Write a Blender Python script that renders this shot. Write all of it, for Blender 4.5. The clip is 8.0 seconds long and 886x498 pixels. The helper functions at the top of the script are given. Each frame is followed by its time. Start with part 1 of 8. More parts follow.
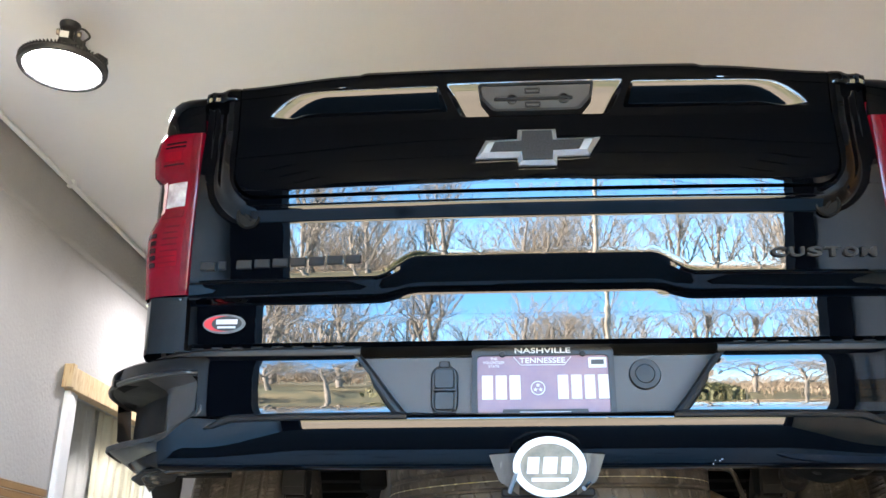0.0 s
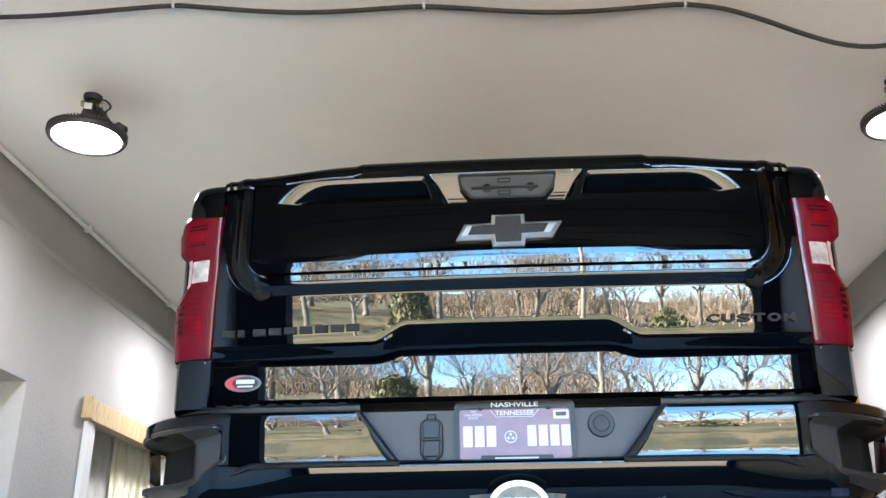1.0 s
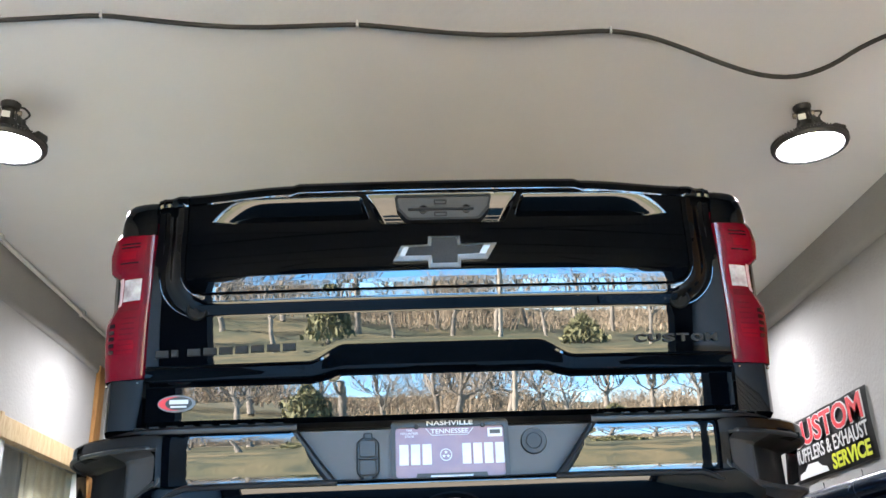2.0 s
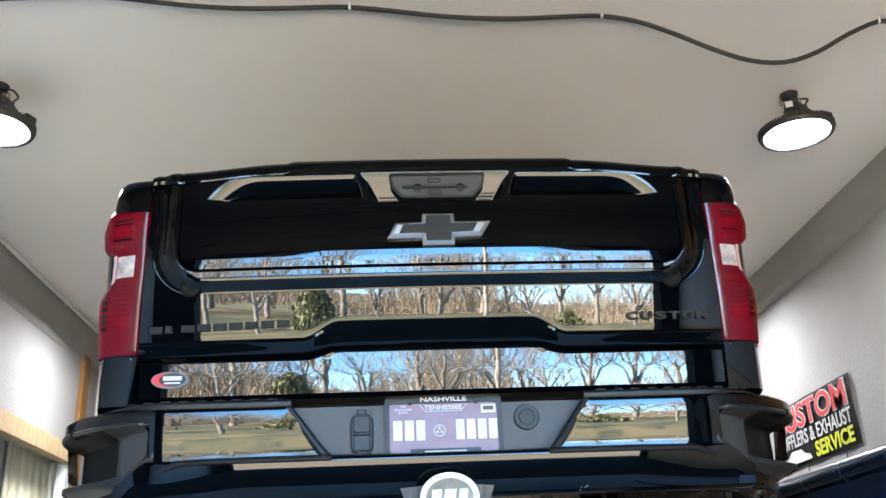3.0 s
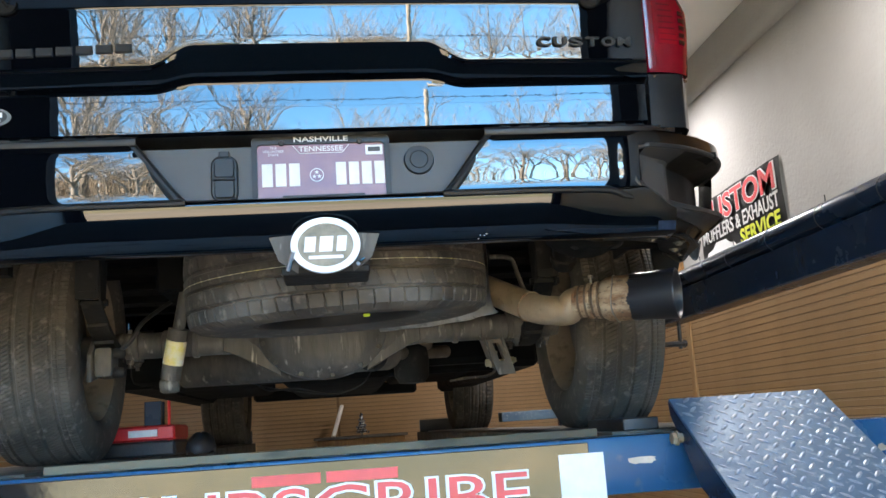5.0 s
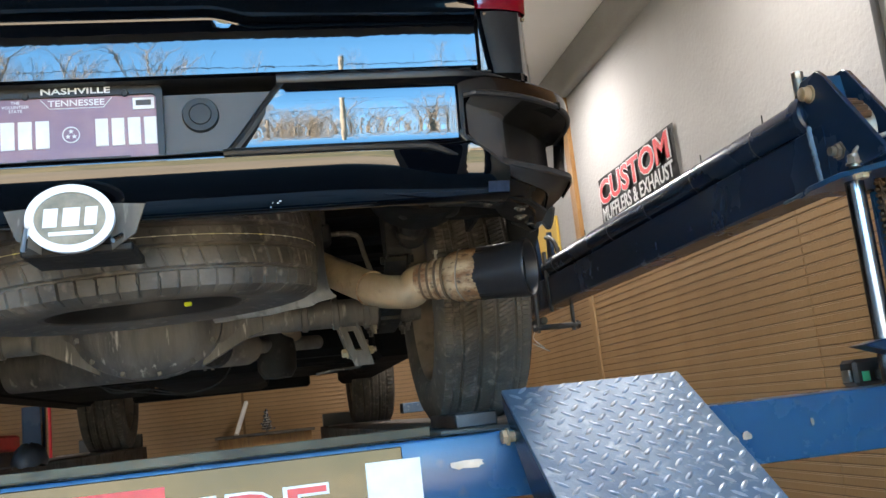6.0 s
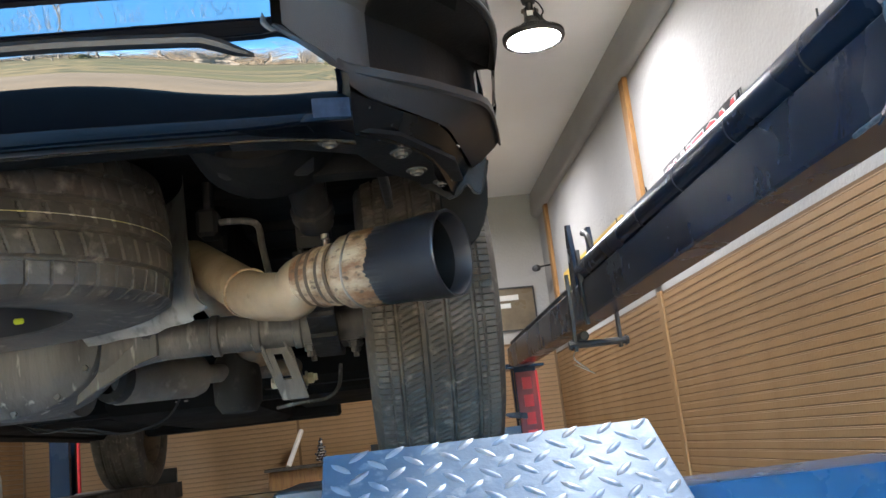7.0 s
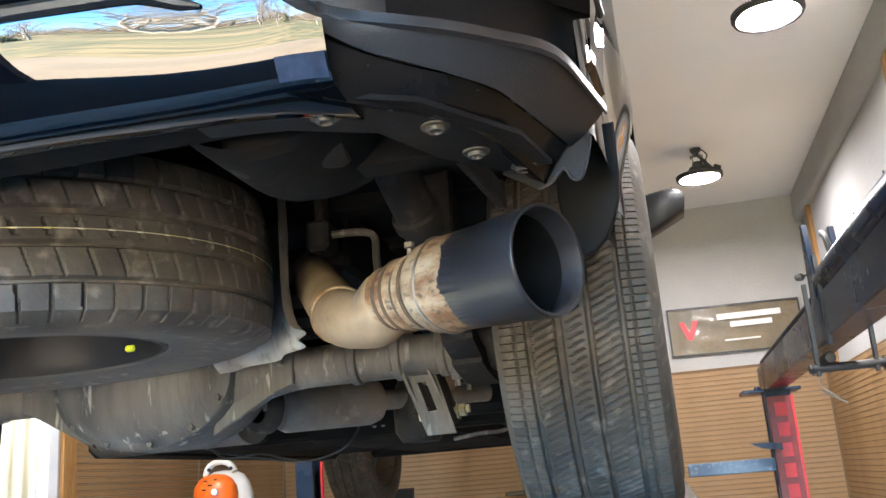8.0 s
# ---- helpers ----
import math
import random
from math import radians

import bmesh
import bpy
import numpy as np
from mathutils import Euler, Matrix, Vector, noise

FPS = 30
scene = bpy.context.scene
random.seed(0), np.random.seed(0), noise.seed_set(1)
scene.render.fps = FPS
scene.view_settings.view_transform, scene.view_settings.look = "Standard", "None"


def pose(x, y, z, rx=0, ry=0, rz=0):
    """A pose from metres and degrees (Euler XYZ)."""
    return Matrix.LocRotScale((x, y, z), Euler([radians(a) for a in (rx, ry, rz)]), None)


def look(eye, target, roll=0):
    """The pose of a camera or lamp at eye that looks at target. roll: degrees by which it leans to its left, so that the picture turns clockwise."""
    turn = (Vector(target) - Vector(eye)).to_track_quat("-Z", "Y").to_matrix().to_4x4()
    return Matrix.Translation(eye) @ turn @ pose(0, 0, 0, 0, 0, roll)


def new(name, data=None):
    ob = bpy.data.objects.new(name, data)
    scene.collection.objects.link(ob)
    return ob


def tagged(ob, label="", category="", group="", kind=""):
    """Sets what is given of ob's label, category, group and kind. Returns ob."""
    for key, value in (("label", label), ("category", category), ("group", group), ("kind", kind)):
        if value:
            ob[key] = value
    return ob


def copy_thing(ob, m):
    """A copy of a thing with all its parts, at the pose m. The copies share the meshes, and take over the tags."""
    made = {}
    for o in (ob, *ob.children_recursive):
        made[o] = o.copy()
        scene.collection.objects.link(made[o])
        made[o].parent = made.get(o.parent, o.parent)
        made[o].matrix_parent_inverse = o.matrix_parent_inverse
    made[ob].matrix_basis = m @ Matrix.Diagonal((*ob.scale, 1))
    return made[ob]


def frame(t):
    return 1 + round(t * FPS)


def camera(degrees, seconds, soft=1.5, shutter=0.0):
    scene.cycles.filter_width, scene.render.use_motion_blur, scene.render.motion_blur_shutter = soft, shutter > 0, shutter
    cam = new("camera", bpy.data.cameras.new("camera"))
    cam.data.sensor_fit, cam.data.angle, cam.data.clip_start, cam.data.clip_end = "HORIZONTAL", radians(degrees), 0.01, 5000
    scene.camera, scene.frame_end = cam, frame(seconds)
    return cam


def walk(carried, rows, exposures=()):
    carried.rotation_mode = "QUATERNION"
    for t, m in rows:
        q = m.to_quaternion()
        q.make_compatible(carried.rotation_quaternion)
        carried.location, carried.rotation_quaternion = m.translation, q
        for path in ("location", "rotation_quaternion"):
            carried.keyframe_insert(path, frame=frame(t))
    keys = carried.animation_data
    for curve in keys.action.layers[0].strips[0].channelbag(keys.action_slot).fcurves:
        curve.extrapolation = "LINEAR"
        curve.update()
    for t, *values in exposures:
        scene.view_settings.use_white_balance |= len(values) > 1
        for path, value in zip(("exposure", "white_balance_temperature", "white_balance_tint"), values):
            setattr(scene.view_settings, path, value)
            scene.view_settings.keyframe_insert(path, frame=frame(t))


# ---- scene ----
cam = camera(52.0, 8.0, shutter=0.0)
PATH = [
    (0, (-0.096, -2.055, 1.486), (-0.218, -0.2, 2.225), 0.3),
    (0.5, (0.001, -2.327, 1.491), (-0.163, -0.479, 2.239), 0.7),
    (1, (-0.04, -2.467, 1.512), (-0.153, -0.616, 2.261), -0.5),
    (2.5, (-0.127, -2.524, 1.543), (-0.005, -0.677, 2.299), -2.4),
    (3, (-0.141, -2.511, 1.483), (-0.023, -0.66, 2.232), -2.5),
    (3.5, (-0.095, -2.5, 1.477), (-0.071, -0.616, 2.151), -2.3),
    (4, (0.016, -2.363, 1.43), (0.085, -0.471, 2.074), -3.1),
    (4.5, (0.05, -2.259, 1.443), (0.175, -0.321, 1.919), -3.3),
    (4.7, (0.011, -2.188, 1.383), (0.185, -0.241, 1.807), -3.4),
    (5.8, (0.208, -1.859, 1.344), (0.569, 0.078, 1.685), -6.0),
    (6, (0.342, -1.789, 1.362), (0.723, 0.145, 1.704), -6.3),
    (6.5, (0.584, -1.565, 1.333), (0.998, 0.365, 1.66), -6.5),
    (6.8, (0.779, -1.209, 1.370), (1.026, 0.741, 1.751), -6.6),
    (7, (0.857, -1.078, 1.385), (1.005, 0.874, 1.795), -6.7),
    (7.2, (0.958, -0.957, 1.398), (0.96, 0.99, 1.854), -6.5),
    (7.5, (1.056, -0.817, 1.425), (0.886, 1.112, 1.923), -6.1),
    (8, (1.098, -0.732, 1.422), (0.67, 1.157, 1.922), -4.7),
]
EXPOSURES = [(0.0, 6.58, 6280, 17), (0.5, 6.48, 6180, 16), (2.5, 6.33, 6050, 14), (3.5, 6.36, 6080, 14), (4.0, 6.27, 6200, 14), (4.7, 6.25, 6450, 14), (6.0, 6.30, 6650, 14), (7.0, 6.78, 6150, 14), (8.0, 7.48, 6330, 15)]
walk(cam, [(t, look(eye, target, roll)) for t, eye, target, roll in PATH],
     exposures=EXPOSURES)

# ---- light ----
world = bpy.data.worlds.new("sky")
scene.world = world
world.use_nodes = True
_wn = world.node_tree.nodes
_sky = _wn.new("ShaderNodeTexSky")
_sky.sky_type, _sky.sun_disc = "NISHITA", False
_sky.sun_elevation, _sky.sun_rotation = radians(42), radians(97)
_sky.ozone_density, _sky.dust_density, _sky.air_density, _sky.altitude = 0.6, 0.0, 0.6, 2800.0
_wn["Background"].inputs[1].default_value = 0.085
_hue = _wn.new("ShaderNodeHueSaturation")   # a clear, deep winter blue
_hue.inputs["Hue"].default_value, _hue.inputs["Saturation"].default_value = 0.481, 1.24
world.node_tree.links.new(_sky.outputs[0], _hue.inputs["Color"])
world.node_tree.links.new(_hue.outputs[0], _wn["Background"].inputs[0])

sun_data = bpy.data.lights.new("sun", "SUN")
sun_data.energy, sun_data.angle, sun_data.color = 4.8, radians(0.5), (1.0, 0.96, 0.89)
sun_ob = new("sun", sun_data)
# high from the side: the yard, the meadow and the trees before the gate are lit
sun_ob.matrix_world = look((-11.5, 1.5, 11.5), (0, 0, 0))


# ---- tools ----
ROOT = {}


def thing(name, at, label, category, group="", kind=""):
    """An empty at the base of a thing, which parents its parts."""
    ob = new(name)
    ob.location = at
    ob.empty_display_size = 0.1
    ROOT[ob] = Vector(at)
    return tagged(ob, label, category, group, kind)


def origin(ob):
    while ob is not None and ob not in ROOT:
        ob = ob.parent
    return ROOT.get(ob, Vector((0, 0, 0)))


def part(name, bm, material, parent=None, label="", smooth=35, weld=False):
    """Links a bmesh, given in world places, as one mesh under a thing or a part."""
    if weld:
        bmesh.ops.remove_doubles(bm, verts=bm.verts, dist=1e-5)
    off = origin(parent)
    if off.length:
        bmesh.ops.translate(bm, verts=bm.verts, vec=-off)
    me = bpy.data.meshes.new(name)
    bm.normal_update()
    if smooth:
        lim = math.cos(radians(smooth))
        for f in bm.faces:
            f.smooth = True
        for e in bm.edges:
            if len(e.link_faces) == 2 and e.link_faces[0].normal.dot(e.link_faces[1].normal) < lim:
                e.smooth = False
    bm.to_mesh(me)
    bm.free()
    me.materials.append(material)
    ob = new(name, me)
    if parent is not None:
        ob.parent = parent
    return tagged(ob, label)


def single(name, bm, material, label, category, group="", kind="", smooth=35):
    return tagged(part(name, bm, material, None, "", smooth), label, category, group, kind)


def box(bm, lo, hi, bevel=0.0, m=None, seg=1):
    """A box from corner to corner, its edges rounded."""
    lo, hi = Vector(lo), Vector(hi)
    mat4 = Matrix.Translation((lo + hi) / 2) @ Matrix.Diagonal((*(hi - lo), 1))
    made = bmesh.ops.create_cube(bm, size=1.0, matrix=mat4)["verts"]
    if bevel:
        edges = list({e for v in made for e in v.link_edges})
        out = bmesh.ops.bevel(bm, geom=edges, offset=bevel, segments=seg, profile=0.5, affect="EDGES")
        made = list({v for f in out["faces"] for v in f.verts} | {v for v in made if v.is_valid})
    if m is not None:
        bmesh.ops.transform(bm, matrix=m, verts=made)
    return made


def new_box(lo, hi, bevel=0.0, m=None, seg=1):
    bm = bmesh.new()
    box(bm, lo, hi, bevel, m, seg)
    return bm


def prism(bm, poly, axis, a, b, bevel=0.0):
    """A flat outline, pushed along an axis from a to b. The outline's two numbers are the other axes in order."""
    def place(p, d):
        return {"x": (d, p[0], p[1]), "y": (p[0], d, p[1]), "z": (p[0], p[1], d)}[axis]
    v0 = [bm.verts.new(place(p, a)) for p in poly]
    v1 = [bm.verts.new(place(p, b)) for p in poly]
    faces = [bm.faces.new(v0[::-1]), bm.faces.new(v1)]
    n = len(poly)
    for i in range(n):
        faces.append(bm.faces.new((v0[i], v0[(i + 1) % n], v1[(i + 1) % n], v1[i])))
    bmesh.ops.recalc_face_normals(bm, faces=faces)
    if bevel:
        edges = list({e for f in faces[:2] for e in f.edges})
        bmesh.ops.bevel(bm, geom=edges, offset=bevel, segments=1, profile=0.5, affect="EDGES")


def new_prism(poly, axis, a, b, bevel=0.0):
    bm = bmesh.new()
    prism(bm, poly, axis, a, b, bevel)
    return bm


def grid(bm, rows, close_u=False, close_v=False, flip=False):
    """Faces over a table of places."""
    vs = [[bm.verts.new(p) for p in r] for r in rows]
    nu, nv = len(vs), len(vs[0])
    for i in range(nu if close_u else nu - 1):
        for j in range(nv if close_v else nv - 1):
            q = (vs[i][j], vs[(i + 1) % nu][j], vs[(i + 1) % nu][(j + 1) % nv], vs[i][(j + 1) % nv])
            bm.faces.new(q[::-1] if flip else q)
    return vs


def lathe(bm, profile, m=None, n=32, caps=False):
    """A turned shape: profile of (radius, height) about z."""
    rows = [[(r * math.cos(2 * math.pi * k / n), r * math.sin(2 * math.pi * k / n), z) for k in range(n)] for r, z in profile]
    vs = grid(bm, rows, close_v=True, flip=True)
    if caps:
        bm.faces.new(vs[0][::-1])
        bm.faces.new(vs[-1])
    made = [v for r in vs for v in r]
    if m is not None:
        bmesh.ops.transform(bm, matrix=m, verts=made)
    bmesh.ops.recalc_face_normals(bm, faces=list({f for v in made for f in v.link_faces}))


def new_lathe(profile, m=None, n=32, caps=False):
    bm = bmesh.new()
    lathe(bm, profile, m, n, caps)
    return bm


def aim(at, way):
    """A pose at a place with its z along a way."""
    return Matrix.Translation(at) @ Vector(way).to_track_quat("Z", "Y").to_matrix().to_4x4()


def rod(bm, a, b, r, n=12, r2=None):
    a, b = Vector(a), Vector(b)
    r2 = r if r2 is None else r2
    lathe(bm, [(r, 0), (r2, (b - a).length)], aim(a, b - a), n, caps=True)


def bolt(bm, at, way, r=0.012, h=0.01):
    lathe(bm, [(r * 1.35, 0), (r * 1.35, h * 0.25), (r, h * 0.3), (r, h), (r * 0.8, h * 1.15)], aim(at, way), 6, caps=True)


def glide(pts, steps=8):
    """A smooth line through places."""
    pts = [Vector(p) for p in pts]
    ext = [2 * pts[0] - pts[1]] + pts + [2 * pts[-1] - pts[-2]]
    out = []
    for i in range(1, len(ext) - 2):
        p0, p1, p2, p3 = ext[i - 1:i + 3]
        for k in range(steps):
            t = k / steps
            out.append(0.5 * (2 * p1 + (p2 - p0) * t + (2 * p0 - 5 * p1 + 4 * p2 - p3) * t * t + (3 * p1 - p0 - 3 * p2 + p3) * t ** 3))
    return out + [pts[-1]]


def tube(bm, pts, r, n=12, caps=True):
    """A round bar along places; r is one radius or one for each place."""
    pts = [Vector(p) for p in pts]
    rs = r if isinstance(r, (list, tuple)) else [r] * len(pts)
    d = (pts[1] - pts[0]).normalized()
    up = Vector((0, 0, 1)) if abs(d.z) < 0.9 else Vector((1, 0, 0))
    side = d.cross(up).normalized()
    rows = []
    for i, p in enumerate(pts):
        d = (pts[min(i + 1, len(pts) - 1)] - pts[max(i - 1, 0)]).normalized()
        side = (side - d * side.dot(d)).normalized()
        other = d.cross(side)
        rows.append([p + rs[i] * (math.cos(2 * math.pi * k / n) * side + math.sin(2 * math.pi * k / n) * other) for k in range(n)])
    vs = grid(bm, rows, close_v=True)
    if caps:
        bm.faces.new(vs[0][::-1])
        bm.faces.new(vs[-1])


def new_tube(pts, r, n=12, caps=True):
    bm = bmesh.new()
    tube(bm, pts, r, n, caps)
    return bm


def letter_mesh(text, size, depth, bold):
    cu = bpy.data.curves.new("letters", "FONT")
    cu.body, cu.size, cu.extrude, cu.offset = text, size, depth, bold
    cu.align_x, cu.align_y = "CENTER", "CENTER"
    cu.resolution_u = 3
    tmp = bpy.data.objects.new("letters", cu)
    me = bpy.data.meshes.new_from_object(tmp)
    bpy.data.objects.remove(tmp)
    bm = bmesh.new()
    bm.from_mesh(me)
    bpy.data.meshes.remove(me)
    return bm


def lettering(name, text, size, m, material, parent=None, depth=0.001, bold=0.0, label="", width=None):
    """Raised letters of the built-in font, as a mesh; the pose m has x along the line and z out of it."""
    bm = letter_mesh(text, size, depth, bold)
    if width:
        xs = [v.co.x for v in bm.verts]
        k = width / (max(xs) - min(xs))
        for v in bm.verts:
            v.co.x *= k
    bmesh.ops.transform(bm, matrix=m, verts=bm.verts)
    return part(name, bm, material, parent, label, smooth=0)


def big_letters(text, size, m, material, parent, depth, bold, label, width):
    """Like lettering, with each letter a part of its own."""
    def span(word):
        bm = letter_mesh(word, size, depth, bold)
        xs = [v.co.x for v in bm.verts]
        bm.free()
        return min(xs), max(xs)
    lo, hi = span(text)
    k = width / (hi - lo)
    for i, ch in enumerate(text):
        if ch == " ":
            continue
        bm = letter_mesh(ch, size, depth, bold)
        a, b = span(text[:i + 1])
        c, d = span(ch)
        off = lo + (b - a) - d         # its right edge lies where the line up to it ends
        for v in bm.verts:
            v.co.x = (v.co.x + off) * k
        bmesh.ops.transform(bm, matrix=m, verts=bm.verts)
        part("letter", bm, material, parent, label, smooth=0)


def ring(bm, outer, inner, axis, a, b):
    """A frame between two outlines with the same number of corners."""
    def place(p, d):
        return {"x": (d, p[0], p[1]), "y": (p[0], d, p[1]), "z": (p[0], p[1], d)}[axis]
    n = len(outer)
    rows = [[bm.verts.new(place(p, d)) for p in loop] for loop, d in ((outer, a), (outer, b), (inner, b), (inner, a))]
    fs = []
    for k in range(4):
        for i in range(n):
            fs.append(bm.faces.new((rows[k][i], rows[k][(i + 1) % n], rows[(k + 1) % 4][(i + 1) % n], rows[(k + 1) % 4][i])))
    bmesh.ops.recalc_face_normals(bm, faces=fs)


def oval(cx, cz, rx, rz, n=40):
    return [(cx + rx * math.cos(2 * math.pi * k / n), cz + rz * math.sin(2 * math.pi * k / n)) for k in range(n)]


def rounded(x0, z0, x1, z1, r, n=5):
    """A rectangle with round corners."""
    out = []
    for cx, cz, a in ((x1 - r, z1 - r, 0), (x0 + r, z1 - r, 90), (x0 + r, z0 + r, 180), (x1 - r, z0 + r, 270)):
        for k in range(n + 1):
            t = radians(a + 90 * k / n)
            out.append((cx + r * math.cos(t), cz + r * math.sin(t)))
    return out


def lerp(table, v):
    """A value from a table of pairs, straight between them."""
    if v <= table[0][0]:
        return table[0][1]
    for (a, p), (b, q) in zip(table, table[1:]):
        if v <= b:
            return p + (q - p) * (v - a) / (b - a)
    return table[-1][1]


def ease(a, b, v):
    t = min(1.0, max(0.0, (v - a) / (b - a)))
    return t * t * (3 - 2 * t)


# ---- materials ----
def surface(name, base, other=None, scale=6.0, rough=0.6, rough2=None, metal=0.0, bump=0.0, bump_scale=60.0, coat=0.0,
            mix=(0.35, 0.65), spec=0.5, fine=None, fine_scale=90.0, fine_mix=(0.55, 0.7), each=0.0, stretch=None, coat_rough=0.03):
    """Colour in two scales (broad patches, fine specks), roughness that varies with them, and a fine relief."""
    m = bpy.data.materials.new(name)
    m.use_nodes = True
    t = m.node_tree
    n, link = t.nodes, t.links.new
    b = n["Principled BSDF"]
    b.inputs["Metallic"].default_value = metal
    b.inputs["Specular IOR Level"].default_value = spec
    b.inputs["Coat Weight"].default_value = coat
    b.inputs["Coat Roughness"].default_value = coat_rough
    co = n.new("ShaderNodeTexCoord")
    mp = n.new("ShaderNodeMapping")
    link(co.outputs["Object"], mp.inputs["Vector"])
    if stretch:
        mp.inputs["Scale"].default_value = stretch
    noise1 = n.new("ShaderNodeTexNoise")
    noise1.inputs["Scale"].default_value, noise1.inputs["Detail"].default_value, noise1.inputs["Roughness"].default_value = scale, 6, 0.6
    link(mp.outputs[0], noise1.inputs["Vector"])
    r1 = n.new("ShaderNodeMapRange")
    r1.inputs["From Min"].default_value, r1.inputs["From Max"].default_value = mix
    link(noise1.outputs["Fac"], r1.inputs["Value"])
    mixer = n.new("ShaderNodeMix")
    mixer.data_type = "RGBA"
    mixer.inputs["A"].default_value = (*base, 1)
    mixer.inputs["B"].default_value = (*(other or base), 1)
    link(r1.outputs[0], mixer.inputs["Factor"])
    colour = mixer.outputs["Result"]
    if fine:
        noise2 = n.new("ShaderNodeTexNoise")
        noise2.inputs["Scale"].default_value, noise2.inputs["Detail"].default_value = fine_scale, 4
        link(mp.outputs[0], noise2.inputs["Vector"])
        r2 = n.new("ShaderNodeMapRange")
        r2.inputs["From Min"].default_value, r2.inputs["From Max"].default_value = fine_mix
        link(noise2.outputs["Fac"], r2.inputs["Value"])
        mx2 = n.new("ShaderNodeMix")
        mx2.data_type = "RGBA"
        link(r2.outputs[0], mx2.inputs["Factor"])
        link(colour, mx2.inputs["A"])
        mx2.inputs["B"].default_value = (*fine, 1)
        colour = mx2.outputs["Result"]
    if each:
        info = n.new("ShaderNodeObjectInfo")
        hsv = n.new("ShaderNodeHueSaturation")
        r3 = n.new("ShaderNodeMapRange")
        r3.inputs["To Min"].default_value, r3.inputs["To Max"].default_value = 1 - each, 1 + each
        link(info.outputs["Random"], r3.inputs["Value"])
        link(r3.outputs[0], hsv.inputs["Value"])
        link(colour, hsv.inputs["Color"])
        colour = hsv.outputs["Color"]
    link(colour, b.inputs["Base Color"])
    if rough2 is None:
        rough2 = rough
    r4 = n.new("ShaderNodeMapRange")
    r4.inputs["To Min"].default_value, r4.inputs["To Max"].default_value = rough, rough2
    link(r1.outputs[0], r4.inputs["Value"])
    link(r4.outputs[0], b.inputs["Roughness"])
    if bump:
        noise3 = n.new("ShaderNodeTexNoise")
        noise3.inputs["Scale"].default_value, noise3.inputs["Detail"].default_value = bump_scale, 5
        link(mp.outputs[0], noise3.inputs["Vector"])
        bp = n.new("ShaderNodeBump")
        bp.inputs["Strength"].default_value, bp.inputs["Distance"].default_value = 1.0, bump
        link(noise3.outputs["Fac"], bp.inputs["Height"])
        link(bp.outputs[0], b.inputs["Normal"])
    return m


def glow(name, colour, strength):
    m = bpy.data.materials.new(name)
    m.use_nodes = True
    b = m.node_tree.nodes["Principled BSDF"]
    b.inputs["Base Color"].default_value = (0.8, 0.8, 0.8, 1)
    b.inputs["Emission Color"].default_value = (*colour, 1)
    b.inputs["Emission Strength"].default_value = strength
    return m


def clear(name, colour, rough=0.02, ior=1.45):
    m = bpy.data.materials.new(name)
    m.use_nodes = True
    b = m.node_tree.nodes["Principled BSDF"]
    b.inputs["Base Color"].default_value = (*colour, 1)
    b.inputs["Roughness"].default_value, b.inputs["IOR"].default_value, b.inputs["Transmission Weight"].default_value = rough, ior, 1.0
    return m


# white walls greyed in colour to offset the lamps' strong light on them
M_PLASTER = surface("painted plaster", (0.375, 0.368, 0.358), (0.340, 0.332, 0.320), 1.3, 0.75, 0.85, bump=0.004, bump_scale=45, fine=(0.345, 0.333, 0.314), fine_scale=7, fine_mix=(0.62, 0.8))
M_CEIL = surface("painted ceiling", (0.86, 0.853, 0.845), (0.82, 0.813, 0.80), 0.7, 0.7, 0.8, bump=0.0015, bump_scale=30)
M_SIDING = surface("tan painted siding", (0.290, 0.172, 0.076), (0.248, 0.144, 0.062), 2.2, 0.42, 0.56, bump=0.0012, bump_scale=70, fine=(0.26, 0.15, 0.062), fine_scale=22, fine_mix=(0.62, 0.82), each=0.015)
M_SIDEGAP = surface("siding groove", (0.145, 0.083, 0.034), (0.115, 0.065, 0.027), 5, 0.8)
M_WOOD = surface("bare pine", (0.56, 0.43, 0.25), (0.46, 0.33, 0.18), 3.5, 0.6, 0.7, bump=0.001, bump_scale=40, stretch=(8, 8, 1.0), fine=(0.38, 0.25, 0.12), fine_scale=14)
M_TRIM = surface("stained wood trim", (0.33, 0.17, 0.05), (0.25, 0.12, 0.035), 4, 0.5, 0.6, bump=0.001, bump_scale=40, stretch=(8, 8, 1.0), fine=(0.19, 0.09, 0.03), fine_scale=16)
M_VINYL = surface("white vinyl", (0.74, 0.75, 0.76), (0.66, 0.67, 0.68), 5, 0.35, 0.5)
M_CURTAIN = surface("cream cloth", (0.74, 0.69, 0.54), (0.62, 0.57, 0.43), 4, 0.8, 0.9, bump=0.002, bump_scale=80)
M_CONCRETE = surface("concrete floor", (0.52, 0.51, 0.49), (0.43, 0.42, 0.40), 1.2, 0.55, 0.8, bump=0.002, bump_scale=25, fine=(0.13, 0.12, 0.11), fine_scale=5, fine_mix=(0.6, 0.75))
# near-black floor colour, only to keep the lower lip's reflection dark
M_DARKFLOOR = surface("dark floor for reflections", (0.026, 0.022, 0.018), (0.042, 0.036, 0.030), 1.5, 0.8, 0.9, spec=0.04, bump=0.002, bump_scale=60)
M_GLASS = clear("window glass", (0.9, 0.95, 0.93))
M_LAMPDISC = glow("lamp diffuser", (1.0, 0.98, 0.94), 2.9)
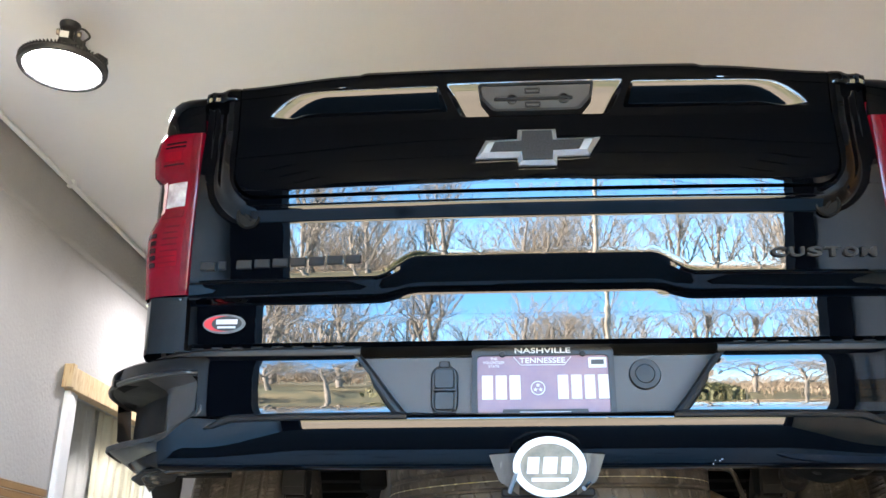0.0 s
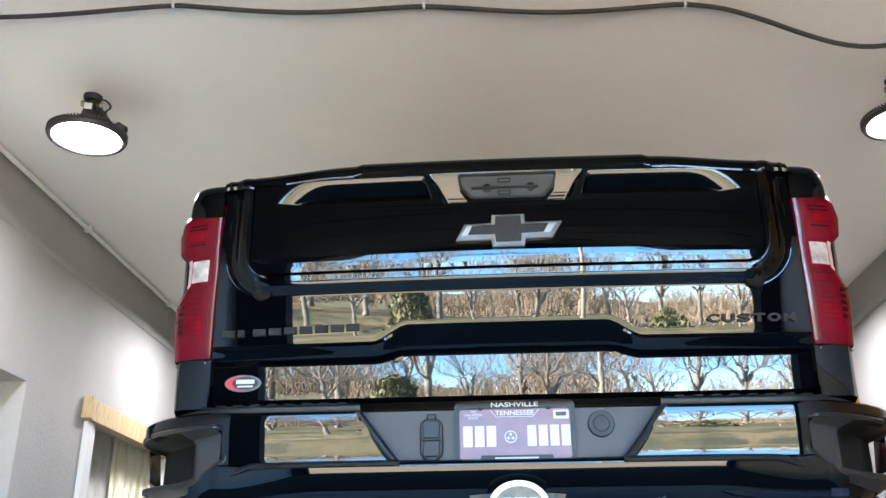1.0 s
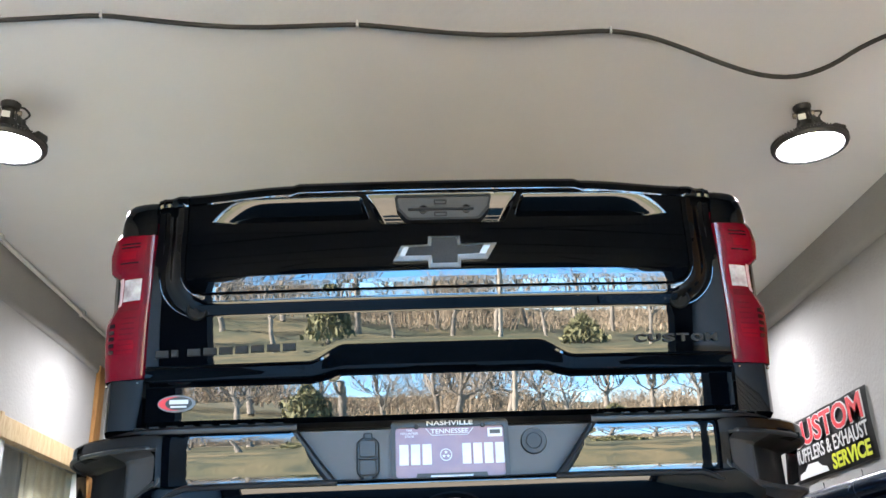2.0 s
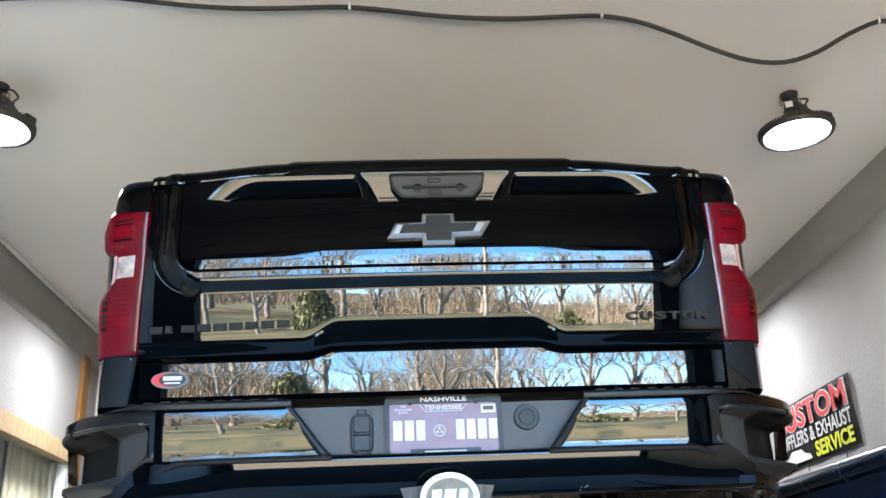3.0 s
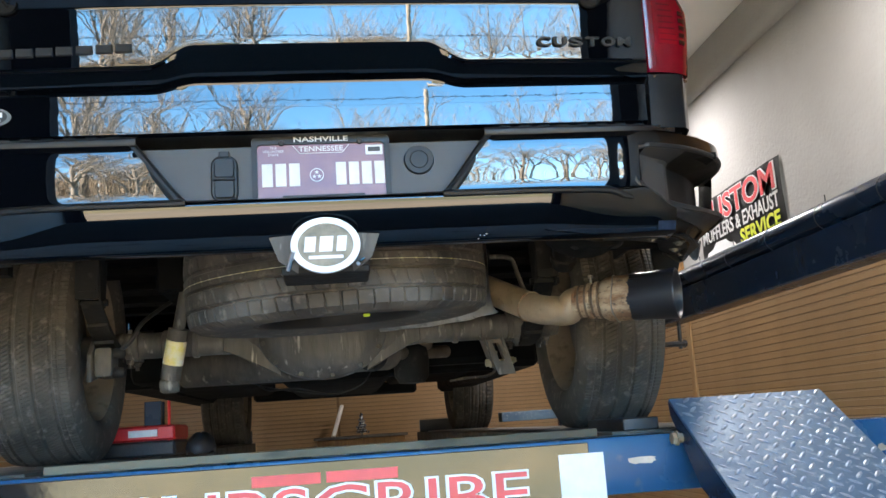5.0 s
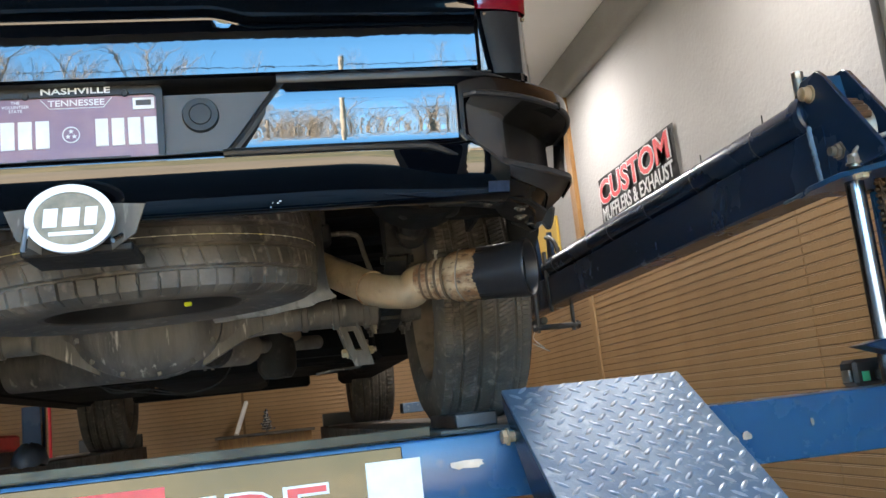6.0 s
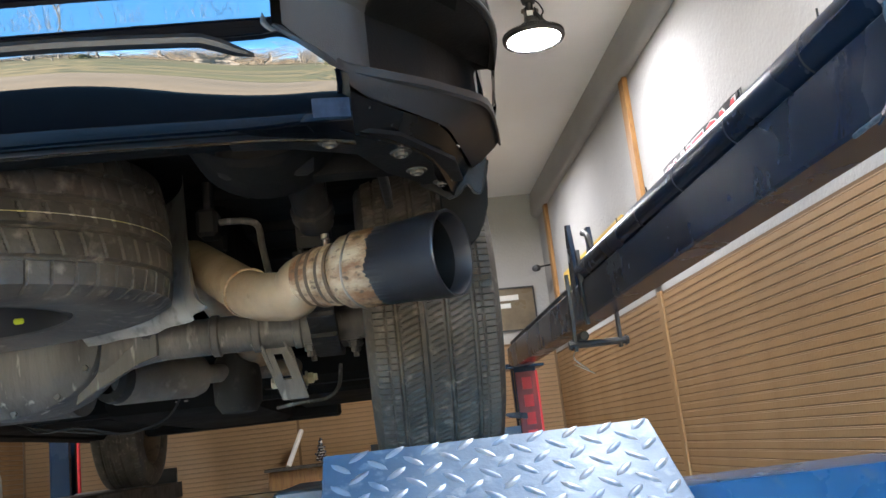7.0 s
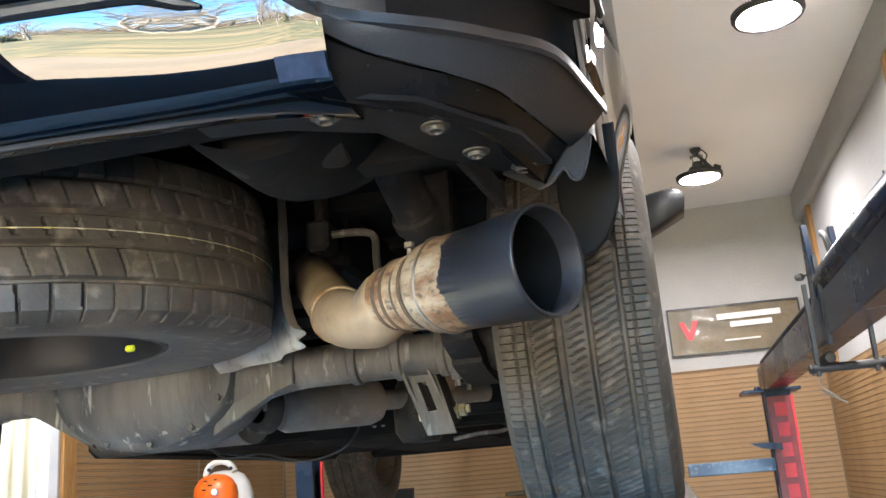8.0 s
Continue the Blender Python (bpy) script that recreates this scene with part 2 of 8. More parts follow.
M_BLACKMETAL = surface("black powder coat", (0.018, 0.018, 0.019), (0.03, 0.03, 0.03), 9, 0.4, 0.55, bump=0.0006, bump_scale=220)
M_CABLE = surface("black cable", (0.02, 0.02, 0.02), (0.035, 0.034, 0.032), 12, 0.5, 0.65)
M_BLUE = surface("blue lift enamel", (0.010, 0.060, 0.140), (0.009, 0.046, 0.108), 3.0, 0.24, 0.32, coat=0.0, spec=0.4, bump=0.0005, bump_scale=40, fine=(0.045, 0.075, 0.12), fine_scale=16, fine_mix=(0.66, 0.74))
M_NAVY = surface("dark blue lift enamel", (0.0062, 0.0180, 0.042), (0.0072, 0.0205, 0.047), 2.5, 0.25, 0.29, spec=0.24, bump=0.0004, bump_scale=30)
M_PANEL = surface("glossy black printed panel", (0.006, 0.007, 0.009), (0.012, 0.013, 0.016), 4, 0.06, 0.12, spec=0.55, bump=0.0010, bump_scale=7)
M_BRASS = surface("pale plated bolt", (0.50, 0.42, 0.28), (0.38, 0.31, 0.20), 30, 0.4, 0.55, metal=0.4)
M_BARE = surface("bare worn steel", (0.34, 0.31, 0.27), (0.22, 0.19, 0.16), 14, 0.35, 0.55, metal=0.9, bump=0.0006, bump_scale=120)
M_BOLT = surface("dull dusty bolt", (0.07, 0.066, 0.058), (0.13, 0.12, 0.105), 40, 0.5, 0.7, metal=0.4, bump=0.0005, bump_scale=150)
M_CHROME = surface("polished steel", (0.72, 0.72, 0.72), (0.62, 0.62, 0.62), 6, 0.08, 0.2, metal=1.0)
M_CHAIN = surface("oily chain steel", (0.070, 0.050, 0.036), (0.12, 0.072, 0.042), 30, 0.45, 0.65, metal=0.7, bump=0.0005, bump_scale=200)
M_TREADPLATE = surface("blue painted tread plate", (0.098, 0.150, 0.205), (0.060, 0.105, 0.162), 6, 0.40, 0.55, metal=0.25, spec=0.5, bump=0.0006, bump_scale=90, fine=(0.20, 0.245, 0.28), fine_scale=45, fine_mix=(0.56, 0.72))
M_TREADTOP = surface("worn tread lozenges", (0.32, 0.35, 0.38), (0.15, 0.21, 0.29), 25, 0.32, 0.46, metal=0.5)
M_DECK = surface("dirty worn steel deck", (0.115, 0.098, 0.080), (0.070, 0.060, 0.050), 7, 0.75, 0.9, spec=0.15, metal=0.0, bump=0.001, bump_scale=70, fine=(0.035, 0.029, 0.024), fine_scale=18, fine_mix=(0.56, 0.72))
M_RAIL = surface("dusty bare steel rail", (0.26, 0.190, 0.120), (0.15, 0.108, 0.068), 5, 0.8, 0.9, spec=0.1, metal=0.0, bump=0.001, bump_scale=70, fine=(0.10, 0.08, 0.06), fine_scale=20, fine_mix=(0.58, 0.75), stretch=(0.3, 1, 1))
M_PAINT = surface("black clear-coated paint", (0.0010, 0.0013, 0.0022), (0.0015, 0.0019, 0.0029), 40, 0.010, 0.016, spec=0.46, bump=0.00008, bump_scale=9)
M_PLASTIC = surface("grained black plastic", (0.0075, 0.0078, 0.0088), (0.012, 0.0124, 0.0136), 7, 0.34, 0.46, spec=0.36, bump=0.0004, bump_scale=500, fine=(0.022, 0.022, 0.023), fine_scale=60, fine_mix=(0.64, 0.8))
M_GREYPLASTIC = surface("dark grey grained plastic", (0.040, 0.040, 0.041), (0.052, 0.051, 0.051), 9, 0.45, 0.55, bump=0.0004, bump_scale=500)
M_UNDER = surface("dusty black undercoat", (0.008, 0.008, 0.008), (0.022, 0.020, 0.018), 6, 0.55, 0.78, spec=0.25, bump=0.002, bump_scale=45, fine=(0.055, 0.049, 0.043), fine_scale=26, fine_mix=(0.58, 0.78))
# deep shade under the truck put into one near-black colour
M_DARK = surface("shade-black underbody", (0.003, 0.003, 0.003), (0.008, 0.0076, 0.0072), 5, 0.7, 0.9, spec=0.12, bump=0.002, bump_scale=30)
# near-black; in the foot hollow it stands in for shade
M_LINER = surface("near-black moulded liner", (0.0022, 0.0022, 0.0024), (0.004, 0.004, 0.0042), 8, 0.45, 0.6, spec=0.25, bump=0.0006, bump_scale=200)
M_SKIRT = surface("dusty glossy moulding", (0.003, 0.003, 0.0034), (0.006, 0.006, 0.0064), 9, 0.18, 0.30, spec=0.20, bump=0.0005, bump_scale=40, fine=(0.030, 0.029, 0.028), fine_scale=90, fine_mix=(0.68, 0.8))
M_DUSTYIRON = surface("dusty cast iron", (0.042, 0.038, 0.034), (0.125, 0.112, 0.095), 9, 0.55, 0.8, metal=0.1, bump=0.003, bump_scale=40, fine=(0.31, 0.285, 0.245), fine_scale=24, fine_mix=(0.60, 0.78), stretch=(1.6, 1.0, 0.45))
M_DIFF = surface("streaked dusty cover", (0.044, 0.041, 0.037), (0.125, 0.116, 0.104), 7, 0.5, 0.75, metal=0.2, bump=0.004, bump_scale=32, fine=(0.38, 0.355, 0.32), fine_scale=26, fine_mix=(0.62, 0.72), stretch=(1.7, 1.0, 0.25))
M_TYRE = surface("dusty tyre rubber", (0.048, 0.042, 0.035), (0.105, 0.090, 0.072), 7, 0.65, 0.85, spec=0.2, bump=0.0008, bump_scale=160, fine=(0.18, 0.155, 0.125), fine_scale=35, fine_mix=(0.56, 0.78))
M_TYRESPARE = surface("grey dusty spare rubber", (0.034, 0.030, 0.026), (0.115, 0.100, 0.083), 6, 0.7, 0.9, bump=0.0012, bump_scale=90, fine=(0.24, 0.21, 0.175), fine_scale=28, fine_mix=(0.58, 0.82))
M_RIM = surface("brake-dusted alloy rim", (0.20, 0.15, 0.10), (0.29, 0.225, 0.16), 8, 0.5, 0.65, metal=0.2, bump=0.001, bump_scale=60, fine=(0.10, 0.07, 0.045), fine_scale=20, fine_mix=(0.55, 0.75))
M_RIMBLACK = surface("black steel rim", (0.008, 0.008, 0.009), (0.02, 0.019, 0.018), 9, 0.4, 0.6, spec=0.3)
M_PIPE = surface("heat-tanned steel pipe", (0.36, 0.262, 0.165), (0.23, 0.165, 0.102), 6, 0.5, 0.7, metal=0.35, bump=0.001, bump_scale=60, fine=(0.15, 0.10, 0.06), fine_scale=40, fine_mix=(0.62, 0.8))
M_WELD = surface("rust-tinted weld collar", (0.40, 0.31, 0.205), (0.17, 0.085, 0.038), 11, 0.5, 0.7, metal=0.25, bump=0.003, bump_scale=70, fine=(0.075, 0.050, 0.032), fine_scale=55, fine_mix=(0.55, 0.70), mix=(0.38, 0.60), stretch=(1.0, 1.0, 2.2))
M_BAND = surface("dark rusted band", (0.055, 0.040, 0.028), (0.12, 0.075, 0.042), 30, 0.6, 0.8, metal=0.2, bump=0.001, bump_scale=120)
M_MUFFLER = surface("tan-grey dusty steel", (0.20, 0.176, 0.146), (0.125, 0.108, 0.09), 7, 0.5, 0.7, metal=0.3, bump=0.001, bump_scale=50, fine=(0.27, 0.245, 0.205), fine_scale=26, fine_mix=(0.6, 0.78))
M_TIP = surface("matt black exhaust tip", (0.010, 0.010, 0.012), (0.018, 0.018, 0.020), 10, 0.34, 0.46, spec=0.45, bump=0.0003, bump_scale=300)
M_SOOT = surface("sooty pipe inside", (0.003, 0.003, 0.003), (0.006, 0.006, 0.006), 20, 0.9, spec=0.05)
M_LENS = surface("red tail lamp plastic", (0.14, 0.0006, 0.008), (0.10, 0.0005, 0.006), 12, 0.06, 0.10, coat=0.0, spec=0.30)
M_LENSBRIGHT = surface("bright red reflector", (0.34, 0.0014, 0.014), (0.20, 0.0008, 0.010), 14, 0.12, 0.22, metal=0.5, coat=0.0, spec=0.25, bump=0.0008, bump_scale=150)
M_LENSDARK = surface("dark red lamp rib", (0.020, 0.0006, 0.002), (0.035, 0.0006, 0.003), 30, 0.15, 0.25, coat=0.3, spec=0.3)
M_LENSCLEAR = surface("clear reversing lens", (0.70, 0.66, 0.66), (0.34, 0.29, 0.30), 26, 0.08, 0.2, coat=1.0, metal=0.3, bump=0.0006, bump_scale=120)
M_SHIELD = surface("crimped aluminium heat shield", (0.20, 0.19, 0.175), (0.36, 0.345, 0.32), 8, 0.45, 0.65, metal=0.25, bump=0.001, bump_scale=50, fine=(0.10, 0.092, 0.082), fine_scale=22, fine_mix=(0.56, 0.74))
M_WHITE = surface("white print", (0.60, 0.60, 0.60), (0.52, 0.52, 0.52), 20, 0.4)
M_RED = surface("red print", (0.60, 0.02, 0.03), (0.50, 0.015, 0.02), 12, 0.4)
M_LIME = surface("lime print", (0.62, 0.66, 0.03), (0.52, 0.58, 0.03), 12, 0.4)
M_SIGNBLACK = surface("black sign vinyl", (0.012, 0.012, 0.013), (0.022, 0.022, 0.022), 6, 0.35, 0.5)
M_PLATE = surface("violet plate print", (0.17, 0.10, 0.155), (0.27, 0.165, 0.185), 4.5, 0.35, 0.45)
M_LETTER = surface("satin black badge plastic", (0.012, 0.012, 0.013), (0.018, 0.018, 0.019), 30, 0.5, 0.6, spec=0.25)
M_BADGE = surface("carbon badge inlay", (0.014, 0.014, 0.015), (0.034, 0.034, 0.036), 260, 0.35, 0.45, spec=0.25)
M_STEP = surface("worn satin black plastic", (0.012, 0.012, 0.013), (0.019, 0.019, 0.020), 8, 0.36, 0.46, spec=0.45, bump=0.0004, bump_scale=400, fine=(0.030, 0.030, 0.030), fine_scale=55, fine_mix=(0.66, 0.8))
M_BADGERIM = surface("dull silver badge rim", (0.16, 0.16, 0.165), (0.11, 0.11, 0.115), 30, 0.4, 0.5, metal=0.3)
M_LENSMID = surface("deep red lamp line", (0.080, 0.0006, 0.005), (0.11, 0.0006, 0.006), 30, 0.15, 0.25, coat=0.3, spec=0.3)
M_LENSPINK = surface("pale pink lamp edge", (0.62, 0.42, 0.43), (0.50, 0.30, 0.32), 14, 0.12, 0.2, coat=0.6)
M_DARKRED = surface("dull red name strip", (0.20, 0.018, 0.020), (0.13, 0.012, 0.014), 9, 0.4, 0.5)
M_SCUFF = surface("scuff with painted blue reflection", (0.006, 0.012, 0.026), (0.018, 0.028, 0.050), 60, 0.6, 0.75, spec=0.15, bump=0.0008, bump_scale=200)
M_SILVER = surface("satin chrome badge", (0.62, 0.62, 0.63), (0.52, 0.52, 0.53), 20, 0.28, 0.38, metal=0.8)
M_RODSTEEL = surface("oiled steel rod", (0.30, 0.31, 0.33), (0.20, 0.21, 0.225), 6, 0.12, 0.22, metal=1.0)
M_OVAL = surface("printed oval face", (0.30, 0.265, 0.20), (0.15, 0.145, 0.12), 22, 0.50, 0.60, spec=0.25)
M_ORANGE = surface("orange moulded plastic", (0.85, 0.15, 0.015), (0.75, 0.12, 0.01), 6, 0.3, 0.4)
M_CREAM = surface("off-white moulded plastic", (0.70, 0.68, 0.64), (0.60, 0.58, 0.54), 6, 0.4, 0.5)
M_REDPLASTIC = surface("red tool plastic", (0.60, 0.015, 0.02), (0.48, 0.012, 0.015), 8, 0.35, 0.45)
M_BANNER = surface("printed bronze banner", (0.34, 0.26, 0.16), (0.20, 0.155, 0.10), 3.0, 0.25, 0.35, coat=0.3, bump=0.004, bump_scale=5)
M_GREEN = surface("green label", (0.05, 0.45, 0.22), (0.04, 0.38, 0.18), 20, 0.5)
M_YELLOW = surface("yellow paint mark", (0.70, 0.80, 0.03), (0.62, 0.72, 0.02), 20, 0.6)
M_YELLOWBOARD = surface("yellow panel", (0.62, 0.40, 0.06), (0.54, 0.34, 0.05), 4, 0.5)
M_LABEL = surface("yellow and white label", (0.62, 0.55, 0.18), (0.70, 0.68, 0.60), 22, 0.5)
M_RUBBER = surface("dusty mud flap rubber", (0.005, 0.005, 0.005), (0.010, 0.0095, 0.009), 6, 0.6, 0.8, spec=0.15, bump=0.0006, bump_scale=200)


# ---- the room ----
XL, XR, YB, YF, ZC = -2.40, 2.43, -4.3, 7.3, 3.60   # inner faces: side walls, gate wall, far wall, ceiling
GATE = (-1.93, 2.26, 3.20)                           # gate opening: from, to, height
WAINS = 2.09


def wall_with_holes(axis, at, thick, a0, a1, z0, z1, holes):
    """A wall slab, pieced together round its openings."""
    bm = bmesh.new()
    cuts = sorted({a0, a1, *(h[0] for h in holes), *(h[1] for h in holes)})
    for s, e in zip(cuts, cuts[1:]):
        mid = (s + e) / 2
        spans = [(z0, z1)]
        for h in holes:
            if h[0] < mid < h[1]:
                spans = [p for q in spans for p in ((q[0], min(q[1], h[2])), (max(q[0], h[3]), q[1])) if p[1] - p[0] > 1e-4]
        for p, q in spans:
            lo, hi = ((at, s, p), (at + thick, e, q)) if axis == "x" else ((s, at, p), (e, at + thick, q))
            box(bm, lo, hi)
    return bm


# unseen gate wall and door, made near-black so the truck's paint reflects dark
M_DOOR = surface("reflection-dark blue-grey", (0.0034, 0.0038, 0.0050), (0.0050, 0.0055, 0.0070), 3, 0.55, 0.7, spec=0.04, bump=0.001, bump_scale=60)
WIN = (2.60, 4.00, 0.95, 2.60)        # window hole in the left wall: along y, and up
NICHE = (0.55, 1.86, 0.0, 2.62)       # doorway in the left wall

single("floor", new_box((XL - 0.2, YB - 0.2, -0.15), (XR + 0.2, YF + 0.2, 0.0)), M_CONCRETE, "grey stained concrete workshop floor", "floor", kind="structure")
# unseen dark sheet, added so that the bumper's lower lip reflects dark
single("floor_2", new_box((XL, YB - 0.2, 0.0), (XR, -1.6, 0.008)), M_DARKFLOOR, "unseen dark floor sheet added to darken the bumper's reflections", "floor mat", kind="structure")
single("ceiling", new_box((XL - 0.2, YB - 0.2, ZC), (XR + 0.2, YF + 0.2, ZC + 0.2)), M_CEIL, "smooth off-white painted ceiling", "ceiling", kind="structure")
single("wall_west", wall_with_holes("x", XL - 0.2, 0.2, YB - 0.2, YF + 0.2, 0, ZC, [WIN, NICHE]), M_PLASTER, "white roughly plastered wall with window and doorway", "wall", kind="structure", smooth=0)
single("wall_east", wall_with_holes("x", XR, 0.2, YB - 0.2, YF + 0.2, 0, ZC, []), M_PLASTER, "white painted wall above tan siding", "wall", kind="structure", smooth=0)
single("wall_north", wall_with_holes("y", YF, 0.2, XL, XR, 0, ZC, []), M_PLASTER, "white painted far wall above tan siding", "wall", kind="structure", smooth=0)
single("wall_south", wall_with_holes("y", YB - 0.2, 0.2, XL, XR, 0, ZC, [(GATE[0], GATE[1], 0.0, GATE[2])]), M_DOOR, "wall round the open garage gate, blackened for dark reflections", "wall", kind="structure", smooth=0)

# unseen sectional door, added under the ceiling behind the gate to darken the paint's reflections
gate_door = thing("sectional_door", (0.0, YB, 3.1), "dark sectional door added under the ceiling to darken reflections", "garage door", kind="structure")
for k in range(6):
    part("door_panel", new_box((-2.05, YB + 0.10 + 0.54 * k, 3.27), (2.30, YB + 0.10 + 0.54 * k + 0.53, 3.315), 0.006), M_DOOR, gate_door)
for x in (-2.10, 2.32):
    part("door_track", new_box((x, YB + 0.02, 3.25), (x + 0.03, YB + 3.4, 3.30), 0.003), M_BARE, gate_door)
single("trim_7", new_box((GATE[0] - 0.12, YB, GATE[2] + 0.0), (GATE[1] + 0.12, YB + 0.035, 3.26)), M_DOOR, "dark board added over the gate to darken reflections", "header", kind="structure")

# boxed beam under the ceiling along the east wall, with a soft lower edge
bm = bmesh.new()
prism(bm, [(XR + 0.0, 3.35), (XR - 0.03, 3.352), (XR - 0.055, 3.375), (XR - 0.062, 3.42), (XR - 0.05, 3.52), (XR - 0.045, ZC), (XR, ZC)], "y", YB, YF)
single("trim_1", bm, M_PLASTER, "plastered beam along the top of the wall", "beam", kind="structure", smooth=60)
bm = bmesh.new()
prism(bm, [(XL, 3.30), (XL + 0.012, 3.305), (XL + 0.02, 3.33), (XL + 0.02, ZC), (XL, ZC)], "y", YB, YF)
single("trim_2", bm, M_PLASTER, "plastered band along the top of the wall", "beam", kind="structure", smooth=60)
# conduit in the corner of ceiling and west wall
bm = bmesh.new()
rod(bm, (XL + 0.05, YB, 3.575), (XL + 0.05, YF, 3.575), 0.013, 10)
for k in range(7):
    box(bm, (XL + 0.03, -1.9 + 1.35 * k, 3.56), (XL + 0.07, -1.87 + 1.35 * k, ZC), 0.002)
tagged(part("conduit", bm, M_CEIL), "thin painted conduit along the ceiling corner", "conduit", kind="structure")

# upright wooden battens
for nm, x, y, w, lo, hi in (("batten", XR, 3.93, 0.10, WAINS + 0.0, 3.35), ("batten", XR, 6.80, 0.10, WAINS, 3.35), ("batten", XL, 4.12, 0.13, 0.0, 3.36)):
    s = -1 if x > 0 else 1
    bm = new_box((min(x, x + s * 0.03), y - w / 2, lo), (max(x, x + s * 0.03), y + w / 2, hi), 0.003)
    single(nm, bm, M_TRIM if x > 0 else M_TRIM, "upright stained wooden batten on the wall", "batten", kind="structure")

# window on the west side: rough pine frame, clear plastic sheet, a curtain behind
w = thing("window_1", (XL, 3.3, 0.95), "pine-framed window covered with clear plastic sheet", "window", kind="structure")
part("window_head", new_box((XL - 0.02, 2.54, 2.56), (XL + 0.045, 4.06, 2.68), 0.003), M_WOOD, w, "bare pine head board")
part("end_block", new_box((XL + 0.0, 2.50, 2.565), (XL + 0.055, 2.54, 2.69), 0.003), M_WOOD, w)
part("window_frame", new_box((XL - 0.03, 2.55, 0.95), (XL + 0.028, 2.62, 2.558), 0.004), M_VINYL, w, "white vinyl upright")
part("window_frame", new_box((XL - 0.06, 2.622, 0.95), (XL + 0.015, 2.68, 2.558), 0.004), M_VINYL, w, "white vinyl upright")
part("window_frame", new_box((XL - 0.06, 3.93, 0.95), (XL + 0.02, 4.02, 2.558), 0.004), M_VINYL, w, "white vinyl upright")
part("window_sill", new_box((XL - 0.1, 2.55, 0.90), (XL + 0.06, 4.02, 0.95), 0.004), M_WOOD, w)
rows = []
for i in range(49):
    u = i / 48
    rows.append([(XL - 0.045 + 0.012 * noise.noise((u * 14, z * 1.2, 0)) + 0.006 * math.sin(u * 60 + z * 2), 2.68 + 1.25 * u, z) for z in [0.95 + 1.608 * k / 16 for k in range(17)]])
bm = bmesh.new()
grid(bm, rows)
pane = part("pane", bm, M_GLASS, w, "wrinkled clear plastic sheet", smooth=80)
pane.visible_shadow = False
rows = []
for i in range(81):
    u = i / 80
    rows.append([(XL - 0.14 + 0.022 * math.sin(u * 40 + 0.5 * math.sin(z)) + 0.008 * noise.noise((u * 30, z, 2)), 3.18 + 0.82 * u, z) for z in (0.95, 1.4, 1.9, 2.3, 2.6)])
bm = bmesh.new()
grid(bm, rows)
part("curtain", bm, M_CURTAIN, w, "cream curtain hanging behind the sheet", smooth=80)
part("backing", new_box((XL - 0.22, 2.5, 0.9), (XL - 0.19, 4.1, 2.7)), M_CONCRETE, w, "grey space behind the curtain")

# doorway in the west wall with a lit room behind
single("trim_3", new_box((XL - 1.2, 0.40, 0.0), (XL - 1.15, 2.0, 2.9)), M_PLASTER, "plain wall of the side room", "wall", kind="structure")
single("trim_4", new_box((XL - 1.15, 0.40, 2.62), (XL - 0.2, 2.0, 2.66)), M_PLASTER, "plain ceiling of the side room", "ceiling", kind="structure")
single("trim_5", new_box((XL - 1.15, 1.86, 0.0), (XL - 0.2, 1.90, 2.62)), M_PLASTER, "plain side wall of the doorway", "wall", kind="structure")
single("trim_6", new_box((XL - 1.15, 0.51, 0.0), (XL - 0.2, 0.55, 2.62)), M_PLASTER, "plain side wall of the doorway", "wall", kind="structure")


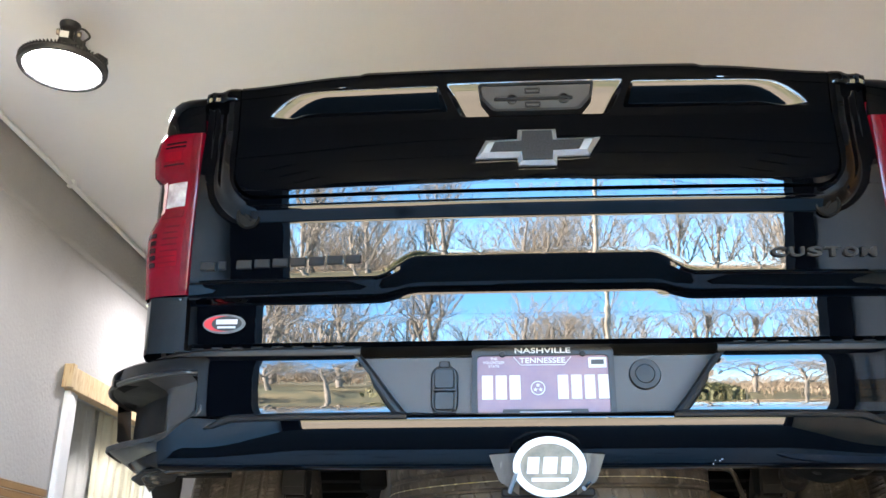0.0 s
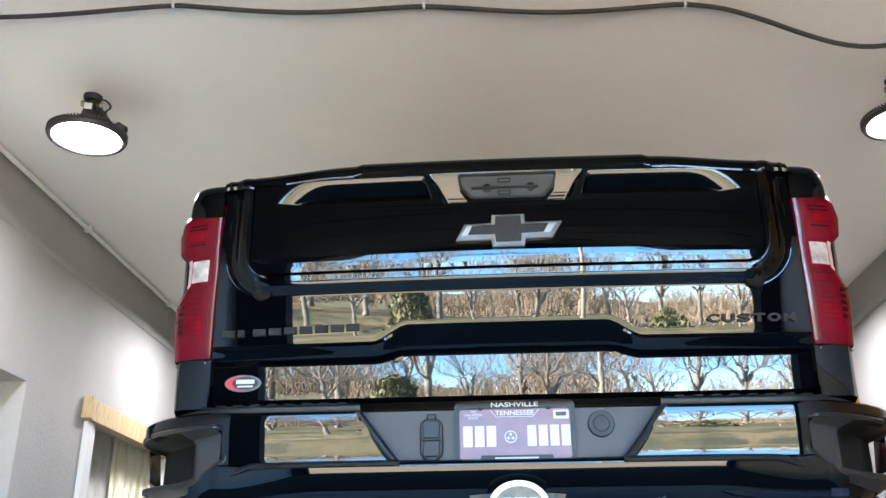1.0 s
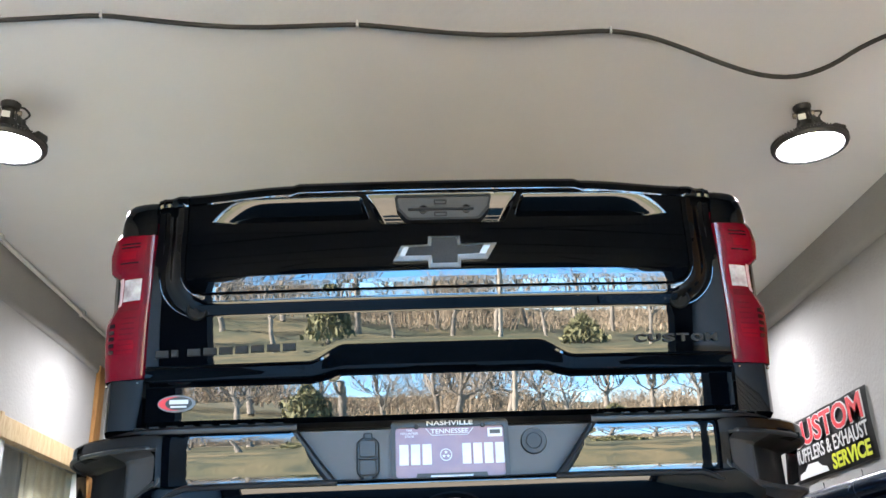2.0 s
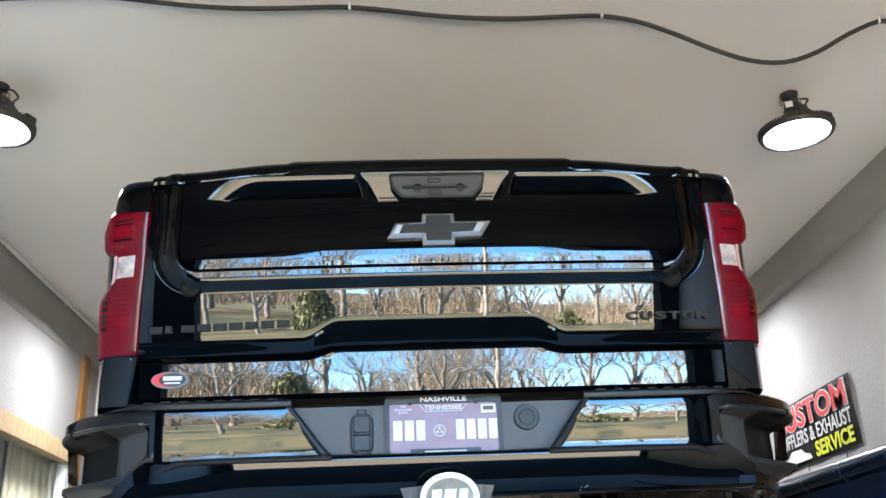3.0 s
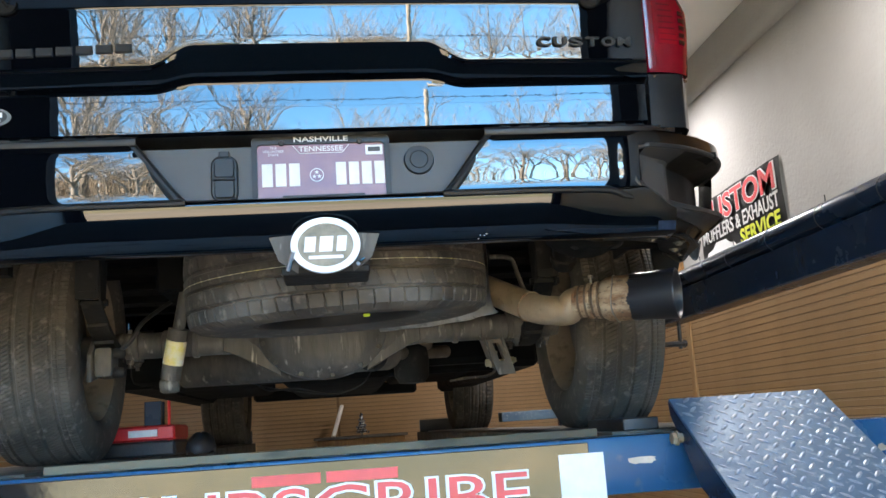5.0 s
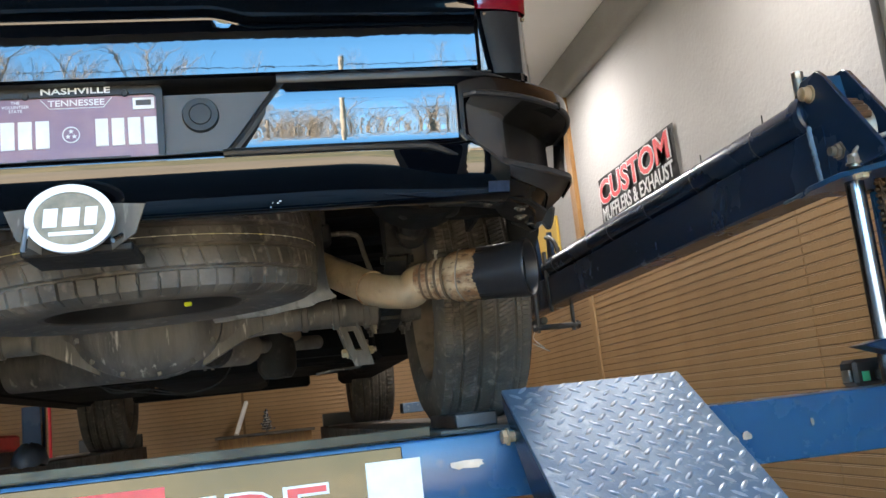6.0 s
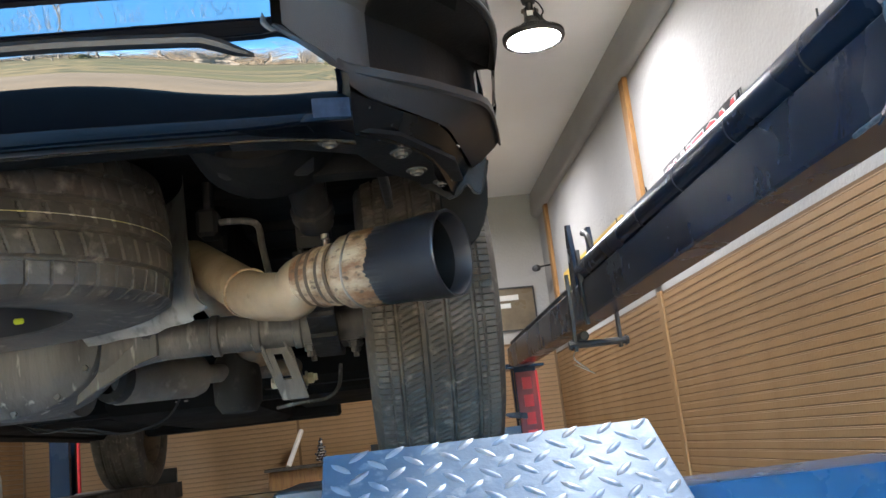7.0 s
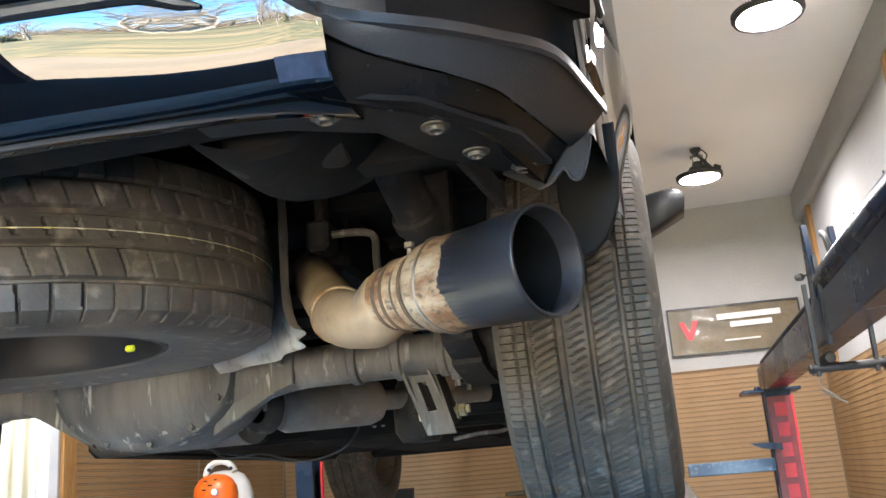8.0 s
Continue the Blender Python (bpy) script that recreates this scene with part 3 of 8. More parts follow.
# ---- lamps under the ceiling, and the cable ----
def high_bay(at, turn, tilt):
    lamp = thing("high_bay_lamp", at, "black round LED high bay lamp hanging lit from the ceiling", "ceiling lamp", "lamps under the ceiling")
    m = Matrix.Translation(at) @ pose(0, 0, 0, tilt[0], tilt[1], turn)
    part("housing", new_lathe([(0.138, 0.006), (0.139, -0.006), (0.144, -0.010), (0.158, -0.008), (0.164, 0.004), (0.158, 0.016), (0.120, 0.026), (0.070, 0.032), (0.066, 0.075), (0.0, 0.078)], m, 48), M_BLACKMETAL, lamp)
    bm = bmesh.new()
    for k in range(72):
        box(bm, (0.120, -0.0016, 0.002), (0.163, 0.0016, 0.024), 0, m @ pose(0, 0, 0, 0, 0, k * 5.0))
    tagged(part("cooling_rib", bm, M_BLACKMETAL, lamp), kind="stuff")
    part("diffuser", new_lathe([(0.139, 0.002), (0.136, -0.001), (0.09, -0.003), (0.0, -0.004)], m, 48), M_LAMPDISC, lamp, "glowing white diffuser")
    part("driver_box", new_lathe([(0.066, 0.074), (0.060, 0.082), (0.040, 0.086), (0.036, 0.118), (0.0, 0.120)], m, 24), M_BLACKMETAL, lamp)
    bm = bmesh.new()
    box(bm, (0.030, -0.022, 0.050), (0.082, 0.022, 0.100), 0.008, m)
    part("junction_box", bm, M_BLACKMETAL, lamp)
    part("gland", new_lathe([(0.010, 0.0), (0.010, 0.03), (0.006, 0.034)], m @ Matrix.Translation((0.056, 0, 0.10)), 10), M_BLACKMETAL, lamp)
    for s in (-1, 1):
        bm = bmesh.new()
        prism(bm, [(-0.030, 0.112), (0.030, 0.112), (0.022, 0.150), (0.012, 0.178), (-0.012, 0.178), (-0.022, 0.150)], "x", s * 0.026 - 0.003, s * 0.026 + 0.003)
        bmesh.ops.transform(bm, matrix=m, verts=bm.verts)
        part("yoke_plate", bm, M_BLACKMETAL, lamp)
    bm = bmesh.new()
    rod(bm, m @ Vector((-0.040, 0, 0.160)), m @ Vector((0.040, 0, 0.160)), 0.008, 8)
    bolt(bm, m @ Vector((0.034, 0, 0.160)), m.to_3x3() @ Vector((1, 0, 0)), 0.012, 0.010)
    bolt(bm, m @ Vector((-0.034, 0, 0.160)), m.to_3x3() @ Vector((-1, 0, 0)), 0.012, 0.010)
    part("yoke_bolt", bm, M_BARE, lamp)
    bm = bmesh.new()
    lathe(bm, [(0.016, -0.070), (0.020, -0.062), (0.020, -0.030), (0.034, -0.024), (0.040, -0.006), (0.040, 0.0)], Matrix.Translation((at[0], at[1], ZC)), 20)
    part("mount", bm, M_BLACKMETAL, lamp)
    bm = bmesh.new()
    prism(bm, [(0.012, 0.165), (0.040, 0.150), (0.118, 0.048), (0.132, 0.020), (0.112, 0.020), (0.095, 0.042), (0.022, 0.132)], "y", -0.006, 0.006, 0.001)
    bmesh.ops.transform(bm, matrix=m, verts=bm.verts)
    part("side_bracket", bm, M_BLACKMETAL, lamp, "slanting bracket")
    part("safety_hook", new_box((0.060, -0.020, 0.098), (0.112, 0.020, 0.132), 0.006, m @ pose(0, 0, 0, 0, 28, 0)), M_BLACKMETAL, lamp)
    part("neck_label", new_box((-0.027, -0.0345, 0.120), (0.005, -0.0305, 0.148), 0.0005, m), M_VINYL, lamp, "pale label on the neck")
    part("lead", new_tube(glide([m @ Vector((0.056, 0, 0.13)), m @ Vector((0.075, 0.01, 0.165)), (at[0] + 0.05, at[1] + 0.02, ZC - 0.012), (at[0] + 0.02, at[1] + 0.02, ZC - 0.004)], 6), 0.0045, 6), M_CABLE, lamp, "thin black lead")
    return lamp


high_bay((-1.745, 0.815, 3.40), 20, (0, 0))
high_bay((1.67, 0.945, 3.40), -20, (0, 0))
high_bay((1.79, 3.30, 3.37), 5, (0, 0))
high_bay((1.55, 5.70, 3.38), 0, (0, 0))
high_bay((-1.75, 3.30, 3.38), 0, (0, 0))

cable = thing("cable", (0.0, 0.38, ZC), "black cable looped along the ceiling on clips", "cable")
cl = [(-2.36, 0.17), (-1.18, 0.207), (-0.27, 0.28), (0.686, 0.34), (1.80, 0.384), (2.36, 0.39)]
pts = []
for (x0, y0), (x1, y1), sag in zip(cl, cl[1:], (0.03, 0.028, 0.03, 0.20, 0.05)):
    for k in range(8):
        u = k / 8
        pts.append((x0 + (x1 - x0) * u, y0 + (y1 - y0) * u, ZC - 0.015 - sag * math.sin(math.pi * (u ** (1.25 if sag > 0.1 else 1.0))) ** 1.5))
pts.append((cl[-1][0], cl[-1][1], ZC - 0.015))
part("sheath", new_tube(glide(pts, 3), 0.0092, 10), M_CABLE, cable)
for x, y in cl[1:-1]:
    bm = bmesh.new()
    box(bm, (x - 0.005, y - 0.013, ZC - 0.027), (x + 0.005, y + 0.013, ZC), 0.003)
    part("clip", bm, M_VINYL, cable, "white cable clip")


# ---- the four-post lift ----
DECK = 1.315      # top of the runways
lift = thing("car_lift", (0.0, 2.4, 0.0), "blue four-post car lift raised under the pickup", "car lift")


def post(x, y, top, face):
    """A channel column, open towards the runways (face -1: towards -x)."""
    bm = bmesh.new()
    w, d, t = 0.20, 0.17, 0.012
    box(bm, (x + 0.02, y - d / 2, 0.0), (x + 0.02 + t, y + d / 2, top), 0.002) if face < 0 else box(bm, (x - 0.02 - t, y - d / 2, 0.0), (x - 0.02, y + d / 2, top), 0.002)
    for s in (-1, 1):
        a, b = (x - w / 2, x + 0.02) if face < 0 else (x - 0.02, x + w / 2)
        yy = y + s * (d / 2 - t / 2)
        box(bm, (a, yy - t / 2, 0.0), (b, yy + t / 2, top), 0.002)
        lip = (a, a + t) if face < 0 else (b - t, b)
        box(bm, (lip[0], min(yy, yy - s * 0.04), 0.0), (lip[1], max(yy, yy - s * 0.04), top), 0.002)
    box(bm, (x - 0.16, y - 0.16, 0.0), (x + 0.16, y + 0.16, 0.015), 0.003)
    return bm


# rear post: two flanges with the lifting rod and the chain between them
bm = bmesh.new()
box(bm, (1.765, -0.10, 0.0), (1.778, 0.10, 1.756), 0.002)
column = part("rear_post", bm, M_BLUE, lift, "blue steel rear column")
part("flange", new_box((1.765, -0.112, 0.0), (1.98, -0.10, 1.756), 0.002), M_BLUE, column)
part("flange", new_box((1.765, 0.10, 0.0), (1.98, 0.112, 1.756), 0.002), M_BLUE, column)
part("foot_plate", new_box((1.55, -0.2, 0.0), (2.02, 0.2, 0.016), 0.003), M_BLUE, column)
part("guide_rod", new_lathe([(0.0205, 0.0), (0.0205, 1.756)], Matrix.Translation((1.635, -0.02, 0.0)), 20, True), M_RODSTEEL, lift, "polished steel rod")
bm = bmesh.new()
prism(bm, [(1.575, 0.06), (1.575, -0.06), (1.640, -0.165), (1.70, -0.185), (2.0, -0.165), (2.0, 0.14), (1.60, 0.14)], "z", 1.757, 1.770, 0.002)
part("cap_plate", bm, M_BLUE, lift)
# chain
bm = bmesh.new()
for k in range(22):
    z = 1.470 + 0.0138 * k
    for s in (-1, 1):
        lathe(bm, [(0.0095, -0.002), (0.0095, 0.002)], aim((1.697 + s * (0.011 if k % 2 else 0.007), -0.03, z), (1, 0, 0)), 10, caps=True)
        box(bm, (1.697 + s * (0.011 if k % 2 else 0.007) - 0.002, -0.036, z - 0.002), (1.697 + s * (0.011 if k % 2 else 0.007) + 0.002, -0.024, z + 0.0168))
    rod(bm, (1.677, -0.03, z), (1.717, -0.03, z), 0.0042, 8)
part("chain", bm, M_CHAIN, lift, "oily leaf chain")
bm = bmesh.new()
box(bm, (1.645, -0.065, 1.412), (1.705, 0.0, 1.478), 0.004)
bolt(bm, (1.665, -0.066, 1.462), (0, -1, 0), 0.006, 0.006)
part("chain_block", bm, M_CHAIN, lift, "rusty chain anchor block")

# head plates over the rear post, with pulley and bolts
NEAR = [(0.050, 1.768), (-0.165, 1.774), (-0.188, 1.779), (-0.186, 1.792), (-0.030, 2.004), (-0.010, 2.022), (0.052, 2.018), (0.066, 2.002), (0.050, 1.905)]
FAR = [(0.115, 1.775), (-0.150, 1.776), (-0.160, 1.786), (0.028, 2.034), (0.046, 2.043), (0.115, 2.040)]
for outline, x in ((NEAR, 1.597), (FAR, 1.704)):
    bm = bmesh.new()
    prism(bm, outline, "x", x, x + 0.013, 0.0015)
    part("head_plate", bm, M_NAVY, lift, "dark blue triangular head plate")
part("spacer", new_prism([(0.040, 1.955), (0.052, 1.955), (0.064, 2.028), (0.052, 2.032)], "x", 1.610, 1.704), M_BLUE, lift, "blue plate between the head plates")
bm = bmesh.new()
rg = random.Random(12)
pts = [(1.594 + 0.001 * rg.uniform(-1, 1), 0.047 - 0.012 * k / 26 + 0.001 * rg.uniform(-1, 1), 1.905 - 0.135 * k / 26) for k in range(27)]
tube(bm, pts, [0.0065 + 0.0016 * rg.random() for _ in pts], 8)
tube(bm, [(1.594, 0.04 + 0.012 * k, 1.768 - 0.0005 * k) for k in range(14)], [0.004 + 0.001 * rg.random() for _ in range(14)], 6)
part("weld_seam", bm, M_TREADPLATE, lift, "lumpy pale weld seam on the beam's end", smooth=60)
bm = bmesh.new()
lathe(bm, [(0.045, -0.03), (0.075, -0.03), (0.062, -0.012), (0.062, 0.012), (0.075, 0.03), (0.045, 0.03)], aim((1.648, 0.0, 1.87), (1, 0, 0)), 28)
part("pulley", bm, M_BARE, lift)
bm = bmesh.new()
for k in range(9):
    a = radians(20 + 14 * k)
    rod(bm, (1.63, -0.075 * math.cos(a), 1.87 + 0.075 * math.sin(a)), (1.668, -0.075 * math.cos(a), 1.87 + 0.075 * math.sin(a)), 0.0085, 8)
part("chain_bend", bm, M_CHAIN, lift)
bm = bmesh.new()
lathe(bm, [(0.021, 0.0), (0.021, 0.004), (0.017, 0.005), (0.016, 0.022), (0.012, 0.024)], aim((1.597, 0.024, 1.979), (-1, 0, 0)), 14, caps=True)
part("bolt", bm, M_PIPE, lift, "rusty bolt head")
bm = bmesh.new()
bolt(bm, (1.597, -0.044, 1.822), (-1, 0, 0), 0.016, 0.012)
rod(bm, (1.572, -0.044, 1.822), (1.72, -0.044, 1.822), 0.0105, 12)
part("bolt", bm, M_BARE, lift)
bm = bmesh.new()
rod(bm, (1.592, -0.092, 1.772), (1.592, -0.092, 1.800), 0.0125, 12)
bolt(bm, (1.592, -0.092, 1.778), (0, 0, 1), 0.015, 0.014)
part("stud", bm, M_BARE, lift)
bm = bmesh.new()
bolt(bm, (1.610, -0.085, 1.758), (0, 0, -1), 0.015, 0.010)
part("cap_bolt", bm, M_BRASS, lift, "pale bolt under the cap plate")
bm = bmesh.new()
rod(bm, (1.607, 0.075, 1.99), (1.607, 0.075, 2.035), 0.014, 12)
lathe(bm, [(0.012, 0), (0.015, 0.004), (0.015, 0.018), (0.008, 0.022)], Matrix.Translation((1.607, 0.075, 2.032)), 8, True)
part("hose_fitting", bm, M_BARE, lift)
part("pressure_line", new_tube(glide([(1.592, -0.092, 1.798), (1.600, -0.105, 1.812), (1.640, -0.125, 1.828), (1.75, -0.14, 1.852), (1.9, -0.12, 1.885), (2.1, -0.05, 1.92)], 6), 0.0055, 8), M_BARE, lift, "bent steel pressure line")

# side beam along the runway, a hydraulic cylinder lying on it
BX0, BX1, BZ0, BZ1 = 1.595, 1.70, 1.765, 1.90
def along(y):
    return 0.004 * y      # it runs slightly outwards


bm = bmesh.new()
rows = []
for y in (0.0, 1.2, 2.4, 3.6, 4.6):
    o = along(y)
    rows.append([(BX0 + o, y, BZ0 + 0.006), (BX0 + o + 0.006, y, BZ0), (BX1 + o - 0.006, y, BZ0), (BX1 + o, y, BZ0 + 0.006), (BX1 + o, y, BZ1), (BX0 + o + 0.004, y, BZ1), (BX0 + o, y, BZ1 - 0.004)])
vs = grid(bm, rows, close_v=True)
bm.faces.new(vs[0][::-1])
bm.faces.new(vs[-1])
bmesh.ops.recalc_face_normals(bm, faces=bm.faces)
part("side_beam", bm, M_NAVY, lift, "dark blue steel side beam", smooth=25)
bm = bmesh.new()
rod(bm, (BX0 + 0.04, 0.06, 1.948), (BX0 + 0.04 + along(2.3), 2.28, 1.948), 0.046, 28)
lathe(bm, [(0.046, 0), (0.053, 0.004), (0.053, 0.05), (0.046, 0.054)], aim((BX0 + 0.04, 0.06, 1.948), (0, 1, 0)), 28)
part("hydraulic_cylinder", bm, M_NAVY, lift, "glossy dark hydraulic cylinder")
for k in range(6):
    y = 0.3 + 0.36 * k
    bm = bmesh.new()
    lathe(bm, [(0.0475, -0.003), (0.0475, 0.003)], aim((BX0 + 0.04 + along(y), y, 1.948), (0, 1, 0)), 24)
    rod(bm, (BX0 + 0.04 + along(y), y, 1.995), (BX0 + 0.035 + along(y), y - 0.01, 2.018), 0.002, 6)
    part("cable_tie", bm, M_CABLE, lift)
# piston rod, guide plates and the lower sheave
bm = bmesh.new()
rod(bm, (BX0 + 0.068, 2.28, 1.948), (BX0 + 0.068, 2.42, 1.948), 0.022, 16)
lathe(bm, [(0.03, 0), (0.034, 0.005), (0.034, 0.05), (0.03, 0.055)], aim((BX0 + 0.068, 2.29, 1.948), (0, 1, 0)), 20)
part("piston_rod", bm, M_PIPE, lift, "brass-coloured piston end")
for x, y in ((BX0 + 0.02, 2.37), (BX0 + 0.115, 2.44)):
    bm = bmesh.new()
    prism(bm, [(y - 0.055, 1.90), (y - 0.005, 1.88), (y + 0.05, 1.90), (y + 0.03, 2.05), (y + 0.012, 2.155), (y - 0.02, 2.15), (y - 0.05, 2.0)], "x", x - 0.009, x + 0.009, 0.001)
    part("guide_plate", bm, M_NAVY, lift, "pointed steel guide plate")
bm = bmesh.new()
prism(bm, [(2.20, 1.74), (2.23, 1.74), (2.24, 2.02), (2.21, 2.02)], "x", BX0 + 0.005, BX0 + 0.017)
prism(bm, [(2.395, 1.66), (2.42, 1.66), (2.41, 1.96), (2.385, 1.96)], "x", BX0 - 0.012, BX0 + 0.0)
prism(bm, [(2.395, 1.66), (2.42, 1.66), (2.41, 1.83), (2.385, 1.83)], "x", BX1 + 0.06, BX1 + 0.072)
rod(bm, (BX0 - 0.02, 2.405, 1.685), (BX1 + 0.085, 2.405, 1.685), 0.014, 12)
bolt(bm, (BX0 - 0.02, 2.405, 1.685), (-1, 0, 0), 0.018, 0.012)
bolt(bm, (BX1 + 0.085, 2.405, 1.685), (1, 0, 0), 0.018, 0.012)
part("strap", bm, M_BLACKMETAL, lift, "black strap and cross pin")
bm = bmesh.new()
for k in range(12):
    lathe(bm, [(0.016, 0), (0.02, 0.006), (0.016, 0.012)], aim((BX0 + 0.05, 2.48 + 0.014 * k, 1.725), (0, 1, 0.05)), 12, True)
part("return_spring", bm, M_BLACKMETAL, lift)
bm = bmesh.new()
tube(bm, glide([(BX0 + 0.04, 2.1, 1.99), (BX0 + 0.04, 2.14, 2.05), (BX0 + 0.05, 2.24, 2.09), (BX0 + 0.07, 2.35, 2.11)], 6), 0.010, 8)
part("hose", bm, M_CABLE, lift, "black rubber hydraulic hose")
bm = bmesh.new()
tube(bm, glide([(BX0 + 0.05, 2.62, 1.70), (BX0 + 0.02, 2.60, 1.65), (BX0 + 0.08, 2.63, 1.60), (BX0 + 0.03, 2.66, 1.63), (BX0 + 0.1, 2.61, 1.58)], 6), 0.0025, 6)
part("string", bm, M_WHITE, lift, "loose white string")
bm = bmesh.new()
rod(bm, (BX0 + 0.02 + along(2.4), 2.45, 1.925), (BX0 + 0.02 + along(5), 4.5, 1.925), 0.010, 10)
rod(bm, (BX0 + 0.06 + along(2.4), 2.45, 1.922), (BX0 + 0.06 + along(5), 4.5, 1.922), 0.010, 10)
part("chain_rod", bm, M_BLACKMETAL, lift)

# front posts
part("front_post", post(1.715, 4.52, 1.76, -1), M_NAVY, lift, "dark column with a red name strip")
strip = part("name_strip", new_box((1.620, 4.425, 0.95), (1.754, 4.434, 1.735), 0.002), M_DARKRED, lift, "dull red name strip with a bright edge")
part("strip_edge", new_box((1.742, 4.419, 0.95), (1.754, 4.4245, 1.735)), M_RED, strip)
for k in range(5):
    z = 1.665 - 0.105 * k
    part("name_bar", new_box((1.655, 4.419, z - 0.036), (1.712, 4.4245, z + 0.036), 0.001), M_RED, strip, "red bar in place of a letter")
part("front_post", post(-1.50, 5.6, 1.70, 1), M_NAVY, lift, "dark blue column beside a red pipe")
part("red_pipe", new_lathe([(0.012, 0.0), (0.012, 1.72)], Matrix.Translation((-1.345, 5.55, 0.0)), 12, True), M_RED, lift, "red upright pipe")
bm = bmesh.new()
box(bm, (1.50, 4.40, 1.758), (1.80, 4.62, 1.775), 0.003)
bolt(bm, (1.58, 4.41, 1.775), (0, 0, 1), 0.014, 0.012)
part("cap_plate", bm, M_NAVY, lift)
part("latch_arm", new_prism([(1.50, 1.50), (1.56, 1.47), (1.66, 1.455), (1.66, 1.49), (1.58, 1.50)], "y", 4.40, 4.45), M_NAVY, lift)

# cross beams and runways
bm = bmesh.new()
box(bm, (-1.62, -0.072, 1.182), (1.70, 0.065, 1.308), 0.006, None, 2)
beam = part("rear_cross_beam", bm, M_BLUE, lift, "glossy blue cross beam with worn paint")
part("name_panel", new_box((-0.74, -0.078, 1.150), (0.560, -0.073, 1.300), 0.002), M_PANEL, beam, "glossy black printed panel")
bm = bmesh.new()
prism(bm, [(1.60, 1.310), (1.635, 1.318), (1.66, 1.345), (1.685, 1.395), (1.765, 1.395), (1.765, 1.17), (1.685, 1.17), (1.675, 1.18), (1.675, 1.30)], "y", -0.082, -0.074)
prism(bm, [(1.69, 1.30), (1.76, 1.30), (1.76, 1.44), (1.735, 1.445), (1.72, 1.42)], "y", -0.095, -0.083)
box(bm, (1.72, -0.10, 1.12), (1.765, -0.078, 1.38), 0.003)
part("gusset", bm, M_BLUE, lift)
part("latch_arm", new_prism([(1.499, 1.394), (1.600, 1.364), (1.70, 1.372), (1.70, 1.404), (1.555, 1.403)], "y", -0.14, -0.085, 0.003), M_NAVY, lift)
bm = bmesh.new()
for k in range(4):
    tube(bm, [(1.645 + 0.02 * math.sin(a) , -0.11, 1.345 + 0.0 + 0.028 * math.cos(a)) for a in [radians(-70 + 20 * j) for j in range(8)]], 0.006, 6)
part("latch_loop", bm, M_BLUE, lift)
bm = bmesh.new()
box(bm, (1.616, 0.075, 1.308), (1.695, 0.135, 1.368), 0.008)
switch = part("limit_switch", bm, M_BLACKMETAL, lift, "black limit switch box")
part("switch_label", new_box((1.632, 0.0715, 1.318), (1.650, 0.0745, 1.340)), M_GREEN, switch, "green label")
part("switch_head", new_box((1.664, 0.060, 1.318), (1.700, 0.080, 1.345), 0.006), M_BLACKMETAL, switch)
part("switch_tab", new_box((1.607, 0.085, 1.318), (1.615, 0.115, 1.346), 0.002), M_BARE, switch)
part("front_cross_beam", new_box((-1.62, 4.46, 1.10), (1.68, 4.60, 1.205), 0.004), M_RAIL, lift, "worn front cross beam")
part("beam_end", new_box((1.17, 4.44, 1.352), (1.625, 4.58, 1.420), 0.004), M_TREADPLATE, lift, "grey-blue end of the front cross beam")
# worn patches on the rear cross beam
for x0, x1, z0, z1 in ((1.195, 1.235, 1.222, 1.245), (1.24, 1.262, 1.232, 1.25), (1.395, 1.402, 1.245, 1.262), (0.64, 0.72, 1.245, 1.262)):
    bm = bmesh.new()
    rg = random.Random(int(x0 * 1000))
    cx, cz, rx, rz = (x0 + x1) / 2, (z0 + z1) / 2, (x1 - x0) / 2, (z1 - z0) / 2
    prism(bm, [(cx + rx * (0.75 + 0.4 * rg.random()) * math.cos(a), cz + rz * (0.7 + 0.5 * rg.random()) * math.sin(a)) for a in [2 * math.pi * k / 18 for k in range(18)]], "y", -0.0762, -0.0745)
    part("bare_patch", bm, M_BARE, lift, "patch where the paint is worn off")

for side, x0, x1 in (("r", 0.66, 1.16), ("l", -1.18, -0.68)):
    bm = bmesh.new()
    box(bm, (x0, 0.066, DECK - 0.012), (x1, 5.70, DECK), 0.002)
    box(bm, (x0, 0.066, DECK - 0.105), (x0 + 0.014, 5.70, DECK - 0.012), 0.002)
    box(bm, (x1 - 0.014, 0.066, DECK - 0.105), (x1, 5.70, DECK - 0.012), 0.002)
    run = part("runway", bm, M_DECK, lift, "worn grey steel runway")
    # sunken turning plate with a lip near the rear wheels
    bm = bmesh.new()
    lathe(bm, [(0.0, 0.008), (0.22, 0.008), (0.235, 0.0)], Matrix.Translation(((x0 + x1) / 2, 4.93, DECK)), 32)
    part("turn_plate", bm, M_BARE, run, "bare steel turning plate")
    part("wheel_stop", new_box((x0 + 0.02, 5.62, DECK), (x1 - 0.02, 5.66, DECK + 0.10), 0.004), M_BLACKMETAL, run)

# cross rail between the runways
bm = bmesh.new()
box(bm, (-0.68, 0.20, 1.225), (0.66, 0.34, 1.312), 0.004)
box(bm, (-0.68, 0.192, 1.305), (0.66, 0.21, 1.325), 0.002)
part("jack_rail", bm, M_RAIL, lift, "dusty grey steel rail between the runways")


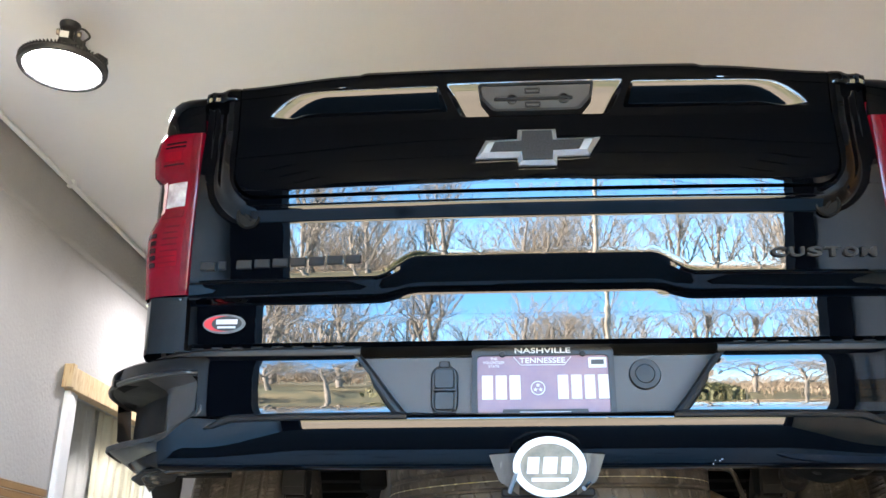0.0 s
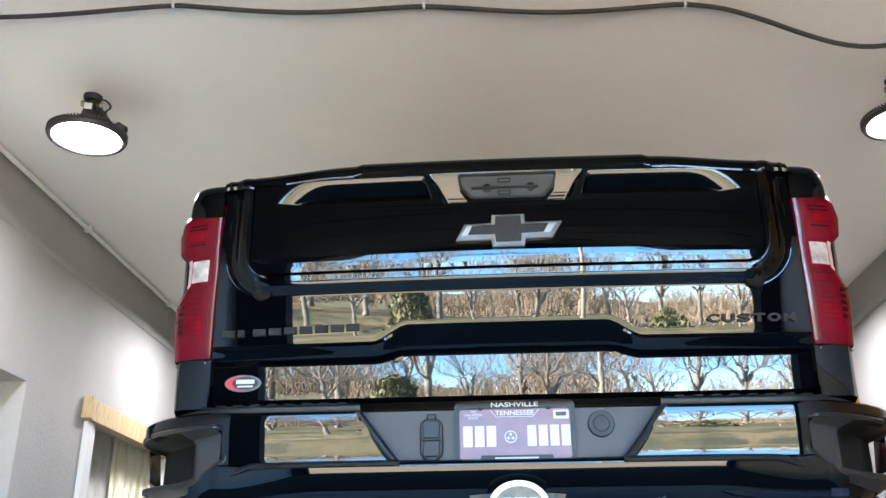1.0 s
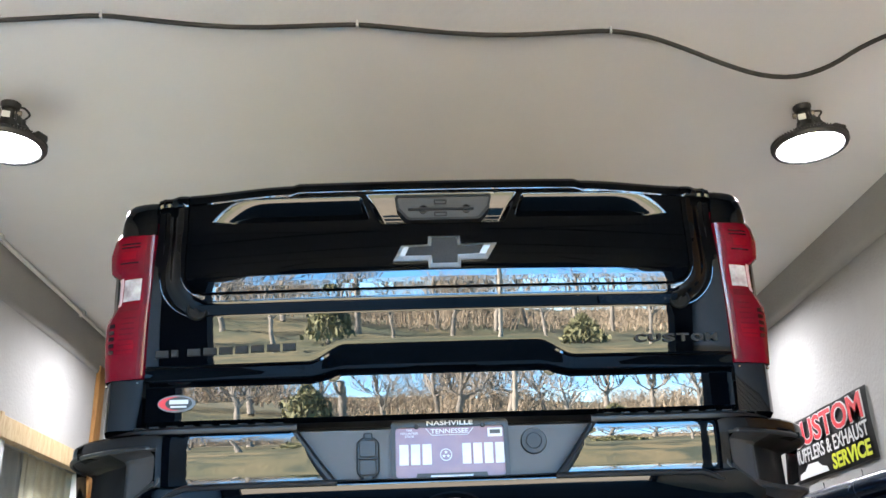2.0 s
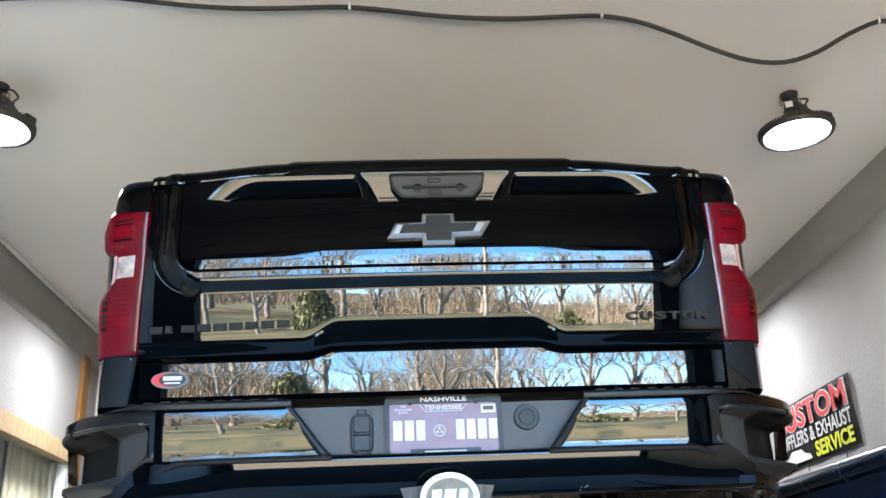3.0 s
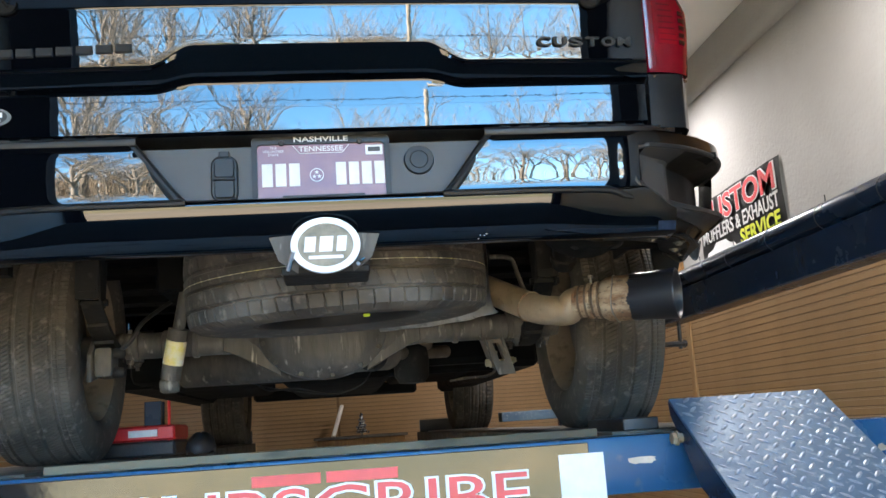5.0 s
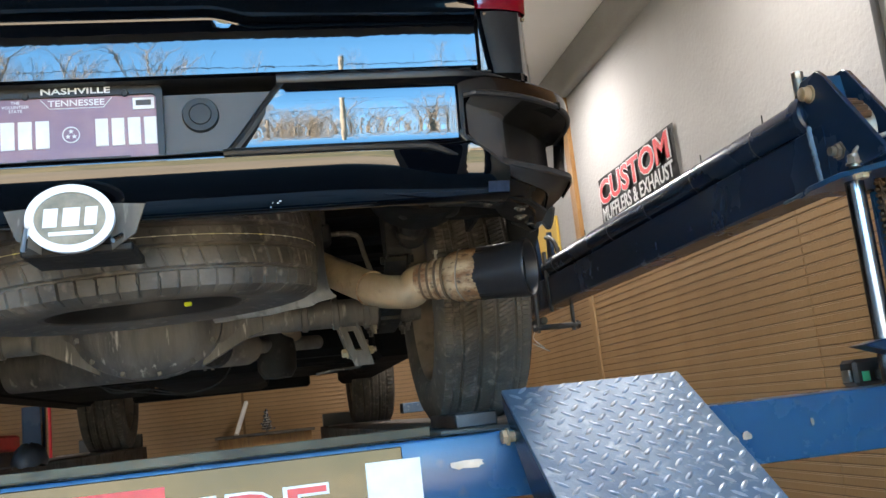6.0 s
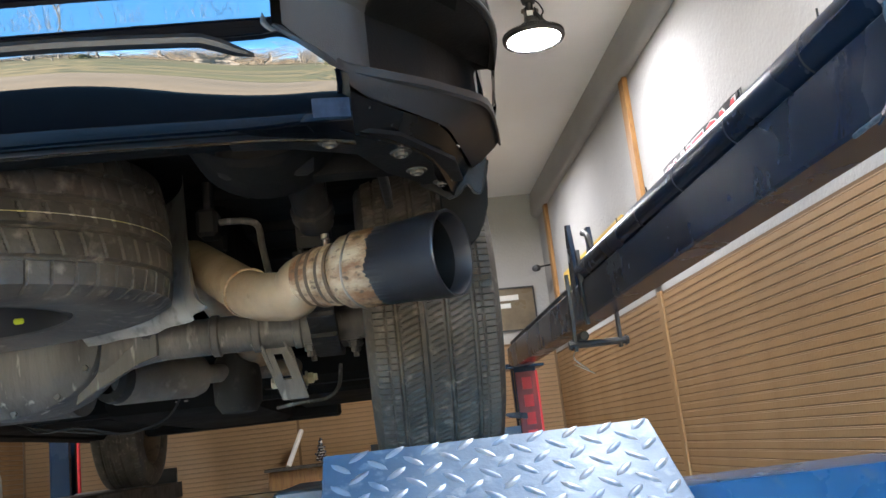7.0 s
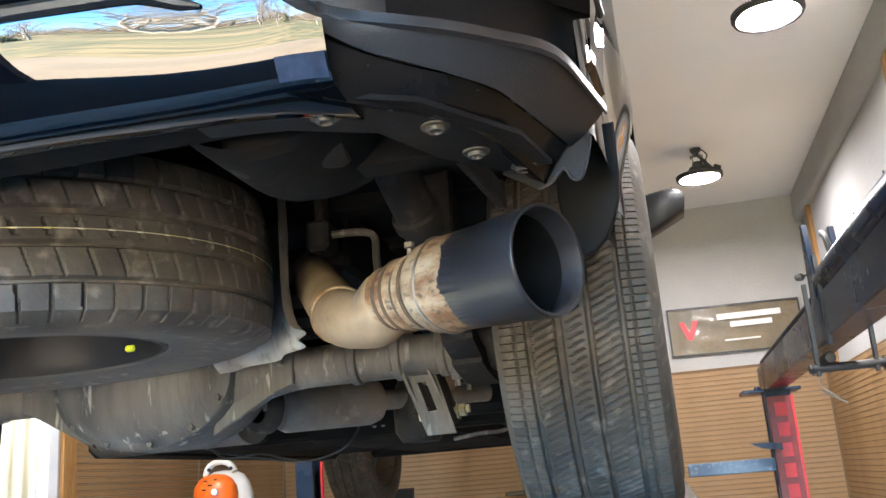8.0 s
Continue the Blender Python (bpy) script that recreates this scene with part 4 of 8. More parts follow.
# ramp of tread plate, hinged at the end of the runway
def ramp(x0, x1, y, z):
    ob = part("ramp", new_box((x0, -0.50, -0.008), (x1, 0.12, 0.0), 0.0015, RAMP), M_TREADPLATE, lift, "blue worn tread plate ramp")
    bm = bmesh.new()
    n = 0
    pitch = 0.0400
    for i in range(-1, 14):
        for j in range(0, 20):
            for s, ox, oy in ((1, 0.0, 0.0), (-1, pitch / 2, pitch / 2)):
                cx, cy = x0 + i * pitch + ox, -0.49 + j * pitch + oy
                if not (x0 + 0.008 < cx < x1 - 0.008 and -0.49 < cy < 0.112):
                    continue
                L, W, H = 0.0168, 0.0052, 0.0024
                c, sn = math.cos(radians(45 * s)), math.sin(radians(45 * s))
                pts = []
                for u, v, h in ((-L, 0, 0), (-L * .55, -W * .85, 0), (0, -W, 0), (L * .55, -W * .85, 0), (L, 0, 0), (L * .55, W * .85, 0), (0, W, 0), (-L * .55, W * .85, 0),
                                (-L * .6, 0, H * .8), (0, -W * .35, H), (L * .6, 0, H * .8), (0, W * .35, H)):
                    pts.append(bm.verts.new(RAMP @ Vector((cx + u * c - v * sn, cy + u * sn + v * c, h - 0.0003))))
                for q in ((0, 1, 8), (1, 2, 9, 8), (2, 3, 10, 9), (3, 4, 10), (4, 5, 10), (5, 6, 11, 10), (6, 7, 8, 11), (7, 0, 8), (8, 9, 10, 11)):
                    bm.faces.new([pts[k] for k in q])
    tagged(part("raised_pattern", bm, M_TREADTOP, ob, "raised lozenges worn bright"), kind="stuff")
    bm = bmesh.new()
    prism(bm, [(-0.50, -0.0085), (0.12, -0.0085), (0.10, -0.03), (-0.10, -0.085), (-0.44, -0.04), (-0.50, -0.02)], "x", x0, x0 + 0.008)
    bmesh.ops.transform(bm, matrix=RAMP, verts=bm.verts)
    part("ramp_side", bm, M_NAVY, ob)
    bm = bmesh.new()
    bolt(bm, (x0 - 0.012, -0.085, 1.295), (-1, 0, 0), 0.014, 0.012)
    rod(bm, (x0 - 0.01, -0.085, 1.295), (x1 + 0.01, -0.085, 1.295), 0.011, 10)
    part("hinge_pin", bm, M_PIPE, ob, "rusty hinge pin")
    return ob


RAMP = pose(0.0, -0.125, 1.318, 33, 0, 0)
ramp(0.775, 1.15, 0, 0)
part("chock_lip", new_box((0.70, 0.10, DECK), (0.79, 0.42, DECK + 0.03), 0.003), M_BLACKMETAL, lift, "black wheel chock on the runway")


# ---- the pickup on the lift ----
truck = thing("pickup_truck", (0.0, 2.5, DECK), "glossy black pickup truck raised on the lift", "pickup truck")
OFF = -0.014                      # the truck's middle line


def sgn(x):
    return -1 if x < 0 else 1


TG = [(2.056, 0.049), (2.064, 0.0145), (2.070, 0.0065), (2.074, 0.0033), (2.130, -0.0024), (2.186, -0.0075), (2.190, -0.0090), (2.194, -0.0135), (2.201, -0.0265), (2.206, -0.0320), (2.211, -0.0355),
      (2.258, -0.0625), (2.263, -0.0650), (2.268, -0.0660), (2.348, -0.0785), (2.352, -0.0788), (2.356, -0.0775), (2.361, -0.0765), (2.376, -0.0768), (2.390, -0.0772), (2.3935, -0.0815), (2.396, -0.0825),
      (2.400, -0.0830), (2.4155, -0.0851), (2.4175, -0.0825), (2.4180, -0.0725), (2.4215, -0.0725), (2.4220, -0.0865), (2.4235, -0.0896), (2.437, -0.0920), (2.450, -0.0941), (2.467, -0.0964),
      (2.484, -0.0984), (2.502, -0.1000), (2.520, -0.1012), (2.540, -0.1020), (2.560, -0.1026), (2.580, -0.1028), (2.600, -0.1027), (2.606, -0.1029), (2.612, -0.1032), (2.618, -0.1036),
      (2.622, -0.1039), (2.626, -0.1042), (2.629, -0.1045), (2.632, -0.1047), (2.635, -0.1050), (2.638, -0.1053), (2.641, -0.1055), (2.644, -0.1058), (2.655, -0.1068), (2.670, -0.1082), (2.682, -0.1093), (2.690, -0.1100), (2.693, -0.1103), (2.696, -0.1106), (2.699, -0.1109), (2.702, -0.1112),
      (2.712, -0.1130), (2.722, -0.1140), (2.730, -0.1138),
      (2.737, -0.1110), (2.742, -0.1050), (2.744, -0.0960), (2.745, -0.060), (2.745, 0.02), (2.735, 0.06)]
SHIFT = [(2.180, 0.0), (2.186, -0.020), (2.207, -0.026), (2.212, -0.028), (2.260, -0.044), (2.270, -0.044), (2.300, -0.022), (2.345, 0.0)]


def crown(x, z):
    """How far the tailgate falls back towards its sides."""
    a = abs(x)
    return (0.003 + 0.011 * ease(2.19, 2.26, z)) * (a / 0.7) ** 2


def clamp(v, a, b):
    return max(a, min(b, v))


PANEL_X, PANEL_Z, PANEL_R = 0.7185, 2.4220, 0.060


def outside(a, z):
    """Distance out of the raised upper panel, whose lower corners are round, and how much it lies beside rather than below."""
    dx, dz = a - PANEL_X + PANEL_R, PANEL_Z + PANEL_R - z
    px, pz = max(dx, 0.0), max(dz, 0.0)
    side = px / (px + pz) if px + pz > 1e-6 else 0.0
    return math.hypot(px, pz) + min(max(dx, dz), 0.0) - PANEL_R, side * side * (3 - 2 * side)


TG = [(z, y + 0.020 * min(0.18, max(0.0, z - 2.4235))) for z, y in TG]

# cross section of the channel round the panel: the joint, a narrow land, then the hollow
BELOW = [(0.0, 0.0028), (0.0005, 0.0165), (0.0040, 0.0165), (0.0045, 0.0065), (0.0065, 0.0035), (0.0220, 0.0033), (0.0290, 0.0026), (0.0360, 0.0)]
BESIDE = [(0.0, 0.0), (0.0005, 0.0150), (0.0035, 0.0150), (0.0045, 0.0030), (0.0110, 0.0010), (0.0150, 0.0)]
HANG = Vector((0.0, -0.022, -0.011))    # how far the upper panel stands out over the lower half


def channel(d, side):
    beside = lerp(BESIDE, d) + (0.0090 * math.sin(math.pi * (d - 0.030) / 0.054) ** 2 if 0.030 < d < 0.084 else 0.0)
    return lerp(BELOW, d) * (1 - side) + beside * side


def overhang(d, side, z):
    """1 on the panel and on the narrow land round it, falling to 0 over the flank; at the very top the sides come out too."""
    below = 1 - soft_step((d - 0.025) / 0.046)
    beside = 1 - soft_step((d - 0.008) / 0.066)
    w = below * (1 - side) + beside * side
    return w + (1 - w) * ease(2.694, 2.716, z)


def soft_step(t):
    """Straight in the middle, with rounded ends."""
    t = clamp(t, 0.0, 1.0)
    r = 0.16
    if t < r:
        return t * t / (2 * r * (1 - r))
    if t > 1 - r:
        return 1 - (1 - t) ** 2 / (2 * r * (1 - r))
    return (t - r / 2) / (1 - r)


def half_width(z):
    """The tailgate narrows a little towards its top."""
    return lerp([(2.19, 0.829), (2.62, 0.809), (2.70, 0.806)], z)


def scoop(x, z):
    """Hollows along the upper edge whose faces look down: a long tapered one each side, one round the handle."""
    a = abs(x - 0.012)
    b = z - 2.636
    u = clamp(2.700 - z, 0.0, 0.066)
    fall = (u - 0.012 * (1 - math.exp(-u / 0.012))) * ease(2.627, 2.636, z)
    wide = ease(0.214, 0.224, a - b * 0.3) * (1 - ease(0.53, 0.668, a + b * 0.62)) * 0.70 * fall
    v = clamp(2.706 - z, 0.0, 0.090)
    deep = (v - 0.012 * (1 - math.exp(-v / 0.012))) * ease(2.611, 2.621, z)
    mid = (1 - ease(0.158, 0.180, a - (z - 2.612) * 0.55)) * 0.42 * deep
    return wide + mid


def tailgate_place(x, z, y):
    s = ease(0.27, 0.375, abs(x))
    zz, yy = z, y
    if 2.18 < z < 2.348:
        zz = z + lerp(SHIFT, z) * s
        if z > 2.264:
            yy = -0.0660 - (zz - 2.268) * 0.15625
        elif z > 2.255:
            yy = y + 0.044 * 0.15625 * s
    a = abs(x)
    out_ = 0.0
    if z > 2.345:
        d, side = outside(a, z)
        out_ = 1.0 if d <= 0 else overhang(d, side, z)
        if d > 0:
            yy = (-0.0785 - (z - 2.348) * 0.150 if z < 2.4220 else lerp(TG, max(z, 2.4235))) + channel(d, side)
    yy += crown(x, z) + scoop(x, z)
    # the upper panel stands steeper towards its sides
    if z > 2.421:
        yy += 0.055 * a * a * min(z - 2.421, 0.18) * (1 - ease(0.70, 0.83, a))
    # the middle of the lip stands a little higher
    if z > 2.705:
        zz += 0.006 * (1 - ease(0.40, 0.425, a)) - 0.020 * ease(0.42, 0.74, a) - 0.014 * ease(0.74, 0.84, a)
    if a > 0.838:
        yy += 0.035
    if a > 0.79:
        x = sgn(x) * (0.79 + (min(a, 0.838) - 0.79) / 0.048 * (half_width(z) - 0.79))
    return (x + OFF, yy + HANG.y * out_, zz + HANG.z * out_)


steps = [0.0, 0.04, 0.08, 0.11, 0.12, 0.128] + [0.134 + 0.0022 * k for k in range(61)] + [0.27 + 0.0088 * k for k in range(15)]
steps += [0.40, 0.406, 0.412, 0.418, 0.424] + [0.43 + 0.008 * k for k in range(28)] + [0.652 + 0.002 * k for k in range(33)]
steps += [0.7185, 0.7190, 0.7206, 0.7220, 0.7230, 0.7250] + [0.727 + 0.0025 * k for k in range(30)] + [0.806, 0.814, 0.824, 0.832, 0.838, 0.8382]
xs = sorted({round(s * v, 4) for s in (-1, 1) for v in steps})
dense = []
for (z0, y0), (z1, y1) in zip(TG, TG[1:]):
    gap = 0.0022 if 2.34 < z0 < 2.50 or 2.60 < z0 < 2.704 else 0.011
    n = max(1, math.ceil((z1 - z0) / gap - 1e-6))
    dense += [(z0 + (z1 - z0) * k / n, y0 + (y1 - y0) * k / n) for k in range(n)]
dense.append(TG[-1])
rows = [[tailgate_place(x, z, y) for x in xs] for z, y in dense]
bm = bmesh.new()
grid(bm, rows, flip=False)
tailgate = part("tailgate", bm, M_PAINT, truck, "glossy black creased tailgate", smooth=14)


def face_y(x, z):
    """Where the tailgate's skin lies."""
    best = min((abs(tailgate_place(x - OFF, q, 0)[2] - z), q) for q in [z - 0.005 + 0.001 * k for k in range(56)])[1]
    return tailgate_place(x - OFF, best, lerp(TG, best))[1]


# handle bezel with camera and lock
bm = bmesh.new()
out = [(x + 0.014, z) for x, z in [(-0.136, 2.692), (0.128, 2.692), (0.130, 2.684), (0.124, 2.655), (0.098, 2.624), (0.088, 2.620), (-0.100, 2.620), (-0.110, 2.624), (-0.136, 2.655), (-0.142, 2.684)]]
prism(bm, [(x + OFF / 2, z) for x, z in out], "y", -0.110, -0.040, 0.004)
bezel = part("handle_bezel", bm, M_GREYPLASTIC, tailgate, "grey plastic handle bezel with two sockets")
bm = bmesh.new()
ring(bm, [(x * 1.03 + OFF / 2, z + (0.004 if z > 2.66 else -0.004)) for x, z in out], [(x * 0.985 + OFF / 2, z - (0.003 if z > 2.66 else -0.003)) for x, z in out], "y", -0.114, -0.045)
part("bezel_rim", bm, M_PLASTIC, bezel)
for x in (-0.056, 0.068):
    part("socket", new_lathe([(0.0135, -0.006), (0.0135, 0.004), (0.010, 0.005), (0.0085, 0.001), (0.0, 0.001)], aim((x, -0.110, 2.650), (0, -1, 0)), 20), M_RIMBLACK, bezel, "round camera lens socket")
for z in (2.673, 2.634):
    bm = bmesh.new()
    ring(bm, rounded(-0.012 + OFF, z - 0.007, 0.026 + OFF, z + 0.007, 0.003), rounded(-0.008 + OFF, z - 0.004, 0.022 + OFF, z + 0.004, 0.002), "y", -0.1135, -0.109)
    part("button", bm, M_RIMBLACK, bezel, "outlined push button")
part("grip_bar", new_box((-0.086 + OFF, -0.116, 2.646), (0.104 + OFF, -0.109, 2.655), 0.002), M_PLASTIC, bezel)

bezel.location += HANG

# emblem: a plain cross-like badge
bm = bmesh.new()
EY = -0.110
o = [(-0.146, 2.487), (-0.122, 2.534), (-0.047, 2.536), (-0.045, 2.561), (0.045, 2.561), (0.047, 2.536), (0.150, 2.537), (0.122, 2.491), (0.047, 2.489), (0.045, 2.466), (-0.045, 2.466), (-0.047, 2.488)]
o = [(x, z + 0.005) for x, z in o]
prism(bm, o, "y", EY - 0.010, -0.092, 0.0095)
emblem = part("emblem", bm, M_SILVER, tailgate, "chrome badge with a dark inlay", smooth=20)
bm = bmesh.new()
i_ = [(-0.112, 2.498), (-0.100, 2.524), (-0.037, 2.526), (-0.035, 2.552), (0.035, 2.552), (0.037, 2.526), (0.112, 2.527), (0.098, 2.501), (0.037, 2.499), (0.035, 2.475), (-0.035, 2.475), (-0.037, 2.498)]
prism(bm, [(x, z + 0.005) for x, z in i_], "y", EY - 0.0125, EY - 0.009)
part("inlay", bm, M_BADGE, emblem, "carbon-patterned inlay")

emblem.location += HANG

# round rubber stops where the channel turns up beside the panel
for s in (-1, 1):
    cx, cz = s * 0.685 + OFF, 2.368
    m = aim((cx, face_y(cx, cz) + 0.002, cz), (0, -1, -0.12))
    stop = part("rubber_stop", new_lathe([(0.030, 0.0), (0.0295, 0.004), (0.027, 0.0065), (0.0245, 0.0055), (0.0225, 0.0015), (0.016, 0.001), (0.0, 0.0015)], m, 32), M_RUBBER, tailgate, "round black rubber stop", smooth=40)
    part("stop_slot", new_box((-0.013, -0.0035, 0.0), (0.013, 0.0035, 0.0055), 0.002, m @ pose(0, 0, 0, 0, 0, 55 * s)), M_RUBBER, stop)

# raised letters: plain blocks for the model name, the other word in letters
for k in range(9):
    x0 = -0.812 + k * 0.0442
    w = 0.018 if k == 1 else 0.036
    z0, z1 = 2.2375 + 0.001 * k, 2.2640 + 0.001 * k
    yy = face_y(x0 + 0.02, 2.262)
    bm = bmesh.new()
    prism(bm, [(x0, z0 + 0.003), (x0 + w, z0 + 0.003), (x0 + w, z1 - 0.003), (x0, z1 - 0.003)], "y", yy - 0.005, yy + 0.006, 0.0015)
    part("name_block", bm, M_LETTER, tailgate, "raised black block of the model name")
for k, ch in enumerate("CUSTOM"):
    x = 0.5495 + 0.0410 * k
    turn = math.degrees(math.atan2(face_y(x + 0.01, 2.257) - face_y(x - 0.01, 2.257), 0.02))
    lettering("letter", ch, 0.030, Matrix.Translation((x, face_y(x, 2.257) - 0.005, 2.257)) @ pose(0, 0, 0, 99, 0, turn), M_LETTER, tailgate, 0.004, 0.0010, "raised black letter", 0.034)
# dealer badge
bm = bmesh.new()
yy = face_y(-0.757, 2.12)
prism(bm, oval(-0.757, 2.122, 0.052, 0.024, 32), "y", yy - 0.0025, yy + 0.004)
badge = part("dealer_badge", bm, M_BADGERIM, tailgate, "oval dealer badge in red and white")
part("badge_red", new_prism([(x, z) for x, z in oval(-0.761, 2.122, 0.045, 0.0195, 28) if x < -0.735], "y", yy - 0.0034, yy - 0.0024), M_RED, badge)
part("badge_black", new_prism(oval(-0.750, 2.122, 0.037, 0.0185, 28), "y", yy - 0.0042, yy - 0.0032), M_SIGNBLACK, badge)
part("badge_bar", new_box((-0.776, yy - 0.005, 2.120), (-0.724, yy - 0.0041, 2.132), 0.0002), M_WHITE, badge)
part("badge_bar", new_box((-0.772, yy - 0.005, 2.110), (-0.728, yy - 0.0041, 2.115), 0.0002), M_WHITE, badge)

# corners of the bed, its sides, and the lamps in them
PLAN = [(0.829, 0.004), (0.895, 0.0042), (0.922, 0.010), (0.938, 0.030), (0.950, 0.075), (0.968, 0.14), (0.998, 0.22), (1.040, 0.33), (1.080, 0.47), (1.110, 0.62)]


BEHIND = [(0.90, 0.13), (0.955, 0.195), (1.0, 0.255), (1.035, 0.30), (1.055, 0.335), (1.064, 0.36), (1.070, 0.42), (1.076, 0.52), (1.080, 0.62)]


def corner(s, z0, z1, lean0, lean1, line=PLAN):
    rows = []
    for k in range(9):
        t = k / 8
        z, ln = z0 + (z1 - z0) * t, lean0 + (lean1 - lean0) * t
        rows.append([(s * (x + 0.006) + OFF, y + ln * max(0.0, 1 - i / 7), z) for i, (x, y) in enumerate(line)])
    bm = bmesh.new()
    grid(bm, rows, flip=s < 0)
    return bm


for s in (-1, 1):
    part("lower_corner", corner(s, 2.052, 2.186, 0.0, -0.020), M_PAINT, truck, smooth=30)
    # above the lamp the corner leans in and rounds over to the rail
    rows = []
    for z, out_, back in ((2.600, 0.926, 0.000), (2.622, 0.926, 0.000), (2.645, 0.923, 0.000), (2.668, 0.917, 0.001), (2.684, 0.912, 0.003), (2.694, 0.905, 0.007), (2.701, 0.896, 0.014), (2.704, 0.884, 0.024)):
        y0 = -0.084 - 0.10 * (z - 2.622) + back
        rows.append([(s * x + OFF, y, z) for x, y in ((0.8135, y0 + 0.03), (0.8140, y0 + 0.003), (0.818, y0), (out_ - 0.040, y0 + 0.004), (out_ - 0.020, y0 + 0.010), (out_ - 0.008, y0 + 0.020), (out_, y0 + 0.040), (out_ + 0.010, y0 + 0.09), (out_ + 0.034, 0.14), (out_ + 0.06, 0.30))])
    rows.append([(s * x + OFF, y, 2.705) for x, y in ((0.8135, 0.0), (0.8140, 0.0), (0.818, 0.0), (0.83, 0.0), (0.84, 0.0), (0.85, 0.01), (0.86, 0.02), (0.87, 0.06), (0.88, 0.14), (0.90, 0.30))])
    bm = bmesh.new()
    grid(bm, rows, flip=s < 0)
    part("upper_corner", bm, M_PAINT, truck, "glossy rounded corner above the lamp", smooth=50)
    bm = bmesh.new()
    prism(bm, [(s * 0.836 + OFF, -0.060), (s * 0.880 + OFF, -0.050), (s * 0.905 + OFF, 0.02), (s * 0.93 + OFF, 0.30), (s * 0.836 + OFF, 0.30)], "z", 2.700, 2.712, 0.004)
    part("rail_cap", bm, M_PLASTIC, truck, "black plastic bed rail cap")
    # inner filler behind the lamp
    part("lamp_housing", corner(s, 2.184, 2.624, -0.012, -0.070), M_PAINT, truck, smooth=30)

LIN = [(2.190, 0.832), (2.40, 0.824), (2.636, 0.812)]
LOUT = [(2.190, 0.952), (2.30, 0.957), (2.352, 0.955), (2.372, 0.946), (2.405, 0.928), (2.478, 0.924), (2.490, 0.935), (2.502, 0.950), (2.552, 0.953), (2.596, 0.942), (2.624, 0.922), (2.636, 0.884)]


def lamp_place(s, u, z, lift_=0.0):
    xi, xo = lerp(LIN, z), lerp(LOUT, z)
    x = xi + (xo - xi) * u
    y = -0.020 - 0.062 * (z - 2.19) / 0.43 + 0.030 * u ** 2.2 + 0.06 * max(0.0, u - 0.86) - lift_
    edge = min(1.0, u / 0.06)
    return (s * x + OFF, y + 0.012 * (1 - edge) ** 2, z)


def lamp_patch(s, u0, u1, z0, z1, lift_, nu=6, nz=6):
    bm = bmesh.new()
    rows = [[lamp_place(s, u0 + (u1 - u0) * i / nu, z0 + (z1 - z0) * j / nz, lift_ + 0.0008) for i in range(nu + 1)] for j in range(nz + 1)]
    vs = grid(bm, rows, flip=s < 0)
    back = [[lamp_place(s, u0 + (u1 - u0) * i / nu, z0 + (z1 - z0) * j / nz, lift_ - 0.004) for i in range(nu + 1)] for j in range(nz + 1)]
    vb = grid(bm, back, flip=s > 0)
    for i in range(nu):
        for a, b in ((0, 1), (nz, -1)):
            q = (vs[a][i], vs[a][i + 1], vb[a][i + 1], vb[a][i])
            bm.faces.new(q if (b > 0) != (s < 0) else q[::-1])
    for j in range(nz):
        bm.faces.new((vs[j][0], vb[j][0], vb[j + 1][0], vs[j + 1][0]))
        bm.faces.new((vs[j][nu], vs[j + 1][nu], vb[j + 1][nu], vb[j][nu]))
    return bm


